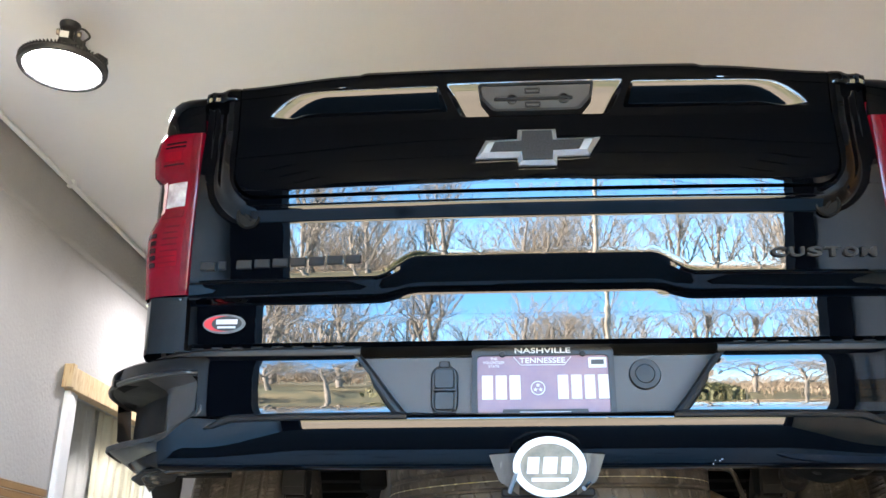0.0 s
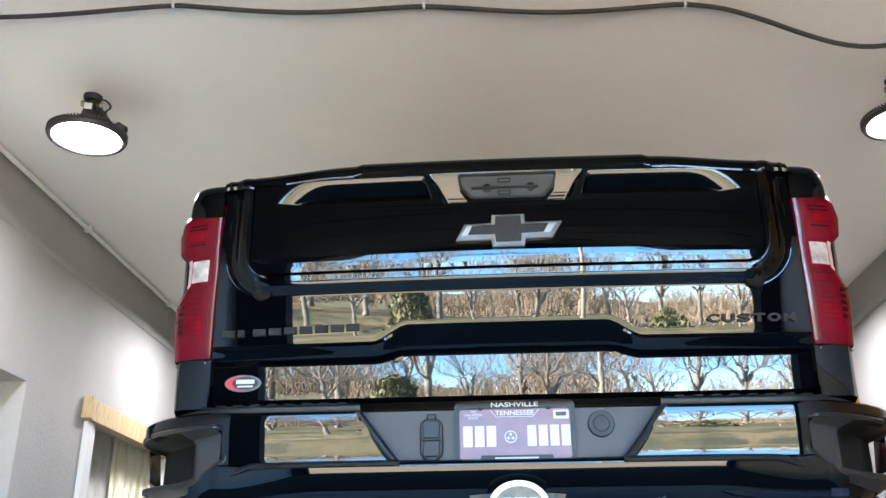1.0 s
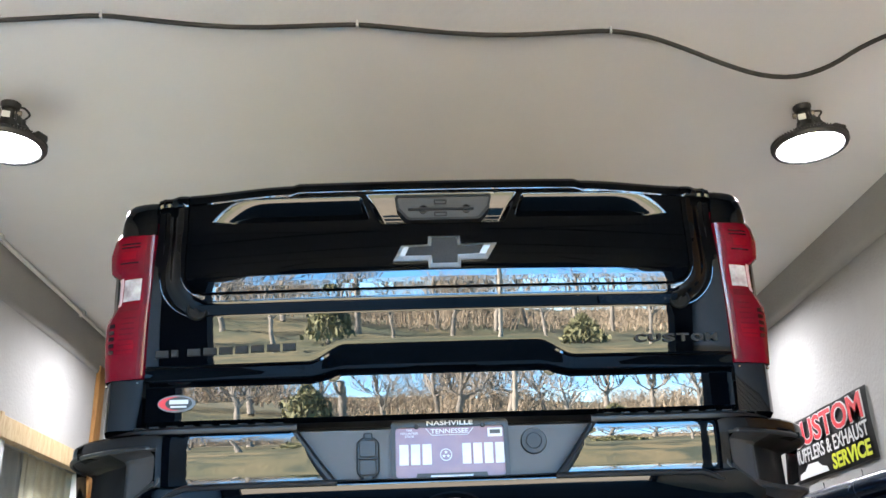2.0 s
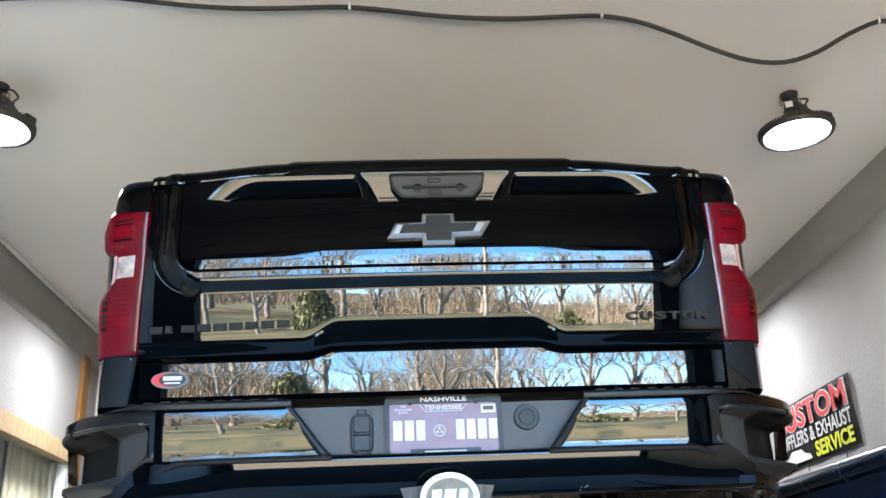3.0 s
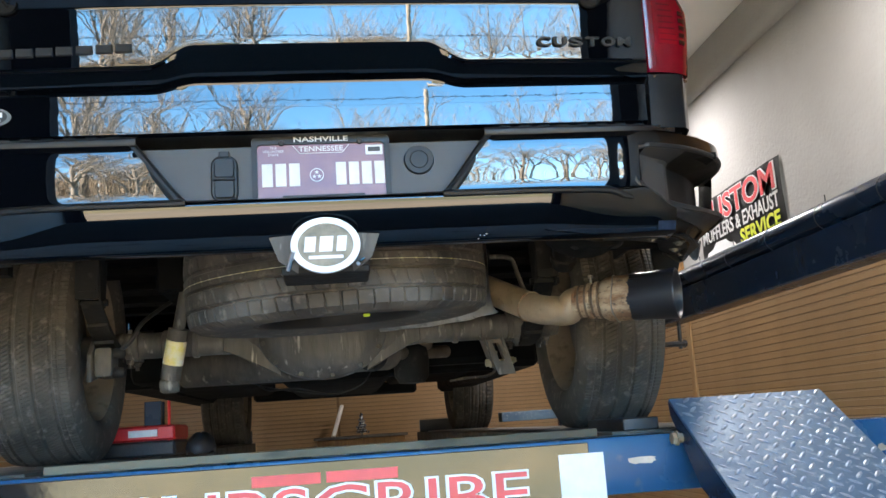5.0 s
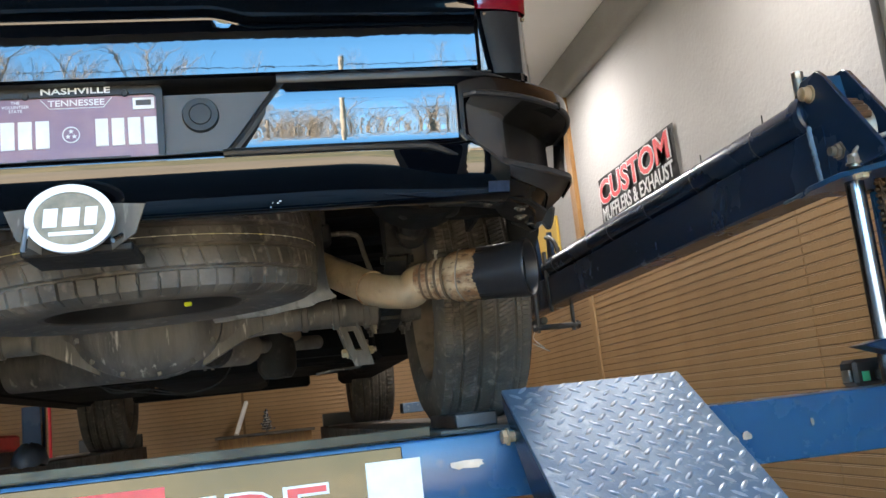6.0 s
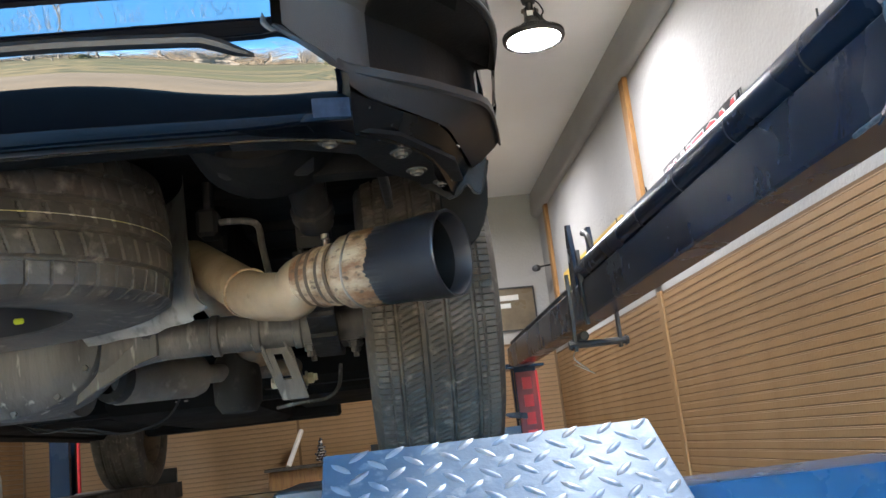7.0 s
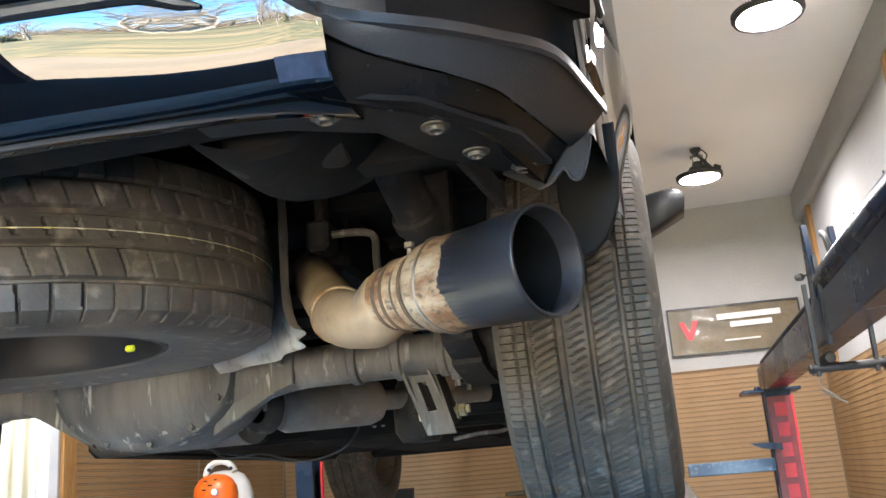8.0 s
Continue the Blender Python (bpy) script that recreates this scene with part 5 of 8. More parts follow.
for s in (-1, 1):
    rows = []
    for k in range(44):
        z = 2.190 + 0.446 * k / 43
        rows.append([lamp_place(s, u, z) for u in (0, .03, .06, .12, .2, .3, .4, .5, .6, .7, .8, .86, .92, .97, 1.0)] + [(s * (lerp(LOUT, z) + 0.004) + OFF, 0.10, z)])
    bm = bmesh.new()
    grid(bm, rows, flip=s < 0)
    lamp = part("tail_lamp", bm, M_LENS, truck, "red tail lamp with a clear reversing lens", smooth=35)
    part("reflector", lamp_patch(s, 0.40, 0.74, 2.532, 2.556, 0.0012), M_LENSBRIGHT, lamp, "bright red upper reflector")
    part("reversing_lens", lamp_patch(s, 0.30, 0.80, 2.412, 2.474, 0.0016), M_LENSCLEAR, lamp, "clear reversing lens")
    part("lamp_edge", lamp_patch(s, 0.83, 0.99, 2.400, 2.480, 0.0010), M_LENSPINK, lamp, "pale edge of the lens")
    part("reflector", lamp_patch(s, 0.30, 0.72, 2.262, 2.300, 0.0010), M_LENSBRIGHT, lamp, "bright red lower reflector")
    part("lamp_bevel", lamp_patch(s, 0.045, 0.20, 2.200, 2.610, 0.0006, 3, 16), M_LENSMID, lamp, "dark inner bevel of the lamp")
    part("lamp_line", lamp_patch(s, 0.215, 0.235, 2.205, 2.600, 0.0012, 1, 16), M_LENSBRIGHT, lamp, "bright line beside the bevel")
    part("lamp_rib", lamp_patch(s, 0.30, 0.84, 2.386, 2.402, 0.0018, 4, 1), M_LENSMID, lamp, "deep red band")
    for k in range(5):
        z = 2.264 + 0.0185 * k
        part("lamp_rib", lamp_patch(s, 0.765, 0.895, z, z + 0.0105, 0.0034, 2, 1), M_LENSDARK, lamp, "dark ribbed segment")
    for k in range(7):
        z = 2.272 + 0.0150 * k
        part("lamp_rib", lamp_patch(s, 0.32 + 0.02 * (k % 2), 0.70 - 0.015 * k, z, z + 0.0022, 0.0028, 3, 1), M_LENSMID, lamp)
    for z in (2.520, 2.566, 2.576):
        part("lamp_rib", lamp_patch(s, 0.34, 0.76, z, z + 0.003, 0.0034, 3, 1), M_LENSDARK, lamp)
    bm = bmesh.new()
    rod(bm, (s * 0.846 + OFF, -0.012, 2.182), (s * 0.95 + OFF, 0.03, 2.184), 0.006, 8)
    part("lamp_trim", bm, M_CHROME, lamp, "bright strip under the lamp")

# bed side with the wheel arch
for s in (-1, 1):
    bm = bmesh.new()
    yy = [0.62 + 0.025 * k for k in range(75)]
    zs = [1.80 + 0.0225 * k for k in range(41)]
    rows = [[(s * (1.082 + (0.034 * ease(1.86, 2.04, z) - 0.05 * ease(2.44, 2.78, z)) + 0.010 * ease(0.60, 0.51, math.hypot(y - 1.19, z - 1.71))) + OFF, y, z) for y in yy] for z in zs]
    vs = [[bm.verts.new(p) for p in r] for r in rows]
    for i in range(len(zs) - 1):
        for j in range(len(yy) - 1):
            if math.hypot((yy[j] + yy[j + 1]) / 2 - 1.19, (zs[i] + zs[i + 1]) / 2 - 1.71) < 0.49:
                continue
            q = (vs[i][j], vs[i][j + 1], vs[i + 1][j + 1], vs[i + 1][j])
            bm.faces.new(q if s > 0 else q[::-1])
    part("bed_side", bm, M_PAINT, truck, smooth=40)
    part("bed_side", corner(s, 1.83, 2.054, 0.0, 0.0, BEHIND), M_PAINT, truck, "black panel behind the bumper's end", smooth=40)
    # liner of the wheel arch
    bm = bmesh.new()
    rows = [[(s * x + OFF, 1.19 + 0.50 * math.cos(a), 1.71 + 0.50 * math.sin(a)) for x in (0.86, 1.04)] for a in [radians(-8 + 140 * k / 24) for k in range(25)]]
    grid(bm, rows, flip=s > 0)
    part("arch_liner", bm, M_DARK, truck, smooth=40)
    part("mud_flap", new_prism([(s * x + OFF, z) for x, z in ((1.000, 1.81), (1.004, 1.765), (1.014, 1.738), (1.030, 1.724), (1.046, 1.728), (1.064, 1.746), (1.078, 1.772), (1.088, 1.803), (1.092, 1.84), (1.094, 1.92), (1.000, 1.92))], "y", 0.552, 0.566, 0.003), M_RUBBER, truck, "black moulded splash guard")

# cab, bonnet and door mirrors, mostly hidden behind the bed
bm = bmesh.new()
prof = [(2.45, 1.82), (2.42, 2.42), (2.55, 2.68), (2.66, 3.12), (2.85, 3.20), (3.7, 3.22), (4.25, 3.12), (4.85, 2.66), (5.95, 2.52), (6.10, 2.30), (6.12, 1.85), (5.6, 1.80)]
rows = []
for x in (-1.03, -0.98, -0.80, 0.0, 0.80, 0.98, 1.03):
    rows.append([(x * (0.80 if z > 2.75 else 1.0) + OFF, 4.2 + (y - 4.2) * (0.985 if abs(x) > 1 else 1.0), z - (0.03 if abs(x) > 1 and z > 2.4 else 0)) for y, z in prof])
vs = grid(bm, rows, close_v=True)
bm.faces.new(vs[0])
bm.faces.new(vs[-1][::-1])
bmesh.ops.recalc_face_normals(bm, faces=bm.faces)
cab = part("cab", bm, M_PAINT, truck, smooth=30)
part("rear_window", new_prism([(-0.70, 2.74), (0.70, 2.74), (0.66, 3.06), (-0.66, 3.06)], "y", 2.50, 2.53), M_RIMBLACK, cab, "dark rear window")
for s in (-1, 1):
    bm = bmesh.new()
    prism(bm, [(s * 1.128 + OFF, 2.625), (s * 1.270 + OFF, 2.650), (s * 1.312 + OFF, 2.628), (s * 1.322 + OFF, 2.590), (s * 1.312 + OFF, 2.528), (s * 1.20 + OFF, 2.472), (s * 1.140 + OFF, 2.442), (s * 1.122 + OFF, 2.468)], "y", 3.36, 3.50, 0.014)
    mirror = part("door_mirror", bm, M_PLASTIC, truck, "black door mirror housing", smooth=50)
    part("mirror_arm", new_box((min(s * 1.02, s * 1.16) + OFF, 3.39, 2.44), (max(s * 1.02, s * 1.16) + OFF, 3.46, 2.50), 0.015), M_PLASTIC, mirror)

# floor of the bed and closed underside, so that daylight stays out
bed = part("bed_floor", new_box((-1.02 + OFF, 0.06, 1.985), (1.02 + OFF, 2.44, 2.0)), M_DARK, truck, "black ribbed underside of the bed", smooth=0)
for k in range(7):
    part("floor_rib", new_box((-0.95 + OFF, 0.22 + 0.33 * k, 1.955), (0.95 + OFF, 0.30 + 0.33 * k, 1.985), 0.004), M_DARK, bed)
part("bed_front", new_box((-1.02 + OFF, 2.40, 1.84), (1.02 + OFF, 2.43, 2.66)), M_PAINT, truck)
part("tailgate_back", new_box((-0.82 + OFF, 0.055, 2.05), (0.82 + OFF, 0.075, 2.735)), M_PAINT, truck)


# ---- rear bumper ----
def plan(x):
    """How far the bumper sweeps forward towards its ends."""
    a = abs(x)
    return 0.006 * (a / 0.7) ** 2 + 0.220 * ease(0.70, 1.10, a) ** 1.6


bumper = part("rear_bumper", new_box((-0.70 + OFF, 0.0, 1.80), (0.70 + OFF, 0.05, 1.88), 0.006), M_PAINT, truck, "black rear bumper with painted wings and plastic steps")
# lower half: rolled lip and underside
LIPS = [(1.890, 0.020), (1.887, -0.060), (1.884, -0.0760), (1.879, -0.0785), (1.872, -0.0775), (1.862, -0.0752), (1.850, -0.0717), (1.838, -0.0672), (1.824, -0.0608), (1.808, -0.0522), (1.792, -0.042), (1.782, -0.034), (1.776, -0.024), (1.775, -0.010), (1.778, 0.010), (1.79, 0.014), (1.80, 0.016)]
FRONT = sorted(LIPS[2:12])
ENDS = [(1.775, -0.018), (1.782, -0.025), (1.792, -0.033), (1.808, -0.0415), (1.824, -0.047), (1.838, -0.051), (1.850, -0.0538), (1.860, -0.0556), (1.872, -0.0574), (1.890, -0.0596)]
CREST = [(0.0, 1.90), (0.763, 1.900), (0.770, 1.894), (0.790, 1.877), (0.818, 1.855), (0.848, 1.831), (0.90, 1.820)]


def lip_y(x, z, y):
    """Towards its ends the lip runs up into the wing without a break."""
    k = ease(0.50, 0.80, abs(x))
    return y + 0.006 * (x / 0.7) ** 2 + 0.23 * ease(0.81, 1.12, abs(x)) ** 1.4 + k * (lerp(ENDS, z) - y)


bx = [0.02 * k for k in range(-43, 44)]
rows = []
for i, (z, y) in enumerate(LIPS):
    row = []
    for x in bx:
        zz = min(z, lerp(CREST, abs(x)) + 0.0004 * (15 - i))
        row.append((x + OFF, lip_y(x, zz, y) if i < 12 else y + plan(x) + 0.012 * ease(0.50, 0.80, abs(x)), zz))
    rows.append(row)
bm = bmesh.new()
grid(bm, rows, flip=True)
part("lower_lip", bm, M_PAINT, bumper, "glossy rolled lower lip", smooth=50)

# painted skin of each half: the wing, sweeping round the corner, open where the foot hollow sits
SWEEP = glide([(0.29, 0.0, 0), (0.50, 0.001, 0), (0.70, 0.003, 0), (0.78, 0.007, 0), (0.86, 0.032, 0), (0.93, 0.076, 0), (0.985, 0.13, 0), (1.018, 0.20, 0), (1.032, 0.28, 0), (1.038, 0.38, 0)], 10)
TOP = 1.990                       # upper edge of the foot hollow


def swept(x):
    """Place and outward way of the sweep at a width x."""
    for q0, q1 in zip(SWEEP, SWEEP[1:]):
        if q1.x >= x:
            t = max(0.0, (x - q0.x) / (q1.x - q0.x))
            d = (q1 - q0).normalized()
            return q0.lerp(q1, t), Vector((d.y, -d.x, 0))
    d = (SWEEP[-1] - SWEEP[-2]).normalized()
    return SWEEP[-1], Vector((d.y, -d.x, 0))


BULGE = [(1.80, 0.046), (1.884, 0.0530), (1.889, 0.0525), (1.895, 0.0523), (1.902, 0.0524), (1.910, 0.0530), (1.92, 0.0541), (1.95, 0.0575), (1.97, 0.0596), (1.985, 0.0610), (2.0, 0.0621), (2.008, 0.0625), (2.014, 0.0626), (2.020, 0.0625), (2.03, 0.0621)]


def skin(s, q, nrm, z, depth=0.0):
    out_ = lerp(BULGE, z) - depth
    return (s * (q.x + nrm.x * out_) + OFF, q.y + nrm.y * out_, z)


for s in (-1, 1):
    bm = bmesh.new()
    zs = [1.822 + 0.0068 * k for k in range(32)]
    vs = []
    for q0, q1 in zip(SWEEP, SWEEP[1:] + SWEEP[-1:]):
        d = (q1 - q0).normalized() if (q1 - q0).length > 1e-6 else (SWEEP[-1] - SWEEP[-2]).normalized()
        nrm = Vector((d.y, -d.x, 0))
        col = []
        for z in zs:
            dep = 0.010 * (1 - ease(1.884, 1.890, z)) + 0.008 * ease(2.025, 2.032, z)
            x_in = 0.302 + 0.112 * (z - 1.884) / 0.138
            q = Vector((max(q0.x, x_in), q0.y, 0)) if q0.x < 0.44 else q0
            col.append(bm.verts.new(skin(s, q, nrm, z, dep)))
        vs.append(col)
    for i in range(len(vs) - 1):
        xm = (SWEEP[i].x + SWEEP[i + 1].x) / 2
        for j in range(len(zs) - 1):
            zm = (zs[j] + zs[j + 1]) / 2
            if zm < 1.884 or (xm > 0.764 and zm < TOP and SWEEP[i].y < 0.27):
                continue
            f = (vs[i][j], vs[i + 1][j], vs[i + 1][j + 1], vs[i][j + 1])
            if len({tuple(round(c, 5) for c in v.co) for v in f}) < 4:
                continue
            bm.faces.new(f if s > 0 else f[::-1])
    bmesh.ops.delete(bm, geom=[v for v in bm.verts if not v.link_faces], context="VERTS")
    part("wing", bm, M_PAINT, bumper, "glossy painted bumper wing", smooth=40)
    # black moulding between wing and lip, running into the corner
    pts = []
    for x in [0.29 + 0.02 * k for k in range(24)]:
        q, nrm = swept(x)
        z = 1.882 - 0.022 * ease(0.68, 0.76, x)
        pts.append(Vector((s * x + OFF, min(skin(s, q, nrm, z)[1], lip_y(x, z, lerp(FRONT, z))) - 0.002, z)))
    part("moulding", new_tube(pts, [0.0085] * 21 + [0.008, 0.0065, 0.002], 8), M_PLASTIC, bumper)

# plastic surround of the number plate, and the pad along the top
bm = bmesh.new()
prism(bm, [(-0.425 + OFF, 2.035), (-0.295 + OFF, 1.886), (0.295 + OFF, 1.886), (0.425 + OFF, 2.035)], "y", 0.012, 0.024)
part("plate_panel", bm, M_GREYPLASTIC, bumper, "grey grained plate panel")
pts = glide([(-0.80, -0.028 + plan(0.8), 2.034), (-0.62, -0.040 + plan(0.62), 2.037), (-0.44, -0.045 + plan(0.44), 2.038), (-0.41, -0.048, 2.022), (-0.31, -0.058, 1.893), (-0.27, -0.060, 1.880), (0.0, -0.062, 1.878),
             (0.27, -0.060, 1.880), (0.31, -0.058, 1.893), (0.41, -0.048, 2.022), (0.44, -0.045 + plan(0.44), 2.038), (0.62, -0.040 + plan(0.62), 2.037), (0.80, -0.028 + plan(0.8), 2.034)], 5)
part("surround", new_tube([p + Vector((OFF, 0.004, 0)) for p in pts], 0.0125, 10), M_PLASTIC, bumper, "black moulded surround")
for s in (-1, 1):
    bm = bmesh.new()
    prism(bm, [(-0.052, 2.036), (0.014, 2.036), (0.014, 1.88), (-0.052, 1.88)], "x", s * 0.30 + OFF, s * 0.302 + OFF)
    bmesh.ops.transform(bm, matrix=Matrix.Shear("YZ", 4, (0, 0)), verts=bm.verts)
    for v in bm.verts:
        v.co.x += s * (v.co.z - 1.886) * 0.80
    part("surround_side", bm, M_PLASTIC, bumper, smooth=0)
rows = []
for y, z in ((-0.040, 2.049), (0.0, 2.052), (0.09, 2.050)):
    rows.append([(x + OFF, y + plan(x) * (1 if y < 0.05 else 0.9), z) for x in [-0.99 + 0.02 * k for k in range(100)]])
bm = bmesh.new()
grid(bm, rows, flip=True)
part("step_pad", bm, M_PLASTIC, bumper, "ribbed black plastic step pad", smooth=40)
for s in (-1, 1):
    bm = bmesh.new()
    rr = []
    for y, z in ((-0.054, 2.022), (-0.064, 2.024), (-0.067, 2.029), (-0.066, 2.039), (-0.058, 2.046), (-0.040, 2.049)):
        rr.append([(s * x + OFF, y + plan(x), z) for x in [0.40 + 0.02 * k for k in range(31)]])
    grid(bm, rr, flip=s > 0)
    part("pad_edge", bm, M_PLASTIC, bumper, smooth=40)
    bm = bmesh.new()
    for k in range(9):
        x = 0.44 + 0.048 * k
        box(bm, (min(s * x, s * (x + 0.028)) + OFF, -0.046 + plan(x), 2.048), (max(s * x, s * (x + 0.028)) + OFF, 0.03 + plan(x), 2.0535), 0.002)
    part("pad_ribs", bm, M_PLASTIC, bumper)

# ends: the hollow for a foot, open round the corner, and the step under it
RIM = [(0.7625, -0.043, 1.978), (0.7625, -0.043, 1.950), (0.7630, -0.043, 1.915)]
FOOT = glide([(0.763, -0.043, 1.905), (0.770, -0.042, 1.896), (0.790, -0.039, 1.879), (0.818, -0.033, 1.857), (0.848, -0.027, 1.833), (0.880, 0.012, 1.822), (0.916, 0.042, 1.816), (0.953, 0.078, 1.811), (0.986, 0.125, 1.810), (1.006, 0.190, 1.810), (1.043, 0.340, 1.812)], 4)
EDGE = glide([(0.776, -0.040, 1.906), (0.785, -0.038, 1.899), (0.806, -0.034, 1.886), (0.832, -0.026, 1.870), (0.857, -0.008, 1.856), (0.919, 0.015, 1.846), (0.957, 0.042, 1.846), (0.997, 0.078, 1.846), (1.050, 0.140, 1.847), (1.078, 0.260, 1.848), (1.090, 0.325, 1.849)], 4)
WALL = glide([(0.784, -0.026, 1.909), (0.795, -0.014, 1.902), (0.818, 0.006, 1.890), (0.845, 0.028, 1.874), (0.872, 0.050, 1.857), (0.896, 0.090, 1.850), (0.940, 0.135, 1.850), (0.980, 0.180, 1.850), (1.015, 0.230, 1.850), (1.045, 0.280, 1.850), (1.062, 0.325, 1.852)], 4)
TUCK = glide([(0.842, -0.023, 1.834), (0.880, 0.018, 1.822), (0.916, 0.050, 1.815), (0.953, 0.086, 1.813), (0.984, 0.135, 1.812), (1.004, 0.200, 1.812), (1.038, 0.335, 1.814)], 4)
HEM = glide([(0.842, 0.008, 1.777), (0.875, 0.040, 1.777), (0.906, 0.075, 1.778), (0.936, 0.115, 1.779), (0.962, 0.165, 1.779), (0.980, 0.225, 1.778), (1.006, 0.335, 1.768)], 4)
for s in (-1, 1):
    def at(v, dz=0.0):
        return (s * v[0] + OFF, v[1], v[2] + dz)

    n = len(WALL)
    lip = []
    for w in WALL:
        q, nrm = swept(min(1.037, max(0.772, w.x)))
        v = skin(1, q, nrm, TOP, 0.004)
        lip.append(Vector((v[0] - OFF, v[1], TOP)))
    rows = [[at(v) for v in lip], [at(v.lerp(Vector((w.x, w.y, TOP)), 0.10), -0.002) for v, w in zip(lip, WALL)], [at(v.lerp(Vector((w.x, w.y, TOP)), 0.9), -0.014) for v, w in zip(lip, WALL)]]
    for k in range(9):
        t = k / 8
        rows.append([at((w.x, w.y, (TOP - 0.022) * (1 - t) + w.z * t + (0.003 if k == 8 else 0))) for w in WALL])
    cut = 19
    # sheen and shade of the hollow put into two colours, split at the crease
    for name, mat, i0, i1, lab in (("foot_hollow", M_GREYPLASTIC, 0, cut + 1, "side of the foot hollow, lit sheen put into its grey"), ("hollow_back", M_LINER, cut, n, "back of the foot hollow, shade put into its black")):
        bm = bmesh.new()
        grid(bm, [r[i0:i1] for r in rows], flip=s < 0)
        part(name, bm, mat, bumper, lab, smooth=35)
    rows = []
    for kind in range(10):
        row = []
        for i, (w, e, f) in enumerate(zip(WALL, EDGE, FOOT)):
            if kind < 4:
                v = w.lerp(e, (0.0, 0.5, 0.70, 0.72)[kind]) + Vector((0, 0, (0.003, 0.003, 0.002, 0.0)[kind] * min(1, i / 12)))
            elif kind == 4:
                v = w.lerp(e, 0.96)
            elif kind == 5:
                v = e.lerp(f, 0.08)
            elif kind == 6:
                v = e.lerp(f, 0.22) + Vector((0, 0, -0.002))
            elif kind == 7:
                v = e.lerp(f, 0.60) + Vector((0, 0, -0.002))
            elif kind == 8:
                v = f
            else:
                v = f.lerp(w, 0.55) + Vector((0, 0, -0.006))
            row.append(at(v))
        rows.append(row)
    bm = bmesh.new()
    vs = grid(bm, rows, flip=s < 0)
    bm.faces.new([r[-1] for r in vs][::-1] if s > 0 else [r[-1] for r in vs])
    part("foot_step", bm, M_STEP, bumper, "black plastic corner step", smooth=32)
    # rubbing strip along the step's upper edge
    rows = [[at(w.lerp(e, 0.80), 0.0) for w, e in zip(WALL[15:], EDGE[15:])], [at(w.lerp(e, 0.82), 0.0065) for w, e in zip(WALL[15:], EDGE[15:])], [at(w.lerp(e, 0.96), 0.0075) for w, e in zip(WALL[15:], EDGE[15:])],
            [at(w.lerp(e, 1.04), 0.0045) for w, e in zip(WALL[15:], EDGE[15:])], [at(w.lerp(e, 1.045), -0.0065) for w, e in zip(WALL[15:], EDGE[15:])], [at(w.lerp(e, 0.97), -0.0085) for w, e in zip(WALL[15:], EDGE[15:])]]
    bm = bmesh.new()
    vs = grid(bm, rows, flip=s < 0)
    bm.faces.new([r[0] for r in vs])
    bm.faces.new([r[-1] for r in vs][::-1])
    part("step_strip", bm, M_STEP, bumper, "raised rubbing strip on the step", smooth=50)
    # skirt under the step
    bm = bmesh.new()
    grid(bm, [[at(t_.lerp(h_, u) + Vector((0, -0.004 * math.sin(math.pi * u), 0))) for t_, h_ in zip(TUCK, HEM)] for u in (0, 0.25, 0.5, 0.75, 0.93, 1.0)] + [[at(h_.lerp(Vector((0.86, 0.2, 1.784)), 0.12), 0.004) for h_ in HEM]], flip=s < 0)
    part("corner_skirt", bm, M_SKIRT, bumper, "dusty black skirt under the step", smooth=40)
    # raised frame along the hollow's edge
    pts = [(v[0] + 0.003, v[1] - 0.003, TOP + 0.001) for v in lip[::-1] if v.x > 0.790] + [(0.778, -0.040, TOP + 0.001), (0.768, -0.041, TOP - 0.004)] + RIM + [tuple(f) for f in FOOT[:18]]
    part("hollow_frame", new_tube([Vector(at(v)) for v in glide(pts, 2)], 0.0065, 10), M_STEP, bumper, "raised edge round the foot hollow")
    # bracket and skirt under the corner with bolts
    bm = bmesh.new()
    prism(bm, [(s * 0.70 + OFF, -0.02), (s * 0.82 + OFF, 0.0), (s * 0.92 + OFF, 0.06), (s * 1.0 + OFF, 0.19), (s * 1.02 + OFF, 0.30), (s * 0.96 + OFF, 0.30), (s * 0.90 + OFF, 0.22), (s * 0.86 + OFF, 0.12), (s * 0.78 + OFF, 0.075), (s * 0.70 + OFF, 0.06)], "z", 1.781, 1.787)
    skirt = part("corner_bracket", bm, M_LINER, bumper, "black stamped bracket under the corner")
    for x, y in ((0.826, 0.056), (0.920, 0.126), (0.944, 0.218), (0.987, 0.290)):
        bm = bmesh.new()
        lathe(bm, [(0.0155, 0.0), (0.0155, 0.002), (0.0095, 0.0025), (0.0095, 0.007), (0.0065, 0.0075), (0.0055, 0.004), (0.0, 0.004)], aim((s * x + OFF, y, 1.781), (0, 0, -1)), 14)
        part("bracket_bolt", bm, M_BOLT, skirt, "dull flanged bolt")
    bm = bmesh.new()
    prism(bm, [(0.20, 1.786), (0.34, 1.80), (0.50, 1.84), (0.50, 1.90), (0.20, 1.86)], "x", s * 0.985 + OFF, s * 0.991 + OFF)
    part("corner_brace", bm, M_UNDER, bumper)
    part("end_filler", new_box((min(s * 0.78, s * 0.98) + OFF, 0.26, 1.80), (max(s * 0.78, s * 0.98) + OFF, 0.30, 2.04)), M_DARK, bumper)
part("beam", new_box((-0.80 + OFF, 0.05, 1.80), (0.80 + OFF, 0.12, 2.04), 0.01), M_DARK, bumper, "dark bumper beam")
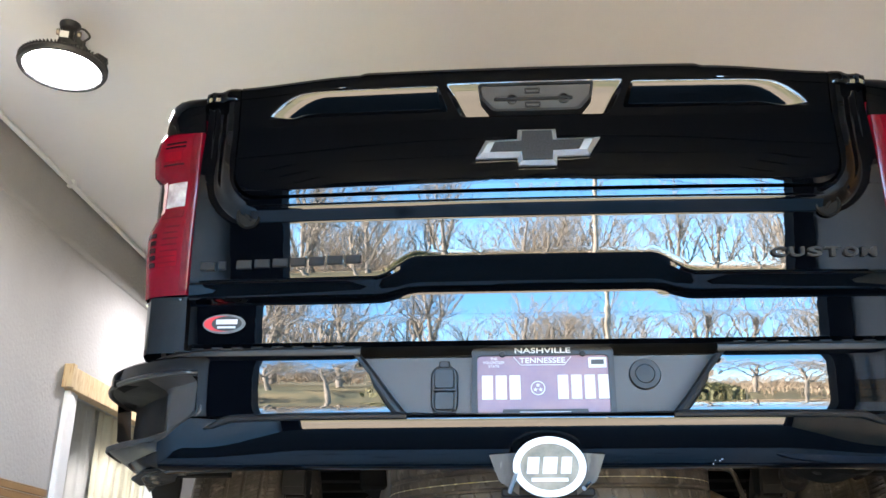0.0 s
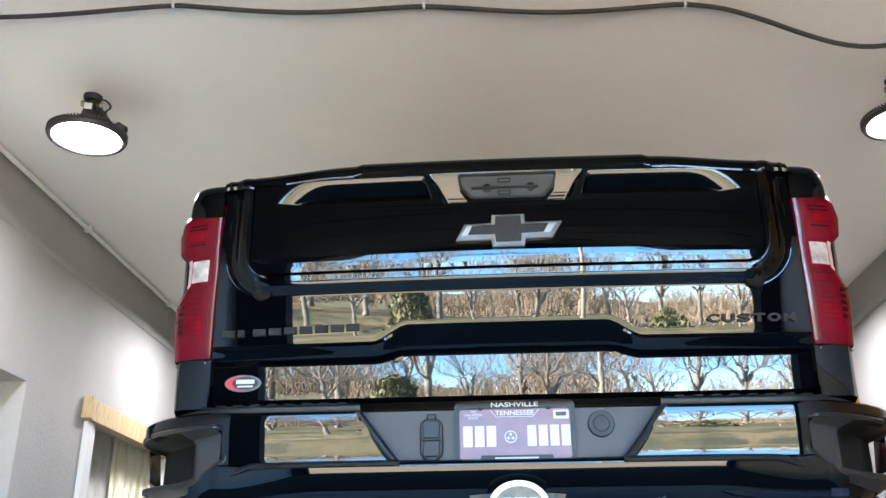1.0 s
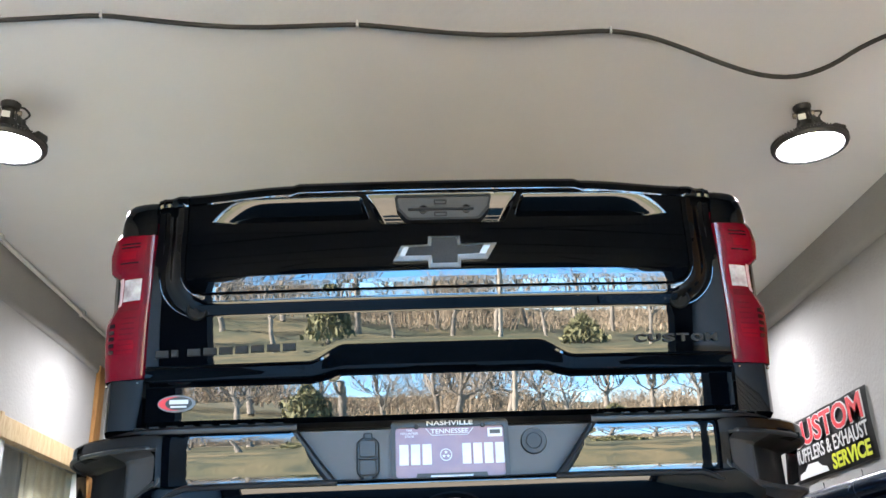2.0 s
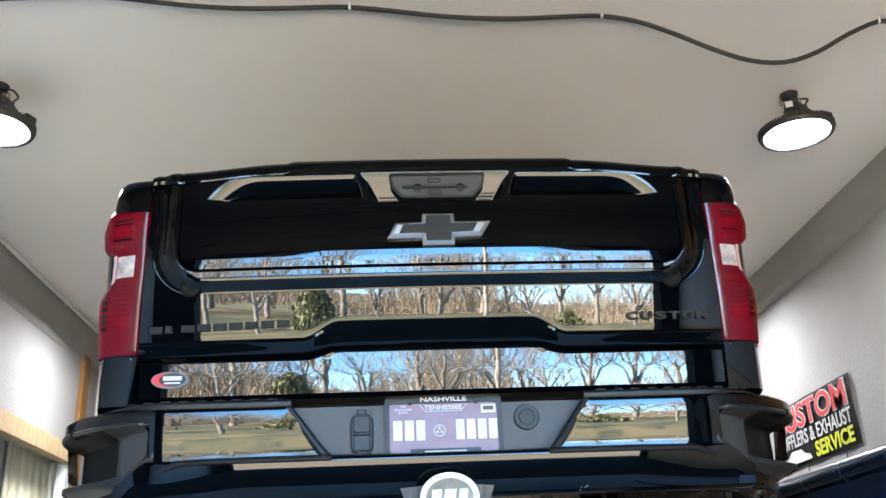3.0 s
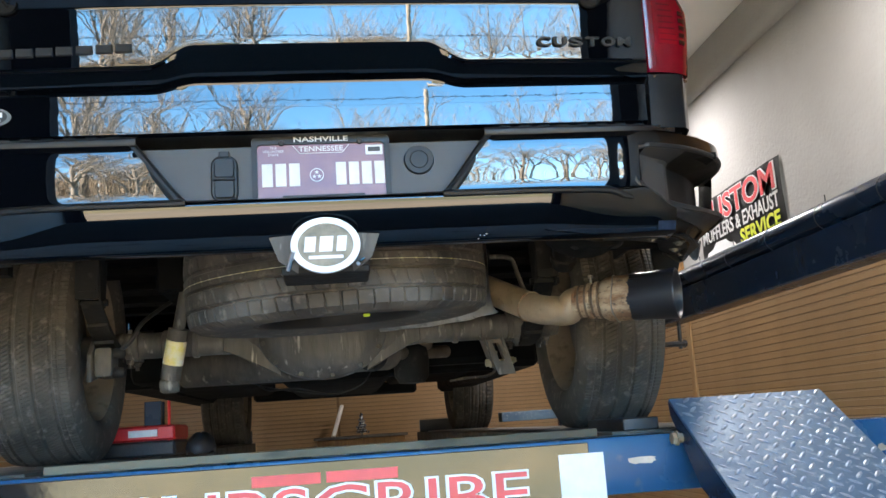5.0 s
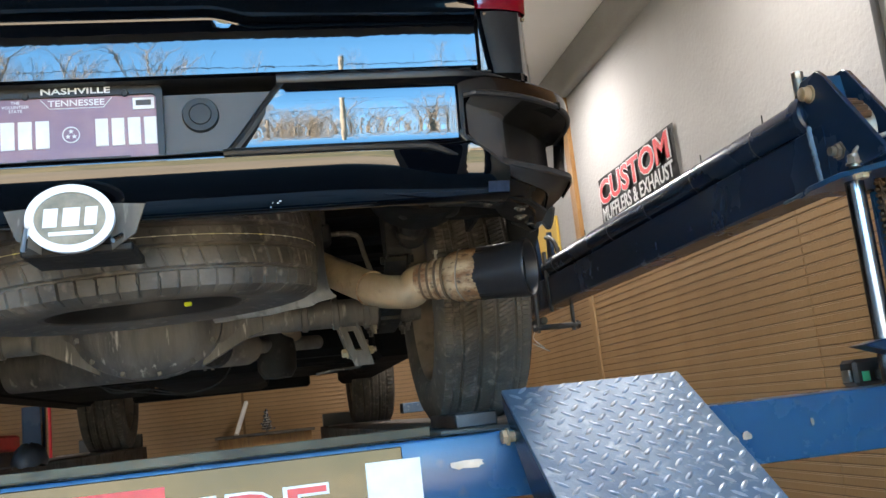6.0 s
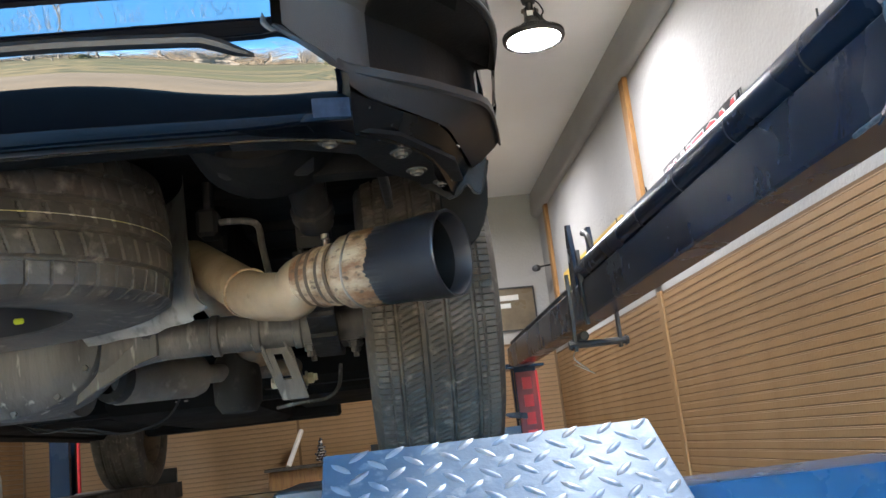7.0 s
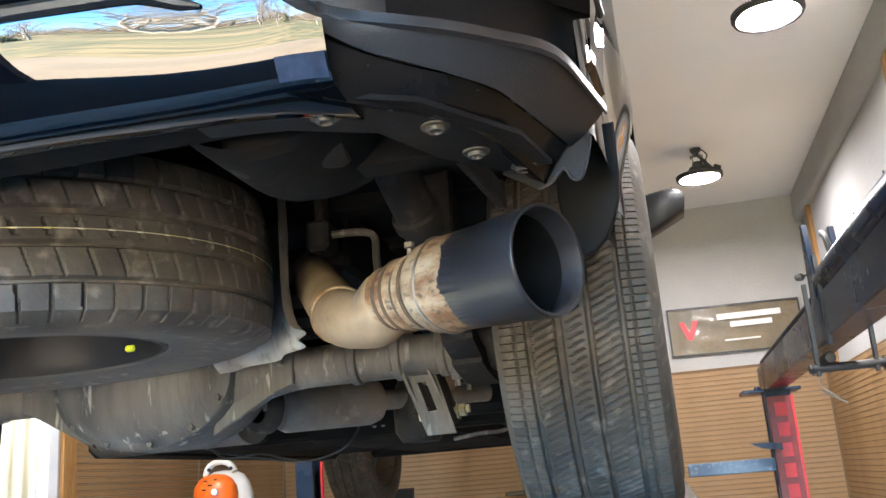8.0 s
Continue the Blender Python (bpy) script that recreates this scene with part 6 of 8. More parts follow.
# scuffed patch at the lip's end, a blue reflection put into its colour
bm = bmesh.new()
grid(bm, [[(x + OFF, lip_y(x, z, lerp(FRONT, z)) - 0.0012, z) for x in (0.812, 0.822, 0.832, 0.842, 0.852, 0.858)] for z in (1.786, 1.793, 1.800, 1.806)], flip=True)
part("scuff", bm, M_SCUFF, bumper, "scuffed patch with a painted blue reflection")
# edge of the skirt where it turns up behind the step
part("skirt_edge", new_tube(glide([(0.983, 0.335, 1.763), (1.000, 0.335, 1.770), (1.016, 0.335, 1.785), (1.026, 0.335, 1.770), (1.037, 0.335, 1.771), (1.047, 0.335, 1.796), (1.053, 0.335, 1.822)], 5), 0.0022, 6), M_STEP, bumper, "worn edge of the skirt")
bm = bmesh.new()
prism(bm, [(0.94, 1.79), (0.983, 1.764), (1.000, 1.771), (1.016, 1.785), (1.026, 1.771), (1.037, 1.772), (1.047, 1.797), (1.053, 1.84), (0.96, 1.84)], "y", 0.337, 0.342)
part("skirt_return", bm, M_LINER, bumper, "black return behind the step")
# pale chips on the lip's lower edge
rg = random.Random(77)
for k in range(5):
    x, z = 0.355 + 0.006 * k + rg.uniform(-0.004, 0.004), 1.781 + rg.uniform(-0.004, 0.010)
    y = lip_y(x, z, lerp(FRONT, z)) - 0.0006
    bm = bmesh.new()
    prism(bm, [(x + 0.0032 * rg.uniform(0.3, 1.0) * math.cos(a), z + 0.0020 * rg.uniform(0.3, 1.0) * math.sin(a)) for a in [0.9 * q for q in range(7)]], "y", y - 0.0006, y + 0.002)
    part("paint_chip", bm, M_SHIELD, bumper, "pale paint chip")
# number plate in its frame
plate = part("number_plate", new_prism(rounded(-0.152, 1.893, 0.152, 2.045, 0.010), "y", -0.001, 0.003), M_PLATE, truck, "violet number plate in a dark frame")
bm = bmesh.new()
ring(bm, rounded(-0.1625, 1.884, 0.1625, 2.052, 0.012), rounded(-0.150, 1.897, 0.150, 2.034, 0.010), "y", -0.009, 0.004)
part("plate_frame", bm, M_PLASTIC, plate, "dark plate frame")
lettering("frame_lettering", "NASHVILLE", 0.0175, Matrix.Translation((0, -0.0098, 2.0435)) @ pose(0, 0, 0, 90, 0, 0), M_WHITE, plate, 0.0004, 0.0003, "white letters", 0.128)
lettering("plate_lettering", "TENNESSEE", 0.0175, Matrix.Translation((0, -0.0022, 2.022)) @ pose(0, 0, 0, 90, 0, 0), M_WHITE, plate, 0.0004, 0.0002, "white letters", 0.105)
lettering("plate_lettering", "THE\nVOLUNTEER\nSTATE", 0.0085, Matrix.Translation((-0.112, -0.0022, 2.018)) @ pose(0, 0, 0, 90, 0, 0), M_WHITE, plate, 0.0003, 0.0, "small white letters", 0.05)
for x0, x1, n in ((-0.143, -0.048, 3), (0.030, 0.152, 4)):
    for k in range(n):
        w = (x1 - x0) / n
        part("number_bar", new_box((x0 + k * w + 0.003, -0.0032, 1.932), (x0 + (k + 1) * w - 0.0035, -0.0008, 1.988), 0.0006), M_WHITE, plate, "plain white bar in place of a character")
bm = bmesh.new()
ring(bm, oval(-0.012, 1.958, 0.0165, 0.0165, 24), oval(-0.012, 1.958, 0.0145, 0.0145, 24), "y", -0.003, -0.0008)
part("seal", bm, M_WHITE, plate)
for k in range(3):
    a = radians(90 + 120 * k)
    star = [(-0.012 + 0.0068 * math.cos(a) + r * math.cos(radians(36 * j + 90)), 1.958 + 0.0068 * math.sin(a) + r * math.sin(radians(36 * j + 90))) for j, r in enumerate((0.0052, 0.0021) * 5)]
    part("seal_star", new_prism(star, "y", -0.0025, -0.0008), M_WHITE, plate)
part("sticker", new_box((0.105, -0.0028, 2.004), (0.146, -0.0008, 2.028), 0.0005), M_WHITE, plate, "white date sticker")
part("sticker_bar", new_box((0.111, -0.0034, 2.012), (0.140, -0.0027, 2.023)), M_SIGNBLACK, plate)
for s in (-1, 1):
    bm = bmesh.new()
    tube(bm, [(s * 0.050, -0.0018, 2.012), (s * 0.066, -0.0018, 2.031)], 0.0009, 6)
    part("plate_line", bm, M_WHITE, plate)
    part("plate_screw", new_lathe([(0.0075, 0), (0.006, 0.003), (0.0, 0.0035)], aim((s * 0.092, -0.009, 2.036), (0, -1, 0)), 14), M_RIMBLACK, plate)
bm = bmesh.new()
tube(bm, [(-0.050, -0.0018, 2.012), (0.050, -0.0018, 2.012)], 0.0009, 6)
part("plate_line", bm, M_WHITE, plate)
part("frame_tab", new_prism([(-0.098, 1.884), (-0.092, 1.908), (0.098, 1.908), (0.104, 1.884)], "y", -0.0105, -0.0085), M_PLASTIC, plate)
part("frame_bar", new_box((-0.055, -0.0116, 1.889), (0.06, -0.0104, 1.902)), M_WHITE, plate, "white bar in place of the dealer's name")

# round plug and seven-pin socket
part("round_plug", new_lathe([(0.036, 0.0), (0.036, 0.006), (0.034, 0.010), (0.0225, 0.010), (0.0215, 0.0085), (0.0205, 0.011), (0.0, 0.0115)], aim((0.233, 0.012, 1.990), (0, -1, 0)), 40), M_PLASTIC, truck, "round black rubber plug")
bm = bmesh.new()
prism(bm, rounded(-0.257, 1.900, -0.195, 2.012, 0.024), "y", -0.004, 0.012, 0.003)
sock = part("trailer_socket", bm, M_PLASTIC, truck, "black trailer socket with two hinged caps")
for z0, z1 in ((1.908, 1.950), (1.957, 2.003)):
    part("cap", new_prism(rounded(-0.249, z0, -0.203, z1, 0.008), "y", -0.012, -0.004, 0.002), M_PLASTIC, sock)
part("hinge", new_box((-0.252, -0.014, 1.950), (-0.200, -0.008, 1.957), 0.002), M_PLASTIC, sock)
for z in (1.897, 2.015):
    part("tab", new_box((-0.238, -0.006, z - 0.008), (-0.214, 0.012, z + 0.008), 0.002), M_PLASTIC, sock)

# tow hitch with an oval cover
hitch = thing("tow_hitch_cover", (0.0, -0.09, 1.70), "oval white-rimmed cover on the tow receiver", "hitch cover")
HY = -0.105
bm = bmesh.new()
ring(bm, oval(0.002, 1.766, 0.0765, 0.0625, 48), oval(0.002, 1.766, 0.0615, 0.0485, 48), "y", HY - 0.008, HY + 0.006)
part("rim", bm, M_VINYL, hitch, "white rim", smooth=40)
part("face", new_prism(oval(0.002, 1.766, 0.062, 0.049, 48), "y", HY - 0.003, HY + 0.004), M_OVAL, hitch, "mirror-like printed face")
for x0, x1, sh in ((-0.046, -0.018, 0.008), (-0.013, 0.020, 0.0), (0.025, 0.050, -0.006)):
    part("logo_block", new_prism([(x0, 1.752), (x1 - 0.004, 1.752), (x1, 1.786), (x0 + 0.004, 1.786)], "y", HY - 0.0048, HY - 0.0028), M_VINYL, hitch, "plain pale logo block")
part("logo_bar", new_box((-0.036, HY - 0.0046, 1.736), (0.040, HY - 0.0028, 1.743)), M_VINYL, hitch)
part("receiver", new_box((-0.04, HY + 0.006, 1.735), (0.044, 0.35, 1.80), 0.004), M_UNDER, hitch)
for s in (-1, 1):
    bm = bmesh.new()
    prism(bm, [(s * 0.055, 1.805), (s * 0.125, 1.800), (s * 0.105, 1.745), (s * 0.062, 1.715)], "y", -0.052, -0.046)
    part("side_plate", bm, M_DUSTYIRON, hitch, "grey steel chain plate")
part("crossbar", new_box((-0.10, -0.05, 1.712), (0.10, 0.10, 1.73), 0.004), M_UNDER, hitch)
bm = bmesh.new()
rod(bm, (-0.082, HY + 0.01, 1.716), (-0.068, HY - 0.02, 1.752), 0.0055, 10)
part("pin", bm, M_CHROME, hitch, "bright hitch pin")
bm = bmesh.new()
rod(bm, (0.072, HY + 0.0, 1.722), (0.085, HY + 0.02, 1.735), 0.005, 10)
part("pin_clip", bm, M_CHROME, hitch)


# ---- wheels ----
def tyre_mesh(R, W, n=300, rim_r=0.262, pitch=88, wide=0.13, deep=0.0045, block=0.62, mid=0.0035, slope=4.0, line=True):
    """A tyre about the x axis, with grooves and slanted cuts in its tread."""
    prof = []
    cols = 60 if n > 600 else 36
    for k in range(cols + 1):
        u = -1 + 2 * k / cols
        prof.append((u * W * 0.43, R - 0.010 * abs(u) ** 3, u))
    side = [(0.445, 0.020), (0.475, 0.034), (0.495, 0.060), (0.50, 0.085), (0.485, 0.110), (0.45, R - rim_r - 0.008), (0.42, R - rim_r)]
    full = [(-W * a, R - b, None) for a, b in side[::-1]] + prof + [(W * a, R - b, None) for a, b in side]
    rows = []
    for i in range(n):
        th = 2 * math.pi * i / n
        r_ = []
        for x, r, u in full:
            d = 0.0
            if u is None and deep > 0.006 and r > R - 0.05 and (i / n * pitch + (0.1 if x > 0 else -0.1)) % 1.0 < wide * 0.9:
                d = 0.006
            if u is not None:
                for g in (-0.62, -0.20, 0.22, 0.64):
                    if abs(u - g) < 0.034:
                        d = 0.009
                ph = (i / n * pitch) % 1.0
                if abs(u) > block + 0.04:
                    if (ph + 0.1 * u) % 1.0 < min(wide, 0.15) or (line and abs(abs(u) - 0.80) < 0.012):
                        d = max(d, deep)
                else:
                    sl = (ph + u * slope) % 1.0
                    if sl < (wide if abs(u) > 0.2 else 0.16) and abs(((u + 0.62) / 0.42) % 1.0 - 0.5) < (0.42 if abs(u) > 0.2 else 0.22):
                        d = max(d, mid)
            rr = r - d
            r_.append((x, rr * math.cos(th), rr * math.sin(th)))
        rows.append(r_)
    bm = bmesh.new()
    grid(bm, rows, close_u=True)
    bmesh.ops.recalc_face_normals(bm, faces=bm.faces)
    return bm


def place(bm, m):
    bmesh.ops.transform(bm, matrix=m, verts=bm.verts)
    return bm


R_T, W_T = 0.405, 0.298
for x, y in ((0.979, 1.19), (-0.920, 1.19), (1.020, 4.93), (-0.795, 4.93)):
    s = sgn(x)
    m = Matrix.Translation((x + OFF, y, DECK + R_T - 0.004))
    wheel = part("wheel", place(tyre_mesh(R_T, W_T, 1440 if y < 2 else 176, pitch=180 if y < 2 else 88, wide=0.24, deep=0.0046, mid=0.0046), m), M_TYRE, truck, "worn dusty tyre on an alloy rim", smooth=30)
    mm = m @ pose(0, 0, 0, 0, 90, 0)
    part("rim", new_lathe([(0.264, -0.118 * s), (0.270, -0.124 * s), (0.262, -0.126 * s), (0.252, -0.105 * s), (0.245, -0.06 * s), (0.240, 0.06 * s), (0.10, 0.075 * s), (0.0, 0.075 * s)], mm, 48), M_RIM, wheel, "brown brake-dusted rim")
    part("brake_disc", new_lathe([(0.06, -0.02 * s), (0.17, -0.02 * s), (0.17, -0.045 * s), (0.06, -0.045 * s)], mm, 40), M_DUSTYIRON, wheel)

# spare wheel slung flat under the bed
SP = Matrix.Translation((0.028, 0.600, 1.802)) @ pose(0, 0, 0, 0, -2.0, 0) @ pose(0, 0, 0, 2.5, 0, 0) @ pose(0, 0, 0, 0, 90, 0)
spare = part("spare_wheel", place(tyre_mesh(0.442, 0.266, 1080, 0.248, pitch=66, wide=0.11, deep=0.0085, block=0.58, mid=0.0040, slope=0.9, line=False), SP), M_TYRESPARE, truck, "dusty spare wheel slung under the bed", smooth=30)
part("spare_rim", new_lathe([(0.252, 0.100), (0.250, 0.116), (0.240, 0.118), (0.233, 0.102), (0.228, 0.050), (0.205, -0.020), (0.17, -0.035), (0.06, -0.02), (0.0, -0.02)], SP @ pose(0, 0, 0, 0, 90, 0), 56), M_RIMBLACK, spare, "black steel spare rim")
for k in range(8):
    a = radians(45 * k + 10)
    bm = new_lathe([(0.030, 0.0), (0.026, 0.004), (0.0, 0.006)], SP @ Matrix.Translation((-0.030, 0.135 * math.cos(a), 0.135 * math.sin(a))) @ pose(0, 0, 0, 0, 90, 0), 14)
    part("rim_hole", bm, M_SOOT, spare)
part("paint_mark", new_box((0.106, 0.812, 1.716), (0.128, 0.824, 1.728), 0.003), M_YELLOW, spare, "yellow paint mark")
bm = bmesh.new()
pts = [SP @ Vector((0.004, 0.4415 * math.cos(a), 0.4415 * math.sin(a))) for a in [radians(3 * k) for k in range(121)]]
tube(bm, pts, 0.0012, 4, False)
part("tyre_stripe", bm, M_LABEL, spare, "thin yellow stripe round the tread")
# wavy heat shield that hugs the spare wheel
bm = bmesh.new()
rows = []
for i in range(121):
    a = radians(8 + 70 * i / 120)
    w = 1.3 * math.sin(i * 0.19)
    rows.append([(0.028 + (0.470 + e) * math.cos(a), 0.600 + (0.470 + e) * math.sin(a), z) for z, e in ((1.955, 0.0), (1.89, 0.002), (1.83, 0.002 + 0.001 * w), (1.785, 0.002 + 0.003 * w), (1.752, 0.003 + 0.005 * w), (1.728, 0.005 + 0.006 * w), (1.708, 0.010 + 0.007 * w), (1.697, 0.018 + 0.007 * w), (1.692, 0.024 + 0.007 * w), (1.694, 0.020 + 0.007 * w))])
grid(bm, rows)
part("heat_shield", bm, M_SHIELD, truck, "crimped aluminium heat shield", smooth=60)

# ---- underneath ----
axle = part("rear_axle", new_lathe([(0.042, -0.84), (0.046, -0.80), (0.046, -0.34), (0.050, -0.30), (0.060, -0.25), (0.085, -0.20), (0.085, 0.20), (0.060, 0.25), (0.050, 0.30), (0.046, 0.34), (0.046, 0.80), (0.042, 0.84)], aim((OFF, 1.19, 1.70), (1, 0, 0)), 28, True), M_DUSTYIRON, truck, "dusty grey rear axle")
bm = bmesh.new()
m = aim((-0.03, 1.10, 1.695), (0, -1, 0)) @ Matrix.Diagonal((1.38, 0.94, 1.0, 1))
lathe(bm, [(0.150, -0.22), (0.160, -0.10), (0.160, 0.0), (0.158, 0.012), (0.146, 0.020), (0.138, 0.040), (0.118, 0.064), (0.075, 0.080), (0.0, 0.084)], m, 40)
diff = part("differential", bm, M_DIFF, axle, "cast differential housing with a bolted cover", smooth=50)
for k in range(12):
    bm = bmesh.new()
    bolt(bm, m @ Vector((0.149 * math.cos(radians(30 * k + 8)), 0.149 * math.sin(radians(30 * k + 8)), 0.012)), (0, -1, 0), 0.0085, 0.010)
    part("cover_bolt", bm, M_DUSTYIRON, diff)
bm = bmesh.new()
lathe(bm, [(0.085, 0.0), (0.085, 0.03), (0.06, 0.05), (0.045, 0.08), (0.045, 3.0)], aim((0.02, 1.38, 1.70), (0, 1, 0.01)), 24)
part("drive_shaft", bm, M_DUSTYIRON, truck, smooth=50)
bm = bmesh.new()
rod(bm, (-0.62, 1.85, 1.668), (-0.05, 1.70, 1.66), 0.085, 24)
part("rear_silencer", bm, M_DUSTYIRON, truck, "dusty tan steel tank behind the axle", smooth=50)
bm = bmesh.new()
lathe(bm, [(0.0, 0.0), (0.060, 0.01), (0.070, 0.03), (0.070, 0.30), (0.060, 0.33), (0.03, 0.34), (0.03, 0.75)], aim((0.03, 1.68, 1.665), (0.39, 0.43, 0.03)), 28, True)
part("silencer", bm, M_MUFFLER, truck, "dusty round silencer", smooth=50)
bm = bmesh.new()
lathe(bm, [(0.05, 0.20), (0.055, 0.18), (0.068, 0.16), (0.078, 0.10), (0.075, 0.03), (0.055, 0.0), (0.0, -0.005)], Matrix.Translation((0.35, 2.05, 1.555)) @ Matrix.Diagonal((1.05, 1.05, 1.1, 1)), 24)
boot = part("axle_boot", bm, M_UNDER, truck, "black rubber boot", smooth=50)
part("boot_cap", new_lathe([(0.048, 0.0), (0.055, 0.012), (0.050, 0.05), (0.0, 0.055)], Matrix.Translation((0.35, 2.05, 1.76)), 20), M_BARE, boot, "pale steel cap", smooth=50)

for s in (-1, 1):
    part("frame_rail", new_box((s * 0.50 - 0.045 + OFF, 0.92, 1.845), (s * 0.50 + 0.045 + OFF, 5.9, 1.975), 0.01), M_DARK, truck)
    # leaf spring pack
    spring = None
    for k in range(4):
        L = 0.42 - 0.08 * k
        pts = [(s * 0.73 + OFF, 1.27 + L * t, 1.668 - 0.012 * k + 0.135 * t * t * (L / 0.42) ** 2) for t in [-1 + 2 * j / 16 for j in range(17)]]
        bm = bmesh.new()
        rows = [[(x - 0.032, y, z), (x + 0.032, y, z), (x + 0.032, y, z + 0.0105), (x - 0.032, y, z + 0.0105)] for x, y, z in pts]
        vs = grid(bm, rows, close_v=True)
        bm.faces.new(vs[0])
        bm.faces.new(vs[-1][::-1])
        bmesh.ops.recalc_face_normals(bm, faces=bm.faces)
        ob = part("leaf_spring" if k == 0 else "leaf", bm, M_UNDER, truck if k == 0 else spring, "black leaf spring pack" if k == 0 else "", smooth=30)
        spring = spring or ob
    # hanger of the spring at the frame's end
    bm = bmesh.new()
    for d in (-0.036, 0.030):
        prism(bm, [(0.83, 1.985), (0.95, 1.985), (0.92, 1.80), (0.865, 1.795)], "x", s * 0.74 + d + OFF, s * 0.74 + d + 0.007 + OFF)
    box(bm, (s * 0.74 - 0.036 + OFF, 0.835, 1.82), (s * 0.74 + 0.037 + OFF, 0.842, 1.985), 0.002)
    box(bm, (s * 0.74 - 0.026 + OFF, 0.831, 1.845), (s * 0.74 + 0.027 + OFF, 0.836, 1.852))
    rod(bm, (s * 0.74 - 0.05 + OFF, 0.895, 1.815), (s * 0.74 + 0.05 + OFF, 0.895, 1.815), 0.012, 10)
    part("spring_hanger", bm, M_UNDER, truck, "black stamped spring hanger")
    # u-bolts and the plate under the spring
    bm = bmesh.new()
    box(bm, (s * 0.74 - 0.075 + OFF, 1.17, 1.655), (s * 0.74 + 0.075 + OFF, 1.33, 1.668), 0.003)
    for dx in (-0.055, 0.055):
        for dy in (1.19, 1.31):
            rod(bm, (s * 0.74 + dx + OFF, dy, 1.625), (s * 0.74 + dx + OFF, dy, 1.76), 0.0075, 8)
            bolt(bm, (s * 0.74 + dx + OFF, dy, 1.654), (0, 0, -1), 0.013, 0.014)
    part("spring_plate", bm, M_DUSTYIRON, truck, "spring plate with four u-bolts")
# bracket hanging from the axle with its bolt
s = 1
bm = bmesh.new()
xx = s * 0.60 + OFF
prism(bm, [(1.15, 1.70), (1.30, 1.70), (1.30, 1.56), (1.20, 1.545)], "x", xx - 0.032, xx - 0.026)
prism(bm, [(1.15, 1.70), (1.30, 1.70), (1.30, 1.56), (1.20, 1.545)], "x", xx + 0.026, xx + 0.032)
ring(bm, [(xx - 0.032, 1.525), (xx + 0.032, 1.525), (xx + 0.040, 1.70), (xx - 0.040, 1.70)], [(xx - 0.010, 1.575), (xx + 0.010, 1.575), (xx + 0.010, 1.64), (xx - 0.010, 1.64)], "y", 1.185, 1.191)
for v in bm.verts:
    v.co.x += s * (1.62 - v.co.z) * 0.32 + s * 0.012
bracket = part("shock_bracket", bm, M_DUSTYIRON, truck, "slotted steel bracket")
bm = bmesh.new()
x2 = xx + s * 0.030
rod(bm, (x2 - 0.050, 1.26, 1.572), (x2 + 0.062, 1.26, 1.580), 0.009, 10)
bolt(bm, (x2 + 0.033, 1.26, 1.578), (1, 0, 0), 0.015, 0.018)
bolt(bm, (x2 - 0.033, 1.26, 1.574), (-1, 0, 0), 0.015, 0.018)
part("bracket_bolt", bm, M_BRASS, bracket, "pale plated through bolt")
# brake beside the other wheel, with its hose
bm = bmesh.new()
box(bm, (-0.775, 1.00, 1.585), (-0.715, 1.10, 1.685), 0.014, None, 2)
caliper = part("brake_caliper", bm, M_DUSTYIRON, truck, "dusty cast brake caliper", smooth=40)
for y, z in ((1.0, 1.60), (1.0, 1.665)):
    part("slide_pin", new_lathe([(0.016, -0.02), (0.018, -0.012), (0.018, 0.012), (0.012, 0.020), (0.0, 0.022)], aim((-0.700, y + 0.03, z), (1, 0, 0)), 14), M_UNDER, caliper, "rubber slide boot", smooth=40)
part("caliper_bracket", new_prism([(0.98, 1.57), (1.14, 1.60), (1.15, 1.70), (1.05, 1.72), (0.985, 1.66)], "x", -0.792, -0.776, 0.003), M_DUSTYIRON, caliper)
part("brake_hose", new_tube(glide([(-0.70, 1.03, 1.67), (-0.655, 1.0, 1.70), (-0.63, 1.03, 1.755), (-0.60, 1.10, 1.80), (-0.55, 1.2, 1.86)], 6), 0.0075, 8), M_CABLE, truck, "black rubber brake hose")
# shock absorbers
bm = bmesh.new()
rod(bm, (-0.535, 1.03, 1.57), (-0.50, 0.99, 1.73), 0.033, 20)
rod(bm, (-0.50, 0.99, 1.73), (-0.44, 0.92, 1.97), 0.020, 14)
lathe(bm, [(0.02, -0.03), (0.026, -0.02), (0.026, 0.02), (0.02, 0.03)], aim((-0.538, 1.035, 1.548), (1, 0, 0)), 14, True)
shock = part("shock_absorber", bm, M_DUSTYIRON, truck, "grey shock absorber", smooth=50)
part("shock_label", new_lathe([(0.0336, 0.05), (0.0336, 0.13)], aim((-0.535, 1.03, 1.57), (0.035, -0.04, 0.16)), 20), M_LABEL, shock, "yellow and white label")
bm = bmesh.new()
rod(bm, (0.72, 0.50, 1.975), (0.745, 0.70, 1.835), 0.036, 18)
lathe(bm, [(0.036, 0), (0.043, 0.004), (0.043, 0.025), (0.03, 0.03)], aim((0.740, 0.66, 1.862), (0.025, 0.20, -0.14)), 18)
part("shock_absorber", bm, M_UNDER, truck, "black shock absorber", smooth=50)

# dark round housing above the spare wheel, behind the bumper
bm = bmesh.new()
rows = []
for i in range(17):
    a = radians(180 + 180 * i / 16)
    rows.append([(0.705 + 0.115 * math.cos(a), y, 1.872 + (0.090 if 0.13 < y < 0.32 else 0.080) * math.sin(a)) for y in (0.13, 0.14, 0.30, 0.33)])
grid(bm, rows)
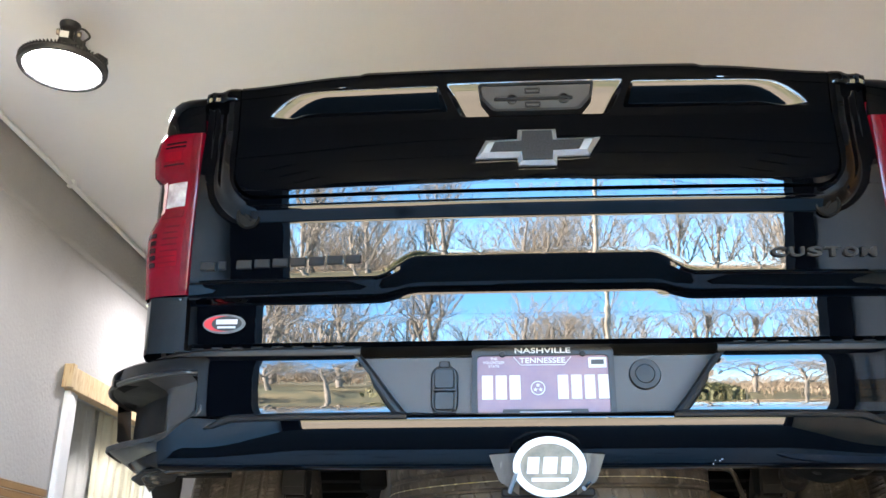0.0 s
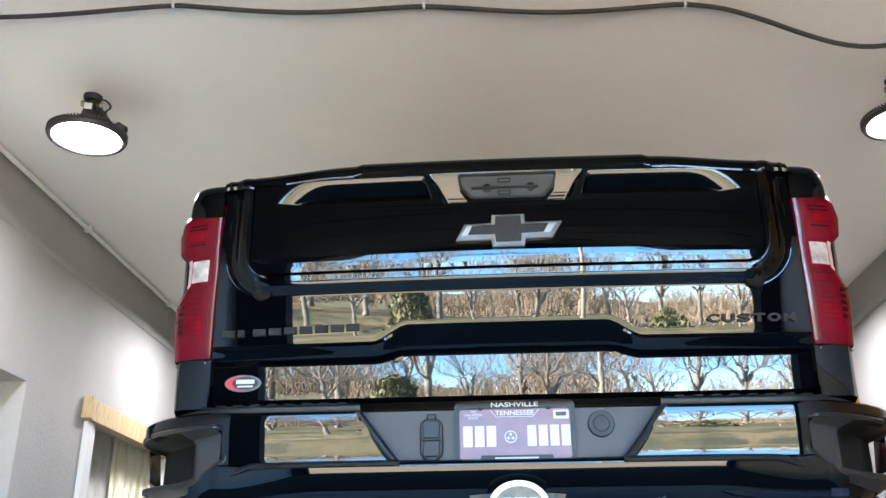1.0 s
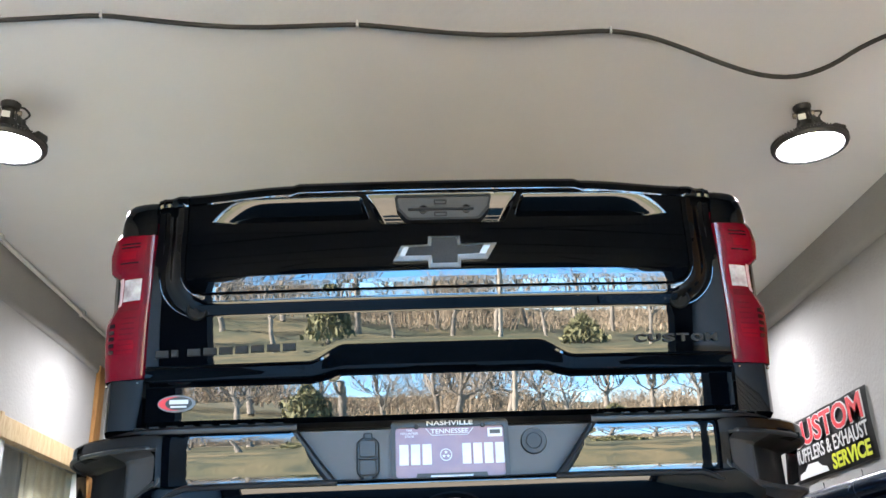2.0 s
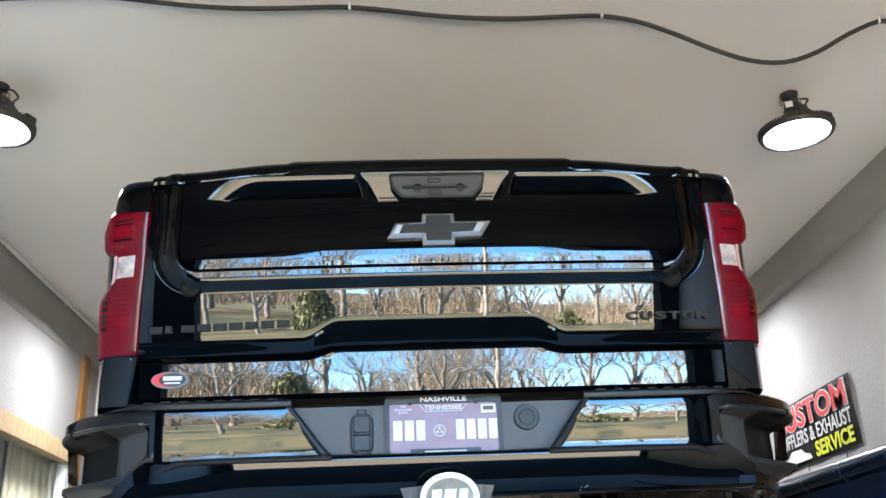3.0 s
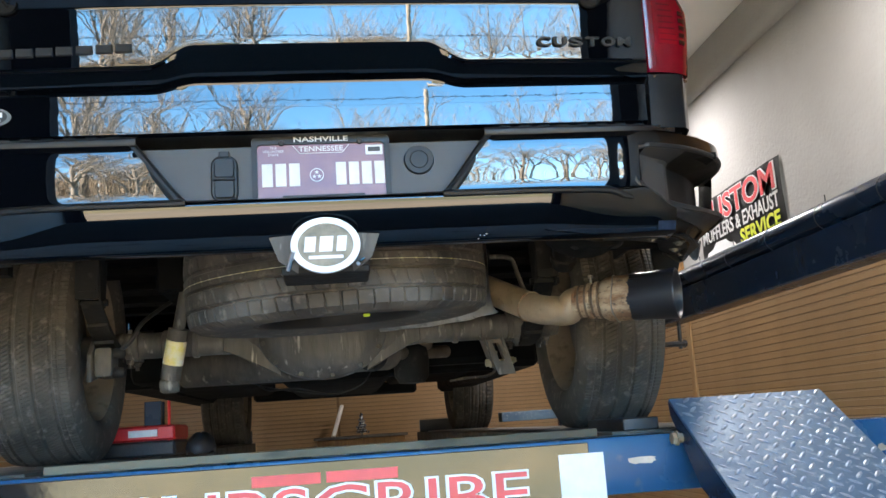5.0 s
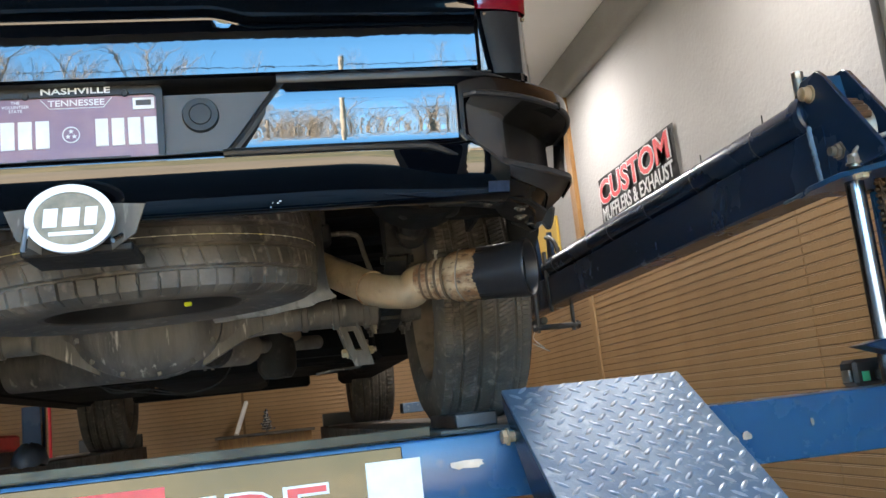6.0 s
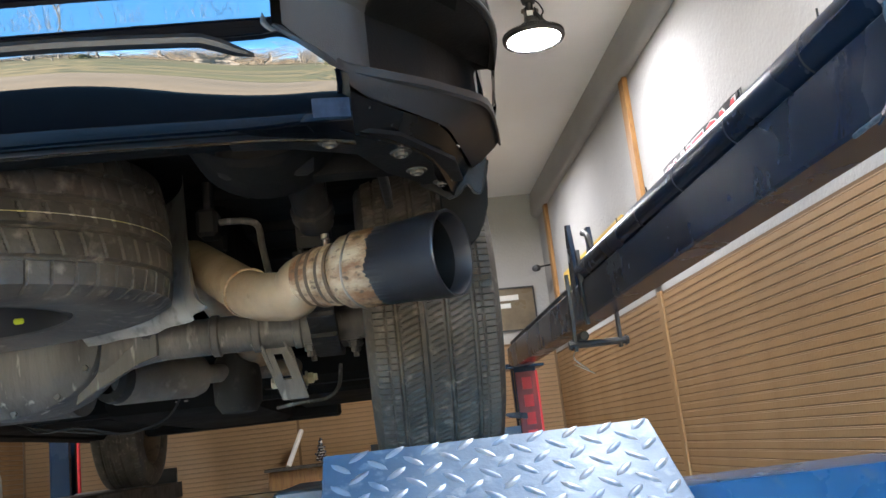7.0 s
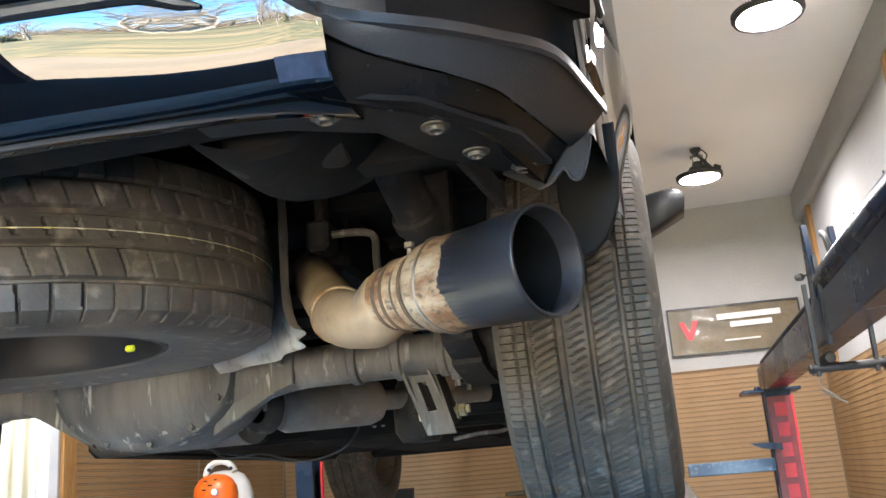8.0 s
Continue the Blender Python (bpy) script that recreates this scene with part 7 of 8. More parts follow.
part("sensor_guard", bm, M_DARK, truck, "dark plastic guard behind the bumper", smooth=40)

# canister and stay above the pipe
bm = bmesh.new()
lathe(bm, [(0.0, 0.0), (0.040, 0.002), (0.046, 0.012), (0.046, 0.13), (0.040, 0.14), (0.0, 0.142)], aim((0.64, 0.20, 1.835), (1, 0.1, 0)), 24)
part("canister", bm, M_UNDER, truck, "black canister behind the bumper", smooth=50)
part("stay", new_prism([(0.86, 0.20), (0.872, 0.20), (0.90, 0.62), (0.885, 0.62)], "z", 1.83, 1.87, 0.003), M_UNDER, truck, "black pressed steel stay")

# bent exhaust hanger rod with its rubber block
hang = part("hanger_rod", new_tube(glide([(0.52, 0.84, 1.895), (0.56, 0.842, 1.896), (0.595, 0.844, 1.892), (0.612, 0.844, 1.878), (0.620, 0.82, 1.83), (0.632, 0.79, 1.77), (0.645, 0.74, 1.72)], 6), 0.0075, 10), M_DUSTYIRON, truck, "bent grey hanger rod")
bm = bmesh.new()
box(bm, (0.485, 0.81, 1.862), (0.53, 0.875, 1.922), 0.008)
box(bm, (0.50, 0.825, 1.91), (0.518, 0.86, 1.985), 0.003)
part("rubber_block", bm, M_UNDER, hang)

# exhaust: pipe from the front, a bend, a welded collar and a wide black tip
TIPC, TDIR = Vector((0.982, 0.367, 1.681)), Vector((0.854, -0.52, -0.030)).normalized()
J = TIPC - TDIR * 0.30
ELBOW = TIPC - TDIR * 0.400 + Vector((0, 0, -0.022))
RISE = (Vector((0.455, 0.93, 1.838)) - ELBOW).normalized()
ex = [(0.42, 2.2, 1.72), (0.39, 1.6, 1.84), (0.39, 1.25, 1.895), (0.415, 1.05, 1.880), (0.455, 0.93, 1.838), tuple(ELBOW + RISE * 0.13), tuple(ELBOW + RISE * 0.062), tuple(ELBOW + RISE * 0.026 + TDIR * 0.012), tuple(ELBOW + RISE * 0.010 + TDIR * 0.034), tuple(ELBOW + TDIR * 0.075), J, tuple(J + TDIR * 0.09)]
exhaust = part("exhaust_pipe", new_tube(glide(ex, 8), 0.0445, 24), M_PIPE, truck, "heat-tanned exhaust pipe with a wide tip", smooth=60)
am = aim(tuple(J + TDIR * 0.05), tuple(TDIR))
part("bend_weld", new_tube([aim(tuple(ELBOW + RISE * 0.07), tuple(RISE)) @ Vector((0.0455 * math.cos(a), 0.0455 * math.sin(a), 0)) for a in [radians(10 * k) for k in range(37)]], 0.0030, 6, False), M_WELD, exhaust, "weld round the bend")
part("clamp", new_lathe([(0.045, -0.050), (0.0475, -0.048), (0.048, -0.040), (0.0465, -0.038), (0.0465, -0.032), (0.048, -0.030), (0.048, -0.014), (0.0535, -0.011), (0.0535, 0.003), (0.0475, 0.006), (0.0475, 0.012), (0.0550, 0.016), (0.0550, 0.026), (0.0485, 0.030), (0.052, 0.034), (0.053, 0.044)], am, 32), M_WELD, exhaust, "crimped rusty sleeve")
for z0, z1, r in ((-0.034, -0.028, 0.0490), (-0.012, -0.006, 0.0545), (0.006, 0.014, 0.0500), (0.026, 0.032, 0.0545)):
    part("clamp_band", new_lathe([(r - 0.004, z0 - 0.001), (r, z0), (r, z1), (r - 0.004, z1 + 0.001)], am, 32), M_BAND, exhaust, "dark rusty band")
part("collar", new_lathe([(0.047, 0.030), (0.056, 0.036), (0.064, 0.050), (0.0655, 0.062), (0.0665, 0.070), (0.0668, 0.145)], am, 40), M_WELD, exhaust, "rust-tinted welded collar")
bm = bmesh.new()
pts = [am @ Vector(((0.0668 + 0.0006 * math.sin(7 * a)) * math.cos(a), (0.0668 + 0.0006 * math.sin(7 * a)) * math.sin(a), 0.074 + 0.003 * math.sin(3 * a))) for a in [radians(5 * k) for k in range(73)]]
tube(bm, pts, 0.0022, 6, False)
part("weld_bead", bm, M_BARE, exhaust, "pale weld bead")
L = 0.25
bm = bmesh.new()
rows = []
for a in [radians(2.5 * k) for k in range(145)]:
    e = 0.122 + 0.009 * noise.noise((2 * math.cos(a), 2 * math.sin(a), 1.0)) + 0.006 * noise.noise((14 * math.cos(a), 14 * math.sin(a), 4.0))
    rows.append([am @ Vector((r * math.cos(a), r * math.sin(a), z)) for r, z in ((0.0668, e - 0.001), (0.0674, e), (0.0678, 0.16))])
grid(bm, rows)
part("tip_paint", bm, M_TIP, exhaust, "ragged edge of the black paint", smooth=50)
part("tip", new_lathe([(0.0676, 0.150), (0.0682, 0.158), (0.0725, L - 0.006), (0.0732, L - 0.002), (0.0718, L + 0.001), (0.0680, L), (0.0655, L - 0.01), (0.064, 0.09)], am, 48), M_TIP, exhaust, "matt black exhaust tip", smooth=50)
part("tip_inside", new_lathe([(0.0640, L - 0.03), (0.0635, 0.075), (0.0, 0.07)], am, 40), M_SOOT, exhaust)
bm = bmesh.new()
lathe(bm, [(0.004, 0.0), (0.004, 0.02), (0.0075, 0.021), (0.0075, 0.029), (0.004, 0.03)], am @ Matrix.Translation((0, 0.046, 0.0)) @ pose(0, 0, 0, -90, 0, 0), 10)
part("clamp_stud", bm, M_BARE, exhaust)
# gearbox, tank and cross members further on, deep shade put into their dark colour
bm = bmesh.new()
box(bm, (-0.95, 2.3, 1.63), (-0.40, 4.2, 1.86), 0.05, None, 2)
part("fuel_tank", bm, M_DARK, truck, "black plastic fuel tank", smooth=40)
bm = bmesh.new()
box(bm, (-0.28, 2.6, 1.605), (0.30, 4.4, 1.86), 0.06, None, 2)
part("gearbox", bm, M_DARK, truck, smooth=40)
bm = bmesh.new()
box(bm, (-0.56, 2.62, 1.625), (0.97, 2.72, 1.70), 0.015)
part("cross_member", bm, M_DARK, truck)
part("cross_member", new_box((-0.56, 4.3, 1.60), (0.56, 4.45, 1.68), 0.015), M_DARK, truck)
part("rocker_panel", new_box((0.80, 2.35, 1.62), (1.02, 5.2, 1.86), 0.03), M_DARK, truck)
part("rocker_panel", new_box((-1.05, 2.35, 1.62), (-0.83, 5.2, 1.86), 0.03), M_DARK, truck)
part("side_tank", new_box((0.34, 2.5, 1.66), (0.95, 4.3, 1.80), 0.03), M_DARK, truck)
for x in (0.02, 0.055):
    bm = bmesh.new()
    bolt(bm, (x, 2.615, 1.66), (0, -1, 0), 0.012, 0.010)
    part("cross_bolt", bm, M_BARE, truck)
bm = bmesh.new()
tube(bm, glide([(0.50, 1.86, 1.545), (0.58, 1.82, 1.552), (0.66, 1.80, 1.555), (0.70, 1.82, 1.59), (0.71, 1.86, 1.66)], 6), 0.006, 10)
part("brake_line", bm, M_DUSTYIRON, truck, "grey cable with a sleeve")
# hanging wires, the yoke behind the differential, ribs on the axle
for d in (0.0, 0.014):
    part("wire", new_tube(glide([(-0.60, 2.0, 1.66), (-0.384, 2.0, 1.602 + d), (-0.292, 2.0, 1.573 - d), (-0.163, 2.0, 1.546 + d), (-0.009, 2.0, 1.526), (0.12, 2.0, 1.56), (0.18, 2.0, 1.64)], 6), 0.0035, 6), M_CABLE, truck, "thin black wire")
bm = bmesh.new()
lathe(bm, [(0.040, 0.0), (0.062, 0.004), (0.066, 0.020), (0.066, 0.032), (0.050, 0.045), (0.036, 0.045)], aim((0.135, 1.335, 1.640), (0.45, 0.85, 0.0)), 24)
part("yoke", bm, M_UNDER, truck, "dark joint flange", smooth=40)
for s in (-1, 1):
    bm = bmesh.new()
    prism(bm, [(-0.03 + s * 0.19, 1.795), (-0.03 + s * 0.30, 1.752), (-0.03 + s * 0.345, 1.748), (-0.03 + s * 0.345, 1.660), (-0.03 + s * 0.30, 1.645), (-0.03 + s * 0.15, 1.565)], "y", 1.135, 1.150, 0.003)
    web = part("axle_web", bm, M_DIFF, axle, "cast web beside the cover")
    bm = bmesh.new()
    bolt(bm, (-0.03 + s * 0.318, 1.134, 1.715), (0, -1, 0), 0.012, 0.012)
    part("web_bolt", bm, M_BOLT, web)
    for x in (0.46, 0.56, 0.66):
        part("axle_collar", new_lathe([(0.046, -0.012), (0.052, -0.008), (0.052, 0.008), (0.046, 0.012)], aim((s * x + OFF, 1.19, 1.70), (1, 0, 0)), 20), M_DUSTYIRON, axle, "raised collar on the axle tube", smooth=40)
part("underfloor", new_box((-1.0 + OFF, 2.44, 1.84), (1.0 + OFF, 6.0, 1.875)), M_DARK, truck, "black floor of the cab")


# ---- things on the walls and about the lift ----
def on_east(y, z, out=0.0):
    """A pose on the east wall: x along the wall to the south, y up, z into the room."""
    return Matrix(((0, 0, -1, XR - out), (-1, 0, 0, y), (0, 1, 0, z), (0, 0, 0, 1)))


sign = thing("banner_sign", (XR, 2.93, 2.26), "black vinyl banner with red, white and lime words", "sign")
rows = []
for i in range(25):
    y = 3.49 - 1.12 * i / 24
    rows.append([(XR - 0.012 - 0.004 * math.sin(i * 0.7 + k) , y, 2.265 + (0.387 + 0.012 * i / 24) * k / 6) for k in range(7)])
bm = bmesh.new()
grid(bm, rows, flip=True)
bmesh.ops.solidify(bm, geom=bm.faces[:], thickness=0.003)
part("sheet", bm, M_SIGNBLACK, sign)
big_letters("CUSTOM", 0.20, on_east(2.945, 2.555, 0.020) @ pose(0, 0, 0, 0, 0, 1.0), M_WHITE, sign, 0.0006, 0.010, "white outline of a letter", 1.06)
big_letters("CUSTOM", 0.20, on_east(2.945, 2.555, 0.022) @ pose(0, 0, 0, 0, 0, 1.0), M_RED, sign, 0.0006, 0.004, "red letter", 1.03)
big_letters("MUFFLERS & EXHAUST", 0.12, on_east(2.935, 2.425, 0.021) @ pose(0, 0, 0, 0, 0, 1.0), M_WHITE, sign, 0.0006, 0.002, "white letter", 1.04)
big_letters("SERVICE", 0.12, on_east(2.67, 2.325, 0.021) @ pose(0, 0, 0, 0, 0, 1.0), M_LIME, sign, 0.0006, 0.004, "lime letter", 0.50)
bm = bmesh.new()
prism(bm, [(0.22, -0.03), (0.20, 0.0), (0.13, 0.015), (0.08, 0.045), (-0.06, 0.05), (-0.12, 0.015), (-0.20, 0.005), (-0.22, -0.03)], "z", 0.0, 0.0012)
bmesh.ops.transform(bm, matrix=on_east(3.2, 2.315, 0.021), verts=bm.verts)
part("car_shape", bm, M_VINYL, sign, "pale car shape")

single("yellow_panel", new_box((XR - 0.02, 4.40, 2.20), (XR, 6.40, 2.64), 0.003), M_YELLOWBOARD, "plain yellow panel fixed to the white wall", "panel")

ctrl = thing("control_box", (XR, 0.24, 1.9), "dark blue control box with a small label on the wall", "control box")
part("case", new_box((XR - 0.16, -0.05, 1.90), (XR, 0.525, 2.172), 0.008), M_NAVY, ctrl)
part("label_bar", new_box((XR - 0.1635, 0.26, 2.135), (XR - 0.1605, 0.47, 2.153)), M_WHITE, ctrl)
part("label_mark", new_box((XR - 0.1635, 0.48, 2.135), (XR - 0.1605, 0.505, 2.153)), M_RED, ctrl)
bm = bmesh.new()
rod(bm, (XR - 0.022, 0.76, 2.06), (XR - 0.022, 0.76, 3.36), 0.014, 12)
single("conduit_pipe", bm, M_BLACKMETAL, "dark upright conduit on the wall", "conduit", kind="structure")

single("wall_board", new_box((XR - 0.018, -1.2, 2.06), (XR, 0.69, 3.34), 0.003), M_TRIM, "tan wooden board on the wall behind the control box", "board")

# wide banner on the far wall, its name as plain bars
ban = thing("far_banner", (1.75, YF, 2.3), "bronze printed banner with pale bars on the far wall", "banner")
rows = []
for i in range(25):
    x = 1.215 + 1.075 * i / 24
    rows.append([(x, YF - 0.014 - 0.006 * math.sin(i * 0.8 + 2 * k), 2.315 + 0.40 * k / 6 - 0.018 * i / 24 + (0.010 * math.sin(i / 24 * math.pi) if k == 0 else 0)) for k in range(7)])
bm = bmesh.new()
grid(bm, rows)
bmesh.ops.solidify(bm, geom=bm.faces[:], thickness=0.003)
part("sheet", bm, M_BANNER, ban, smooth=60)
bm = bmesh.new()
ring(bm, [(1.208, 2.31), (2.295, 2.292), (2.295, 2.705), (1.208, 2.722)], [(1.222, 2.322), (2.282, 2.306), (2.282, 2.69), (1.222, 2.708)], "y", YF - 0.026, YF - 0.008)
part("edge", bm, M_SIGNBLACK, ban)
for x0, x1, z0, z1 in ((1.62, 2.14, 2.585, 2.635), (1.72, 2.06, 2.515, 2.56), (1.66, 1.95, 2.40, 2.415)):
    part("name_bar", new_box((x0, YF - 0.026, z0), (x1, YF - 0.0225, z1), 0.001), M_CREAM, ban, "pale bar in place of the name")
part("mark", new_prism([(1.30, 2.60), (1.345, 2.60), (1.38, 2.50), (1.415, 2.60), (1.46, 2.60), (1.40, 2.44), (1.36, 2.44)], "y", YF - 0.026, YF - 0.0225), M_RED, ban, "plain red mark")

camx = thing("wall_camera", (2.33, 6.9, 2.80), "small black camera on a bracket near the corner", "camera")
part("camera_body", new_lathe([(0.0, -0.05), (0.028, -0.045), (0.032, 0.03), (0.0, 0.035)], aim((2.27, 6.85, 2.79), (0.4, 0.9, 0.2)), 16), M_BLACKMETAL, camx)
bm = bmesh.new()
rod(bm, (2.28, 6.87, 2.80), (XR, 6.9, 2.82), 0.008, 8)
part("bracket", bm, M_BLACKMETAL, camx)

# backpack blower hanging by the west side
BL = Vector((-2.05, 5.40, 1.535))
blower = thing("backpack_blower", BL - Vector((0, 0, 0.25)), "orange and white backpack blower on a stand", "leaf blower")
bm = bmesh.new()
lathe(bm, [(0.0, 0.085), (0.07, 0.078), (0.120, 0.050), (0.155, 0.0), (0.165, -0.06), (0.15, -0.18), (0.08, -0.26), (0.0, -0.26)], Matrix.Translation(BL - Vector((0.01, 0.07, 0.0))) @ Matrix.Diagonal((1.0, 0.7, 1, 1)), 32)
part("cover", bm, M_ORANGE, blower, "orange engine cover", smooth=60)
bm = bmesh.new()
lathe(bm, [(0.0, 0.110), (0.08, 0.104), (0.145, 0.075), (0.190, 0.015), (0.215, -0.06), (0.222, -0.20), (0.17, -0.29), (0.0, -0.29)], Matrix.Translation(BL + Vector((0, 0.05, 0.0))) @ Matrix.Diagonal((1.0, 0.6, 1, 1)), 32)
part("shroud", bm, M_CREAM, blower, "off-white shroud", smooth=60)
bm = bmesh.new()
tube(bm, glide([BL + Vector(v) for v in ((-0.125, 0.0, 0.075), (-0.105, 0.0, 0.128), (-0.05, 0.0, 0.165), (0.02, 0.0, 0.168), (0.075, 0.0, 0.140), (0.105, 0.0, 0.095))], 5), 0.022, 10)
part("carry_handle", bm, M_CREAM, blower, smooth=60)
for x in (-0.085, 0.085):
    part("handle_screw", new_lathe([(0.014, 0.0), (0.014, 0.006), (0.0, 0.008)], aim(BL + Vector((x, -0.022, 0.118)), (0, -1, 0)), 12), M_BLACKMETAL, blower)
part("fuel_cap", new_lathe([(0.022, 0), (0.022, 0.02), (0.0, 0.022)], aim(BL + Vector((0.04, -0.180, -0.04)), (0.2, -1, 0.1)), 14), M_CREAM, blower)
for k, (x, z) in enumerate(((-0.03, 0.06), (0.0, 0.03), (-0.04, 0.0), (0.02, 0.07))):
    part("vent_slot", new_box((x - 0.014, -0.004, z - 0.005), (x + 0.014, 0.0, z + 0.005), 0.001, Matrix.Translation(BL + Vector((0, -0.178 + 0.25 * abs(z), -0.02))) @ pose(0, 0, 0, 20, 0, 20 * k)), M_BLACKMETAL, blower)
part("stand", new_box(BL + Vector((-0.2, -0.12, -1.535)), BL + Vector((0.2, 0.2, -0.255)), 0.01), M_GREYPLASTIC, blower, "grey cabinet that it stands on")

# cabinet beyond the lift with a tinsel tree and a leaning stick
cab2 = thing("low_cabinet", (0.2, 6.9, 0.0), "low brown cabinet at the head of the bay", "cabinet")
part("carcass", new_box((-0.2, 6.66, 0.0), (0.62, 7.18, 1.291), 0.006), M_TRIM, cab2)
part("top", new_box((-0.23, 6.63, 1.291), (0.65, 7.2, 1.316), 0.004), M_DECK, cab2)
tree_ = thing("tinsel_tree", (0.226, 6.90, 1.316), "small silver and blue tinsel tree on the cabinet", "ornament")
bm = bmesh.new()
rg = random.Random(3)
for k in range(9):
    z0 = 1.336 + 0.021 * k
    r = 0.068 * (1 - k / 10)
    lathe(bm, [(r, 0), (r * 0.55, 0.026)], Matrix.Translation((0.226, 6.90, z0)) @ pose(0, 0, 0, 0, 0, 17 * k), 7, True)
part("cone", bm, M_CHROME, tree_, "silver foil cone", smooth=0)
for k in range(14):
    a, t = 2.4 * k, k / 14
    r = 0.066 * (1 - t * 0.9)
    part("bauble", new_lathe([(0.0, -0.008), (0.007, -0.004), (0.007, 0.004), (0.0, 0.008)], Matrix.Translation((0.226 + r * math.cos(a), 6.90 + r * math.sin(a), 1.345 + 0.18 * t)), 8), M_BLUE, tree_, "blue bauble")
part("trunk", new_lathe([(0.02, 0.0), (0.012, 0.006), (0.007, 0.02)], Matrix.Translation((0.226, 6.90, 1.316)), 10, True), M_BARE, tree_)
bm = bmesh.new()
rod(bm, (-0.050, 6.80, 1.316), (0.045, 7.17, 1.61), 0.021, 10)
single("leaning_stick", bm, M_CREAM, "pale stick leaning on the cabinet", "stick")

# tool case and bag on the runway
case = thing("tool_case", (-0.80, 1.75, DECK), "red and black tool case lying on the runway", "tool case")
part("lower_half", new_box((-0.93, 1.62, DECK), (-0.625, 1.95, DECK + 0.058), 0.008), M_BADGE, case)
part("lid", new_box((-0.93, 1.62, DECK + 0.060), (-0.625, 1.95, DECK + 0.118), 0.008), M_REDPLASTIC, case, "red lid")
part("label_bar", new_box((-0.80, 1.6165, DECK + 0.076), (-0.69, 1.6195, DECK + 0.102)), M_WHITE, case)
bm = bmesh.new()
rows = []
for i in range(15):
    a = 2 * math.pi * i / 15
    rows.append([(-0.545 + (0.055 * math.cos(a)) * f, 1.76 + 0.10 * math.sin(a) * f, DECK + 0.8 * z + 0.02 * noise.noise((a * 2, z * 20, 1))) for f, z in ((1.0, 0.0), (1.1, 0.03), (0.9, 0.065), (0.5, 0.095), (0.1, 0.10))])
grid(bm, rows, close_u=True)
single("work_glove", bm, M_BADGE, "crumpled grey work glove on the runway", "glove", smooth=70)

# wording on the rear cross beam
sub = thing("beam_lettering", (0.0, -0.079, 1.15), "red word with white outline on the cross beam", "lettering")
BM = Matrix.Translation((-0.013, -0.0790, 1.200)) @ pose(0, 0, 0, 90, 0, 0)
big_letters("SUBSCRIBE", 0.125, BM, M_WHITE, sub, 0.0003, 0.0045, "white outline of a letter", 0.870)
big_letters("SUBSCRIBE", 0.125, Matrix.Translation((0, -0.0007, 0)) @ BM, M_RED, sub, 0.0003, 0.0, "red letter", 0.860)
for x0, x1 in ((-0.175, -0.03), (-0.018, 0.135)):
    part("name_bar", new_box((x0, -0.0792, 1.255), (x1, -0.0782, 1.278)), M_RED, sub, "faded red bar")
single("white_sticker", new_box((0.490, -0.0796, 1.176), (0.592, -0.0782, 1.277), 0.0003), M_WHITE, "blank white square sticker on the cross beam", "sticker")


# ---- outside the gate ----
M_GRASS = surface("dry winter grass", (0.128, 0.093, 0.036), (0.046, 0.049, 0.015), 0.16, 0.9, bump=0.05, bump_scale=5, fine=(0.030, 0.033, 0.011), fine_scale=0.8, fine_mix=(0.46, 0.62), mix=(0.36, 0.62))
M_GRAVEL = surface("pale gravel", (0.12, 0.093, 0.058), (0.085, 0.067, 0.041), 0.5, 0.9, bump=0.01, bump_scale=20)
M_BARK = surface("grey bark", (0.24, 0.195, 0.142), (0.33, 0.275, 0.205), 3, 0.9)
M_PINE = surface("evergreen needles", (0.150, 0.140, 0.055), (0.23, 0.205, 0.090), 1.5, 0.8)
M_POLE = surface("bleached pole", (0.46, 0.38, 0.28), (0.36, 0.29, 0.20), 2, 0.9)
M_BRUSH = surface("brown brushwood", (0.25, 0.185, 0.115), (0.36, 0.275, 0.175), 1.0, 0.9)


def land(x, y):
    """Height of the meadow: level at the gate, a bank further out that climbs to the west, a low ridge behind the woods."""
    return -0.06 + 1.9 * ease(-24, -48, y) * ease(3, -14, x) + 1.3 * ease(-15, -30, y) + 0.6 * ease(-30, -60, y) + 5.0 * ease(-66, -150, y) * (0.45 + 0.55 * ease(12, -12, x)) + 0.18 * noise.noise((x * 0.12, y * 0.1, 0)) * ease(-8, -16, y)


rows = []
for j in range(46):
    y = -3.9 - 0.9 * (1.14 ** j - 1)
    k2 = 1 + 0.012 * j * j
    rows.append([(x * k2, y, land(x * k2, y)) for x in [-30 + 1.5 * k for k in range(41)]])
bm = bmesh.new()
grid(bm, rows)
vs = [bm.verts.new(p) for p in ((-900, 300, -0.35), (900, 300, -0.35), (900, -900, -0.35), (-900, -900, -0.35))]
bm.faces.new(vs[::-1])
single("ground", bm, M_GRASS, "dry tan winter meadow rising to a bank", "ground", kind="structure", smooth=60)
bm = bmesh.new()
box(bm, (-12, -9.5, -0.30), (12, YB - 0.2, -0.012), 0.0)
single("yard", bm, M_GRAVEL, "pale gravel yard before the gate", "yard", kind="structure")


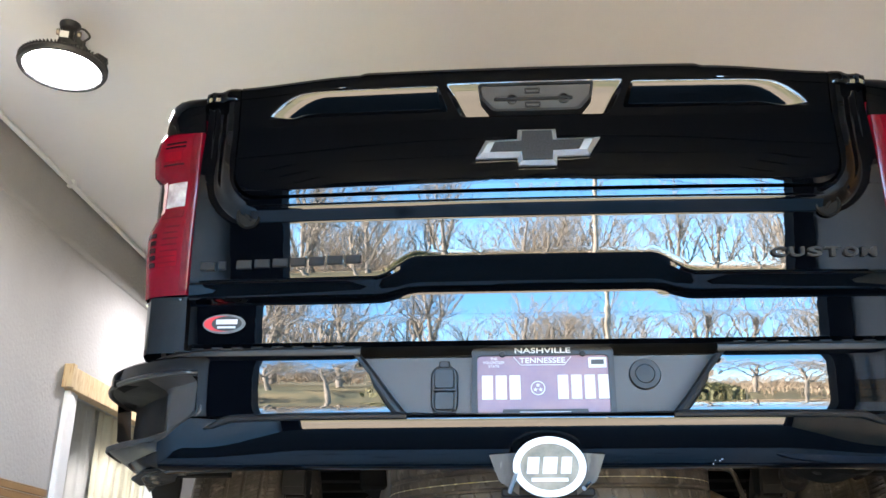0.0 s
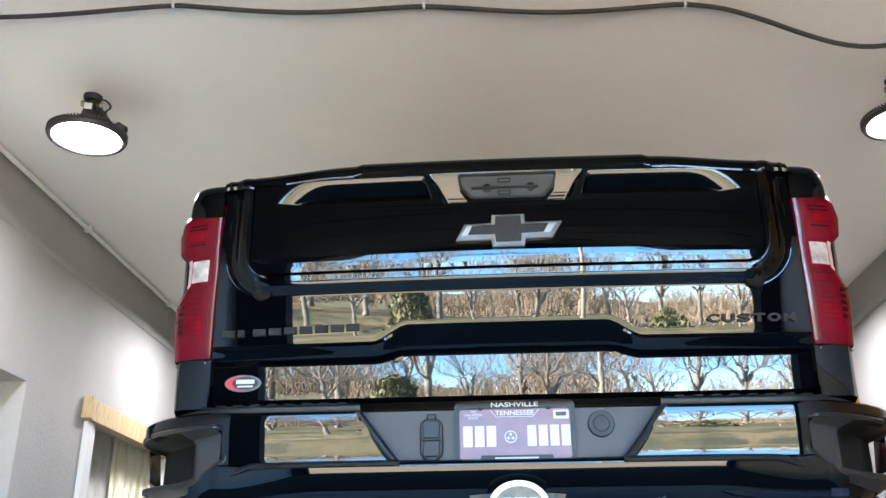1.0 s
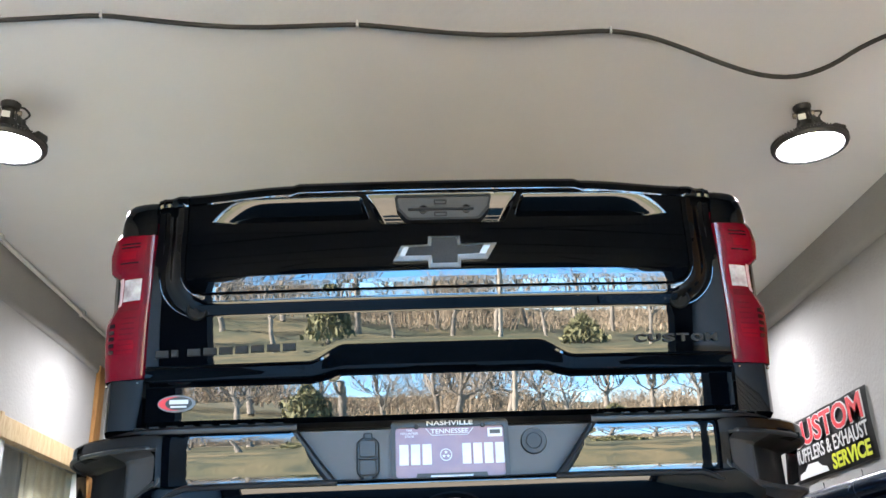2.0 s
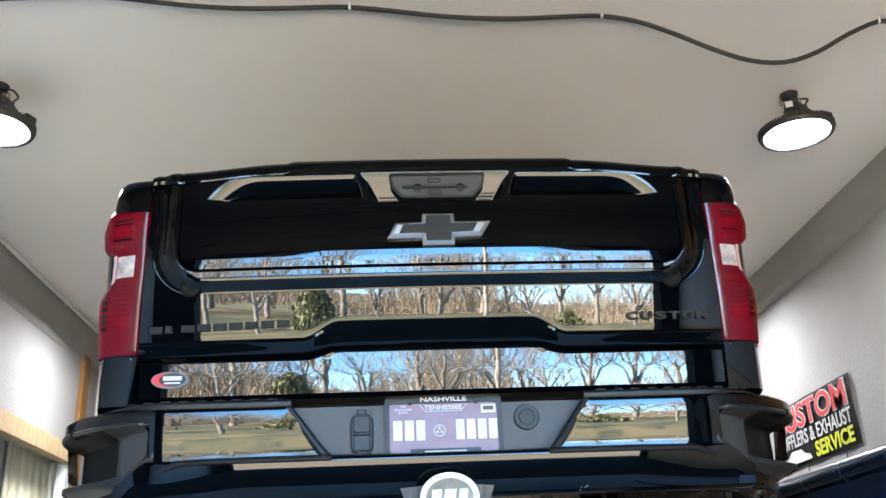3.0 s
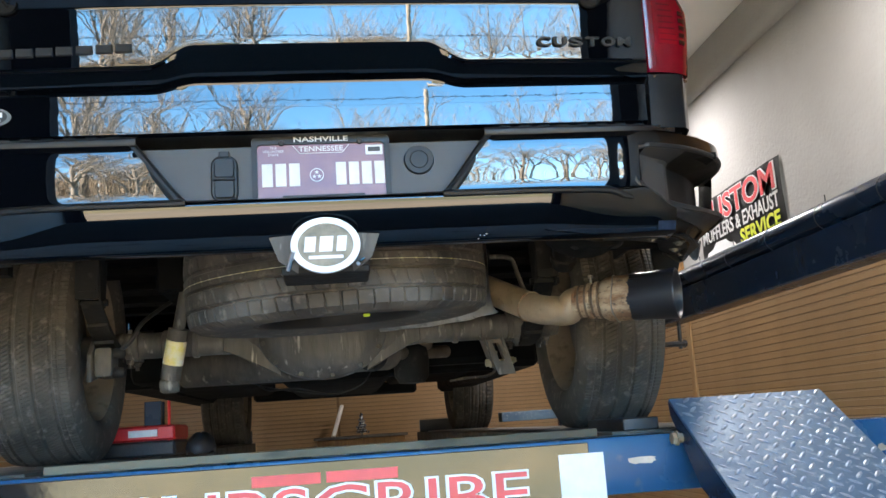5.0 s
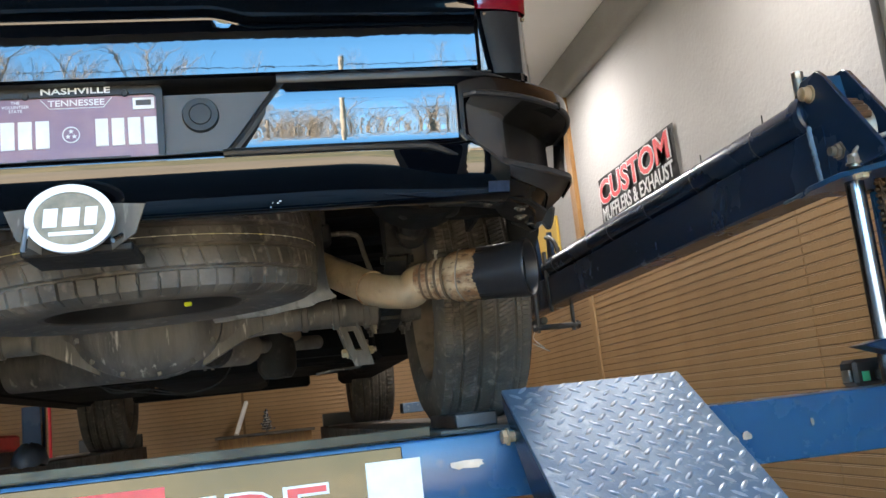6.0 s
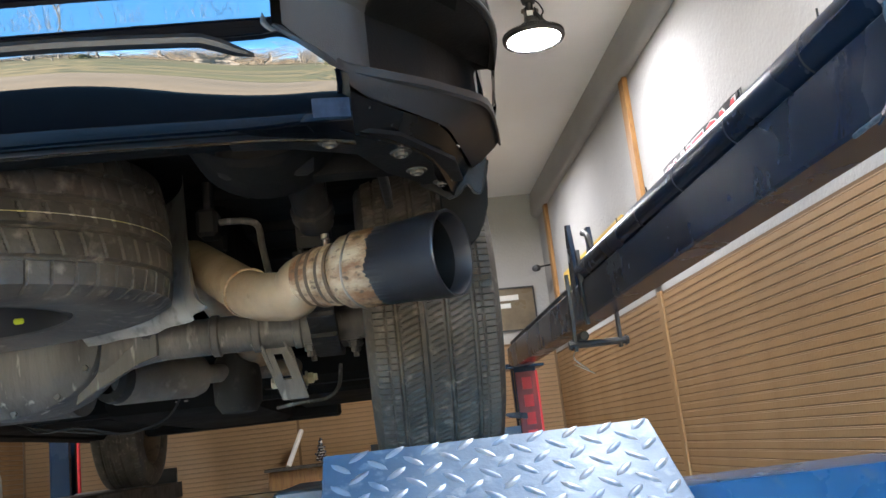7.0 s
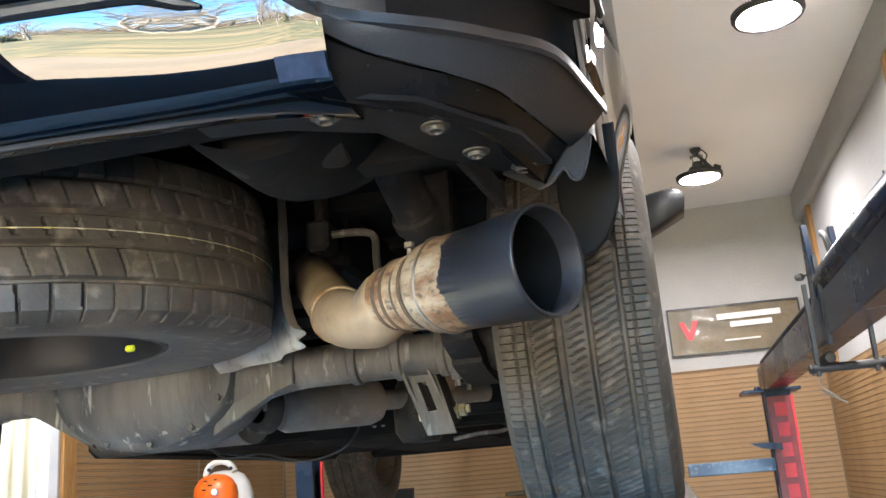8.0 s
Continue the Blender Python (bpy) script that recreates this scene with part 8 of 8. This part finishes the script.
def bare_tree(seed, height, spread):
    """A leafless tree: a tapered trunk with limbs that fork to twigs."""
    rg = random.Random(seed)
    trunk, crown_ = bmesh.new(), bmesh.new()

    def limb(p, d, length, r, depth):
        n = 5 if depth < 2 else 3
        pts, rs = [p], [r]
        for k in range(n):
            d = (d + Vector((rg.uniform(-1, 1), rg.uniform(-1, 1), rg.uniform(-0.4, 0.8))) * 0.16).normalized()
            p = p + d * length / n
            pts.append(p)
            rs.append(r * (1 - 0.55 * (k + 1) / n))
        tube(trunk if depth == 0 else crown_, pts, rs, 7 if depth == 0 else (5 if depth < 3 else 3), False)
        if depth >= 6 or r < 0.004:
            return
        for k in range((9 if depth == 0 else 5 if depth < 4 else 3)):
            t = rg.uniform(0.35, 1.0) if depth else rg.uniform(0.30, 1.0)
            i = min(n - 1, int(t * n))
            q = pts[i].lerp(pts[i + 1], t * n - i)
            a = rg.uniform(0, 2 * math.pi)
            side = Vector((math.cos(a), math.sin(a), 0))
            nd = (d * 0.75 + side * spread * rg.uniform(0.6, 1.1) + Vector((0, 0, 0.25))).normalized()
            limb(q, nd, length * rg.uniform(0.45, 0.68), rs[i] * rg.uniform(0.42, 0.62), depth + 1)

    limb(Vector((0, 0, -0.2)), Vector((0, 0, 1)), height * 0.62, height * 0.021, 0)
    return trunk, crown_


def stand_tree(seed, height, spread, x, y):
    ob = thing("bare_tree", (0, 0, 0), "leafless grey-brown deciduous tree at the meadow's edge", "tree", "bare trees")
    t, c = bare_tree(seed, height, spread)
    part("trunk", t, M_BARK, ob, smooth=60)
    part("crown", c, M_BARK, ob, "bare branches and twigs", smooth=60)
    ob.location = (x, y, land(x, y))
    return ob


kinds = [stand_tree(11, 7.6, 0.80, -14.5, -33), stand_tree(5, 7.0, 0.95, 2.0, -38), stand_tree(23, 8.2, 0.75, 14.0, -36), stand_tree(31, 6.2, 1.0, -6.5, -30)]
spots = [(-22, -36, 1.0, 40), (-18.5, -41, 1.5, 200), (-11, -38, 1.1, 130), (-8.5, -43, 1.55, 20), (-3.5, -40, 1.3, 300), (-1.2, -34, 0.8, 90), (5.0, -43, 1.0, 260), (6.8, -35, 0.85, 10),
         (9.5, -40, 1.05, 170), (11.5, -32, 0.8, 60), (18.0, -42, 1.4, 220), (21.0, -35, 0.9, 330), (26.0, -40, 1.0, 15), (-27, -42, 1.1, 70), (-31, -35, 0.9, 110), (30, -34, 0.95, 190),
         (-13, -46, 1.6, 150), (-5.5, -48, 1.15, 240), (1.5, -47, 1.1, 80), (8.0, -49, 1.2, 310), (13.5, -46, 1.1, 200)]
for i, (x, y, s, a) in enumerate(spots):
    c = copy_thing(kinds[i % 4], Matrix.Translation((x, y, land(x, y))) @ pose(0, 0, 0, 0, 0, a) @ Matrix.Diagonal((s, s, s, 1)))


def evergreen(seed, x, y, r, h):
    ob = thing("evergreen_bush", (x, y, land(x, y)), "olive evergreen bush at the meadow's edge", "bush", "evergreens")
    rg = random.Random(seed)
    bm = bmesh.new()
    for k in range(900):
        t = rg.random() ** 0.8
        a = rg.uniform(0, 2 * math.pi)
        rr = r * (1 - t) ** 0.6 * rg.uniform(0.55, 1.08) * (1 + 0.25 * noise.noise((a * 1.3, t * 4, seed)))
        p = Vector((x + rr * math.cos(a), y + rr * math.sin(a), land(x, y) + 0.1 + h * t))
        q = Euler((rg.uniform(0, 6), rg.uniform(0, 6), rg.uniform(0, 6))).to_matrix()
        s = r * 0.16
        f = [bm.verts.new(p + q @ Vector(v) * s) for v in ((-1, 0, 0), (0, -0.45, 0.1), (1, 0, 0), (0, 0.45, 0.1))]
        bm.faces.new(f)
    part("foliage", bm, M_PINE, ob, smooth=0)
    bm = bmesh.new()
    rod(bm, (x, y, land(x, y) - 0.2), (x, y, land(x, y) + h * 0.6), 0.12, 8, 0.05)
    part("trunk", bm, M_BARK, ob)


for i, (x, y, r, h) in enumerate(((-17, -33, 1.6, 1.9), (-4.6, -35, 1.3, 2.6), (8.5, -34, 1.3, 1.0), (15.5, -33, 1.2, 1.1))):
    evergreen(40 + i, x, y, r, h)

# thin brushwood closing the far edge of the meadow
bm = bmesh.new()
rg = random.Random(8)
for k in range(7600):
    x, y = rg.uniform(-75, 75), rg.uniform(-72, -44)
    z = land(x, y)
    hgt = rg.uniform(1.8, 7.5) * (0.75 + 0.9 * noise.noise((x * 0.13, 0, 0))) * rg.uniform(0.4, 1.1) * (1.05 - 0.45 * ease(2, 16, x))
    p = Vector((x, y, z))
    d = Vector((rg.uniform(-0.5, 0.5), rg.uniform(-0.3, 0.3), 1)).normalized()
    tube(bm, [p, p + d * hgt * 0.5, p + d * hgt + Vector((rg.uniform(-0.5, 0.5), 0, 0))], [0.040, 0.028, 0.006], 3, False)
    for q in range(6):
        t = rg.uniform(0.25, 0.9)
        b0 = p + d * hgt * t
        tube(bm, [b0, b0 + Vector((rg.uniform(-1, 1), rg.uniform(-0.5, 0.5), rg.uniform(0.4, 1.3))) * hgt * 0.30], [0.020, 0.005], 3, False)
single("far_woods", bm, M_BRUSH, "leafless brown brushwood at the far edge", "woods", kind="stuff", smooth=60)

pole = thing("utility_pole", (3.15, -25.0, land(3.15, -25.0)), "bleached wooden utility pole with wires", "utility pole")
bm = bmesh.new()
rod(bm, (3.15, -25, land(3.15, -25) - 0.5), (3.22, -25, 6.9), 0.10, 14, 0.075)
part("pole_shaft", bm, M_POLE, pole)
for z, dz in ((6.7, 0.0), (6.1, 0.2), (5.4, -0.3)):
    pts = [(-45 + 90 * k / 30, -25 - 0.02 * k, z + 0.0022 * ((-45 + 3 * k) - 3.2) ** 2 * 0.35 + dz * k / 30) for k in range(31)]
    part("wire", new_tube(pts, 0.013, 5), M_CABLE, pole, "sagging dark wire")


# ---- siding boards on the walls ----
PITCH = 0.0405


def board_mesh(length):
    """One narrow board with a rounded face; it lies along x and faces -y."""
    prof = [(0.0, 0.0), (-0.0042, 0.0003), (-0.0052, 0.0012), (-0.0052, PITCH - 0.0125), (-0.0030, PITCH - 0.0112), (-0.0052, PITCH - 0.0098), (-0.0052, PITCH - 0.0058), (-0.0040, PITCH - 0.0046), (0.0, PITCH - 0.0040)]
    vs, fs = [], []
    for x in (0.0, length):
        vs += [(x, y, z) for y, z in prof]
    n = len(prof)
    for i in range(n):
        fs.append((i, (i + 1) % n, n + (i + 1) % n, n + i))
    fs += [tuple(range(n))[::-1], tuple(range(n, 2 * n))]
    me = bpy.data.meshes.new("siding_board")
    me.from_pydata(vs, [], fs)
    me.materials.append(M_SIDING)
    return me


def clad(wall, m, sheets, z0, z1):
    """Boards in sheets along a wall; m maps x along it, -y out of it."""
    for a, b in sheets:
        me = board_mesh(b - a - 0.004)
        for k in range(int((z1 - z0) / PITCH)):
            ob = new("siding_board", me)
            ob.parent = wall
            ob.matrix_basis = m @ Matrix.Translation((a, 0, z0 + k * PITCH))


obs = bpy.data.objects
single("siding_backing", new_box((XR - 0.002, YB, 0.0), (XR + 0.01, YF, 2.055)), M_SIDEGAP, "dark backing in the joints of the siding", "siding", kind="structure")
single("siding_backing", new_box((XL, YF - 0.002, 0.0), (XR - 0.002, YF + 0.01, 2.185)), M_SIDEGAP, "dark backing in the joints of the siding", "siding", kind="structure")
EAST = Matrix(((0, 1, 0, XR), (-1, 0, 0, 0), (0, 0, 1, 0), (0, 0, 0, 1)))
WEST = Matrix(((0, -1, 0, XL), (1, 0, 0, 0), (0, 0, 1, 0), (0, 0, 0, 1)))
NORTH = Matrix.Translation((0, YF, 0))
clad(obs["wall_east"], EAST, ((-7.28, -6.35), (-6.35, -3.91), (-3.90, -1.45), (-1.45, 0.99), (0.99, 4.2)), 0.02, 2.06)
clad(obs["wall_north"], NORTH, ((XL + 0.02, 0.0), (0.02, XR - 0.02)), 0.02, 2.19)
clad(obs["wall_west"], WEST, ((1.90, 2.53), (4.20, 5.7), (5.72, 7.28)), 0.02, 2.06)
for x, y in ((XR - 0.012, 3.905), (XR - 0.012, -1.45 + 0.0)):
    single("batten", new_box((x - 0.006, y - 0.034, 0.0), (XR, y + 0.034, 2.06), 0.002), M_SIDING, "tan painted cover strip on the siding", "batten", kind="structure")
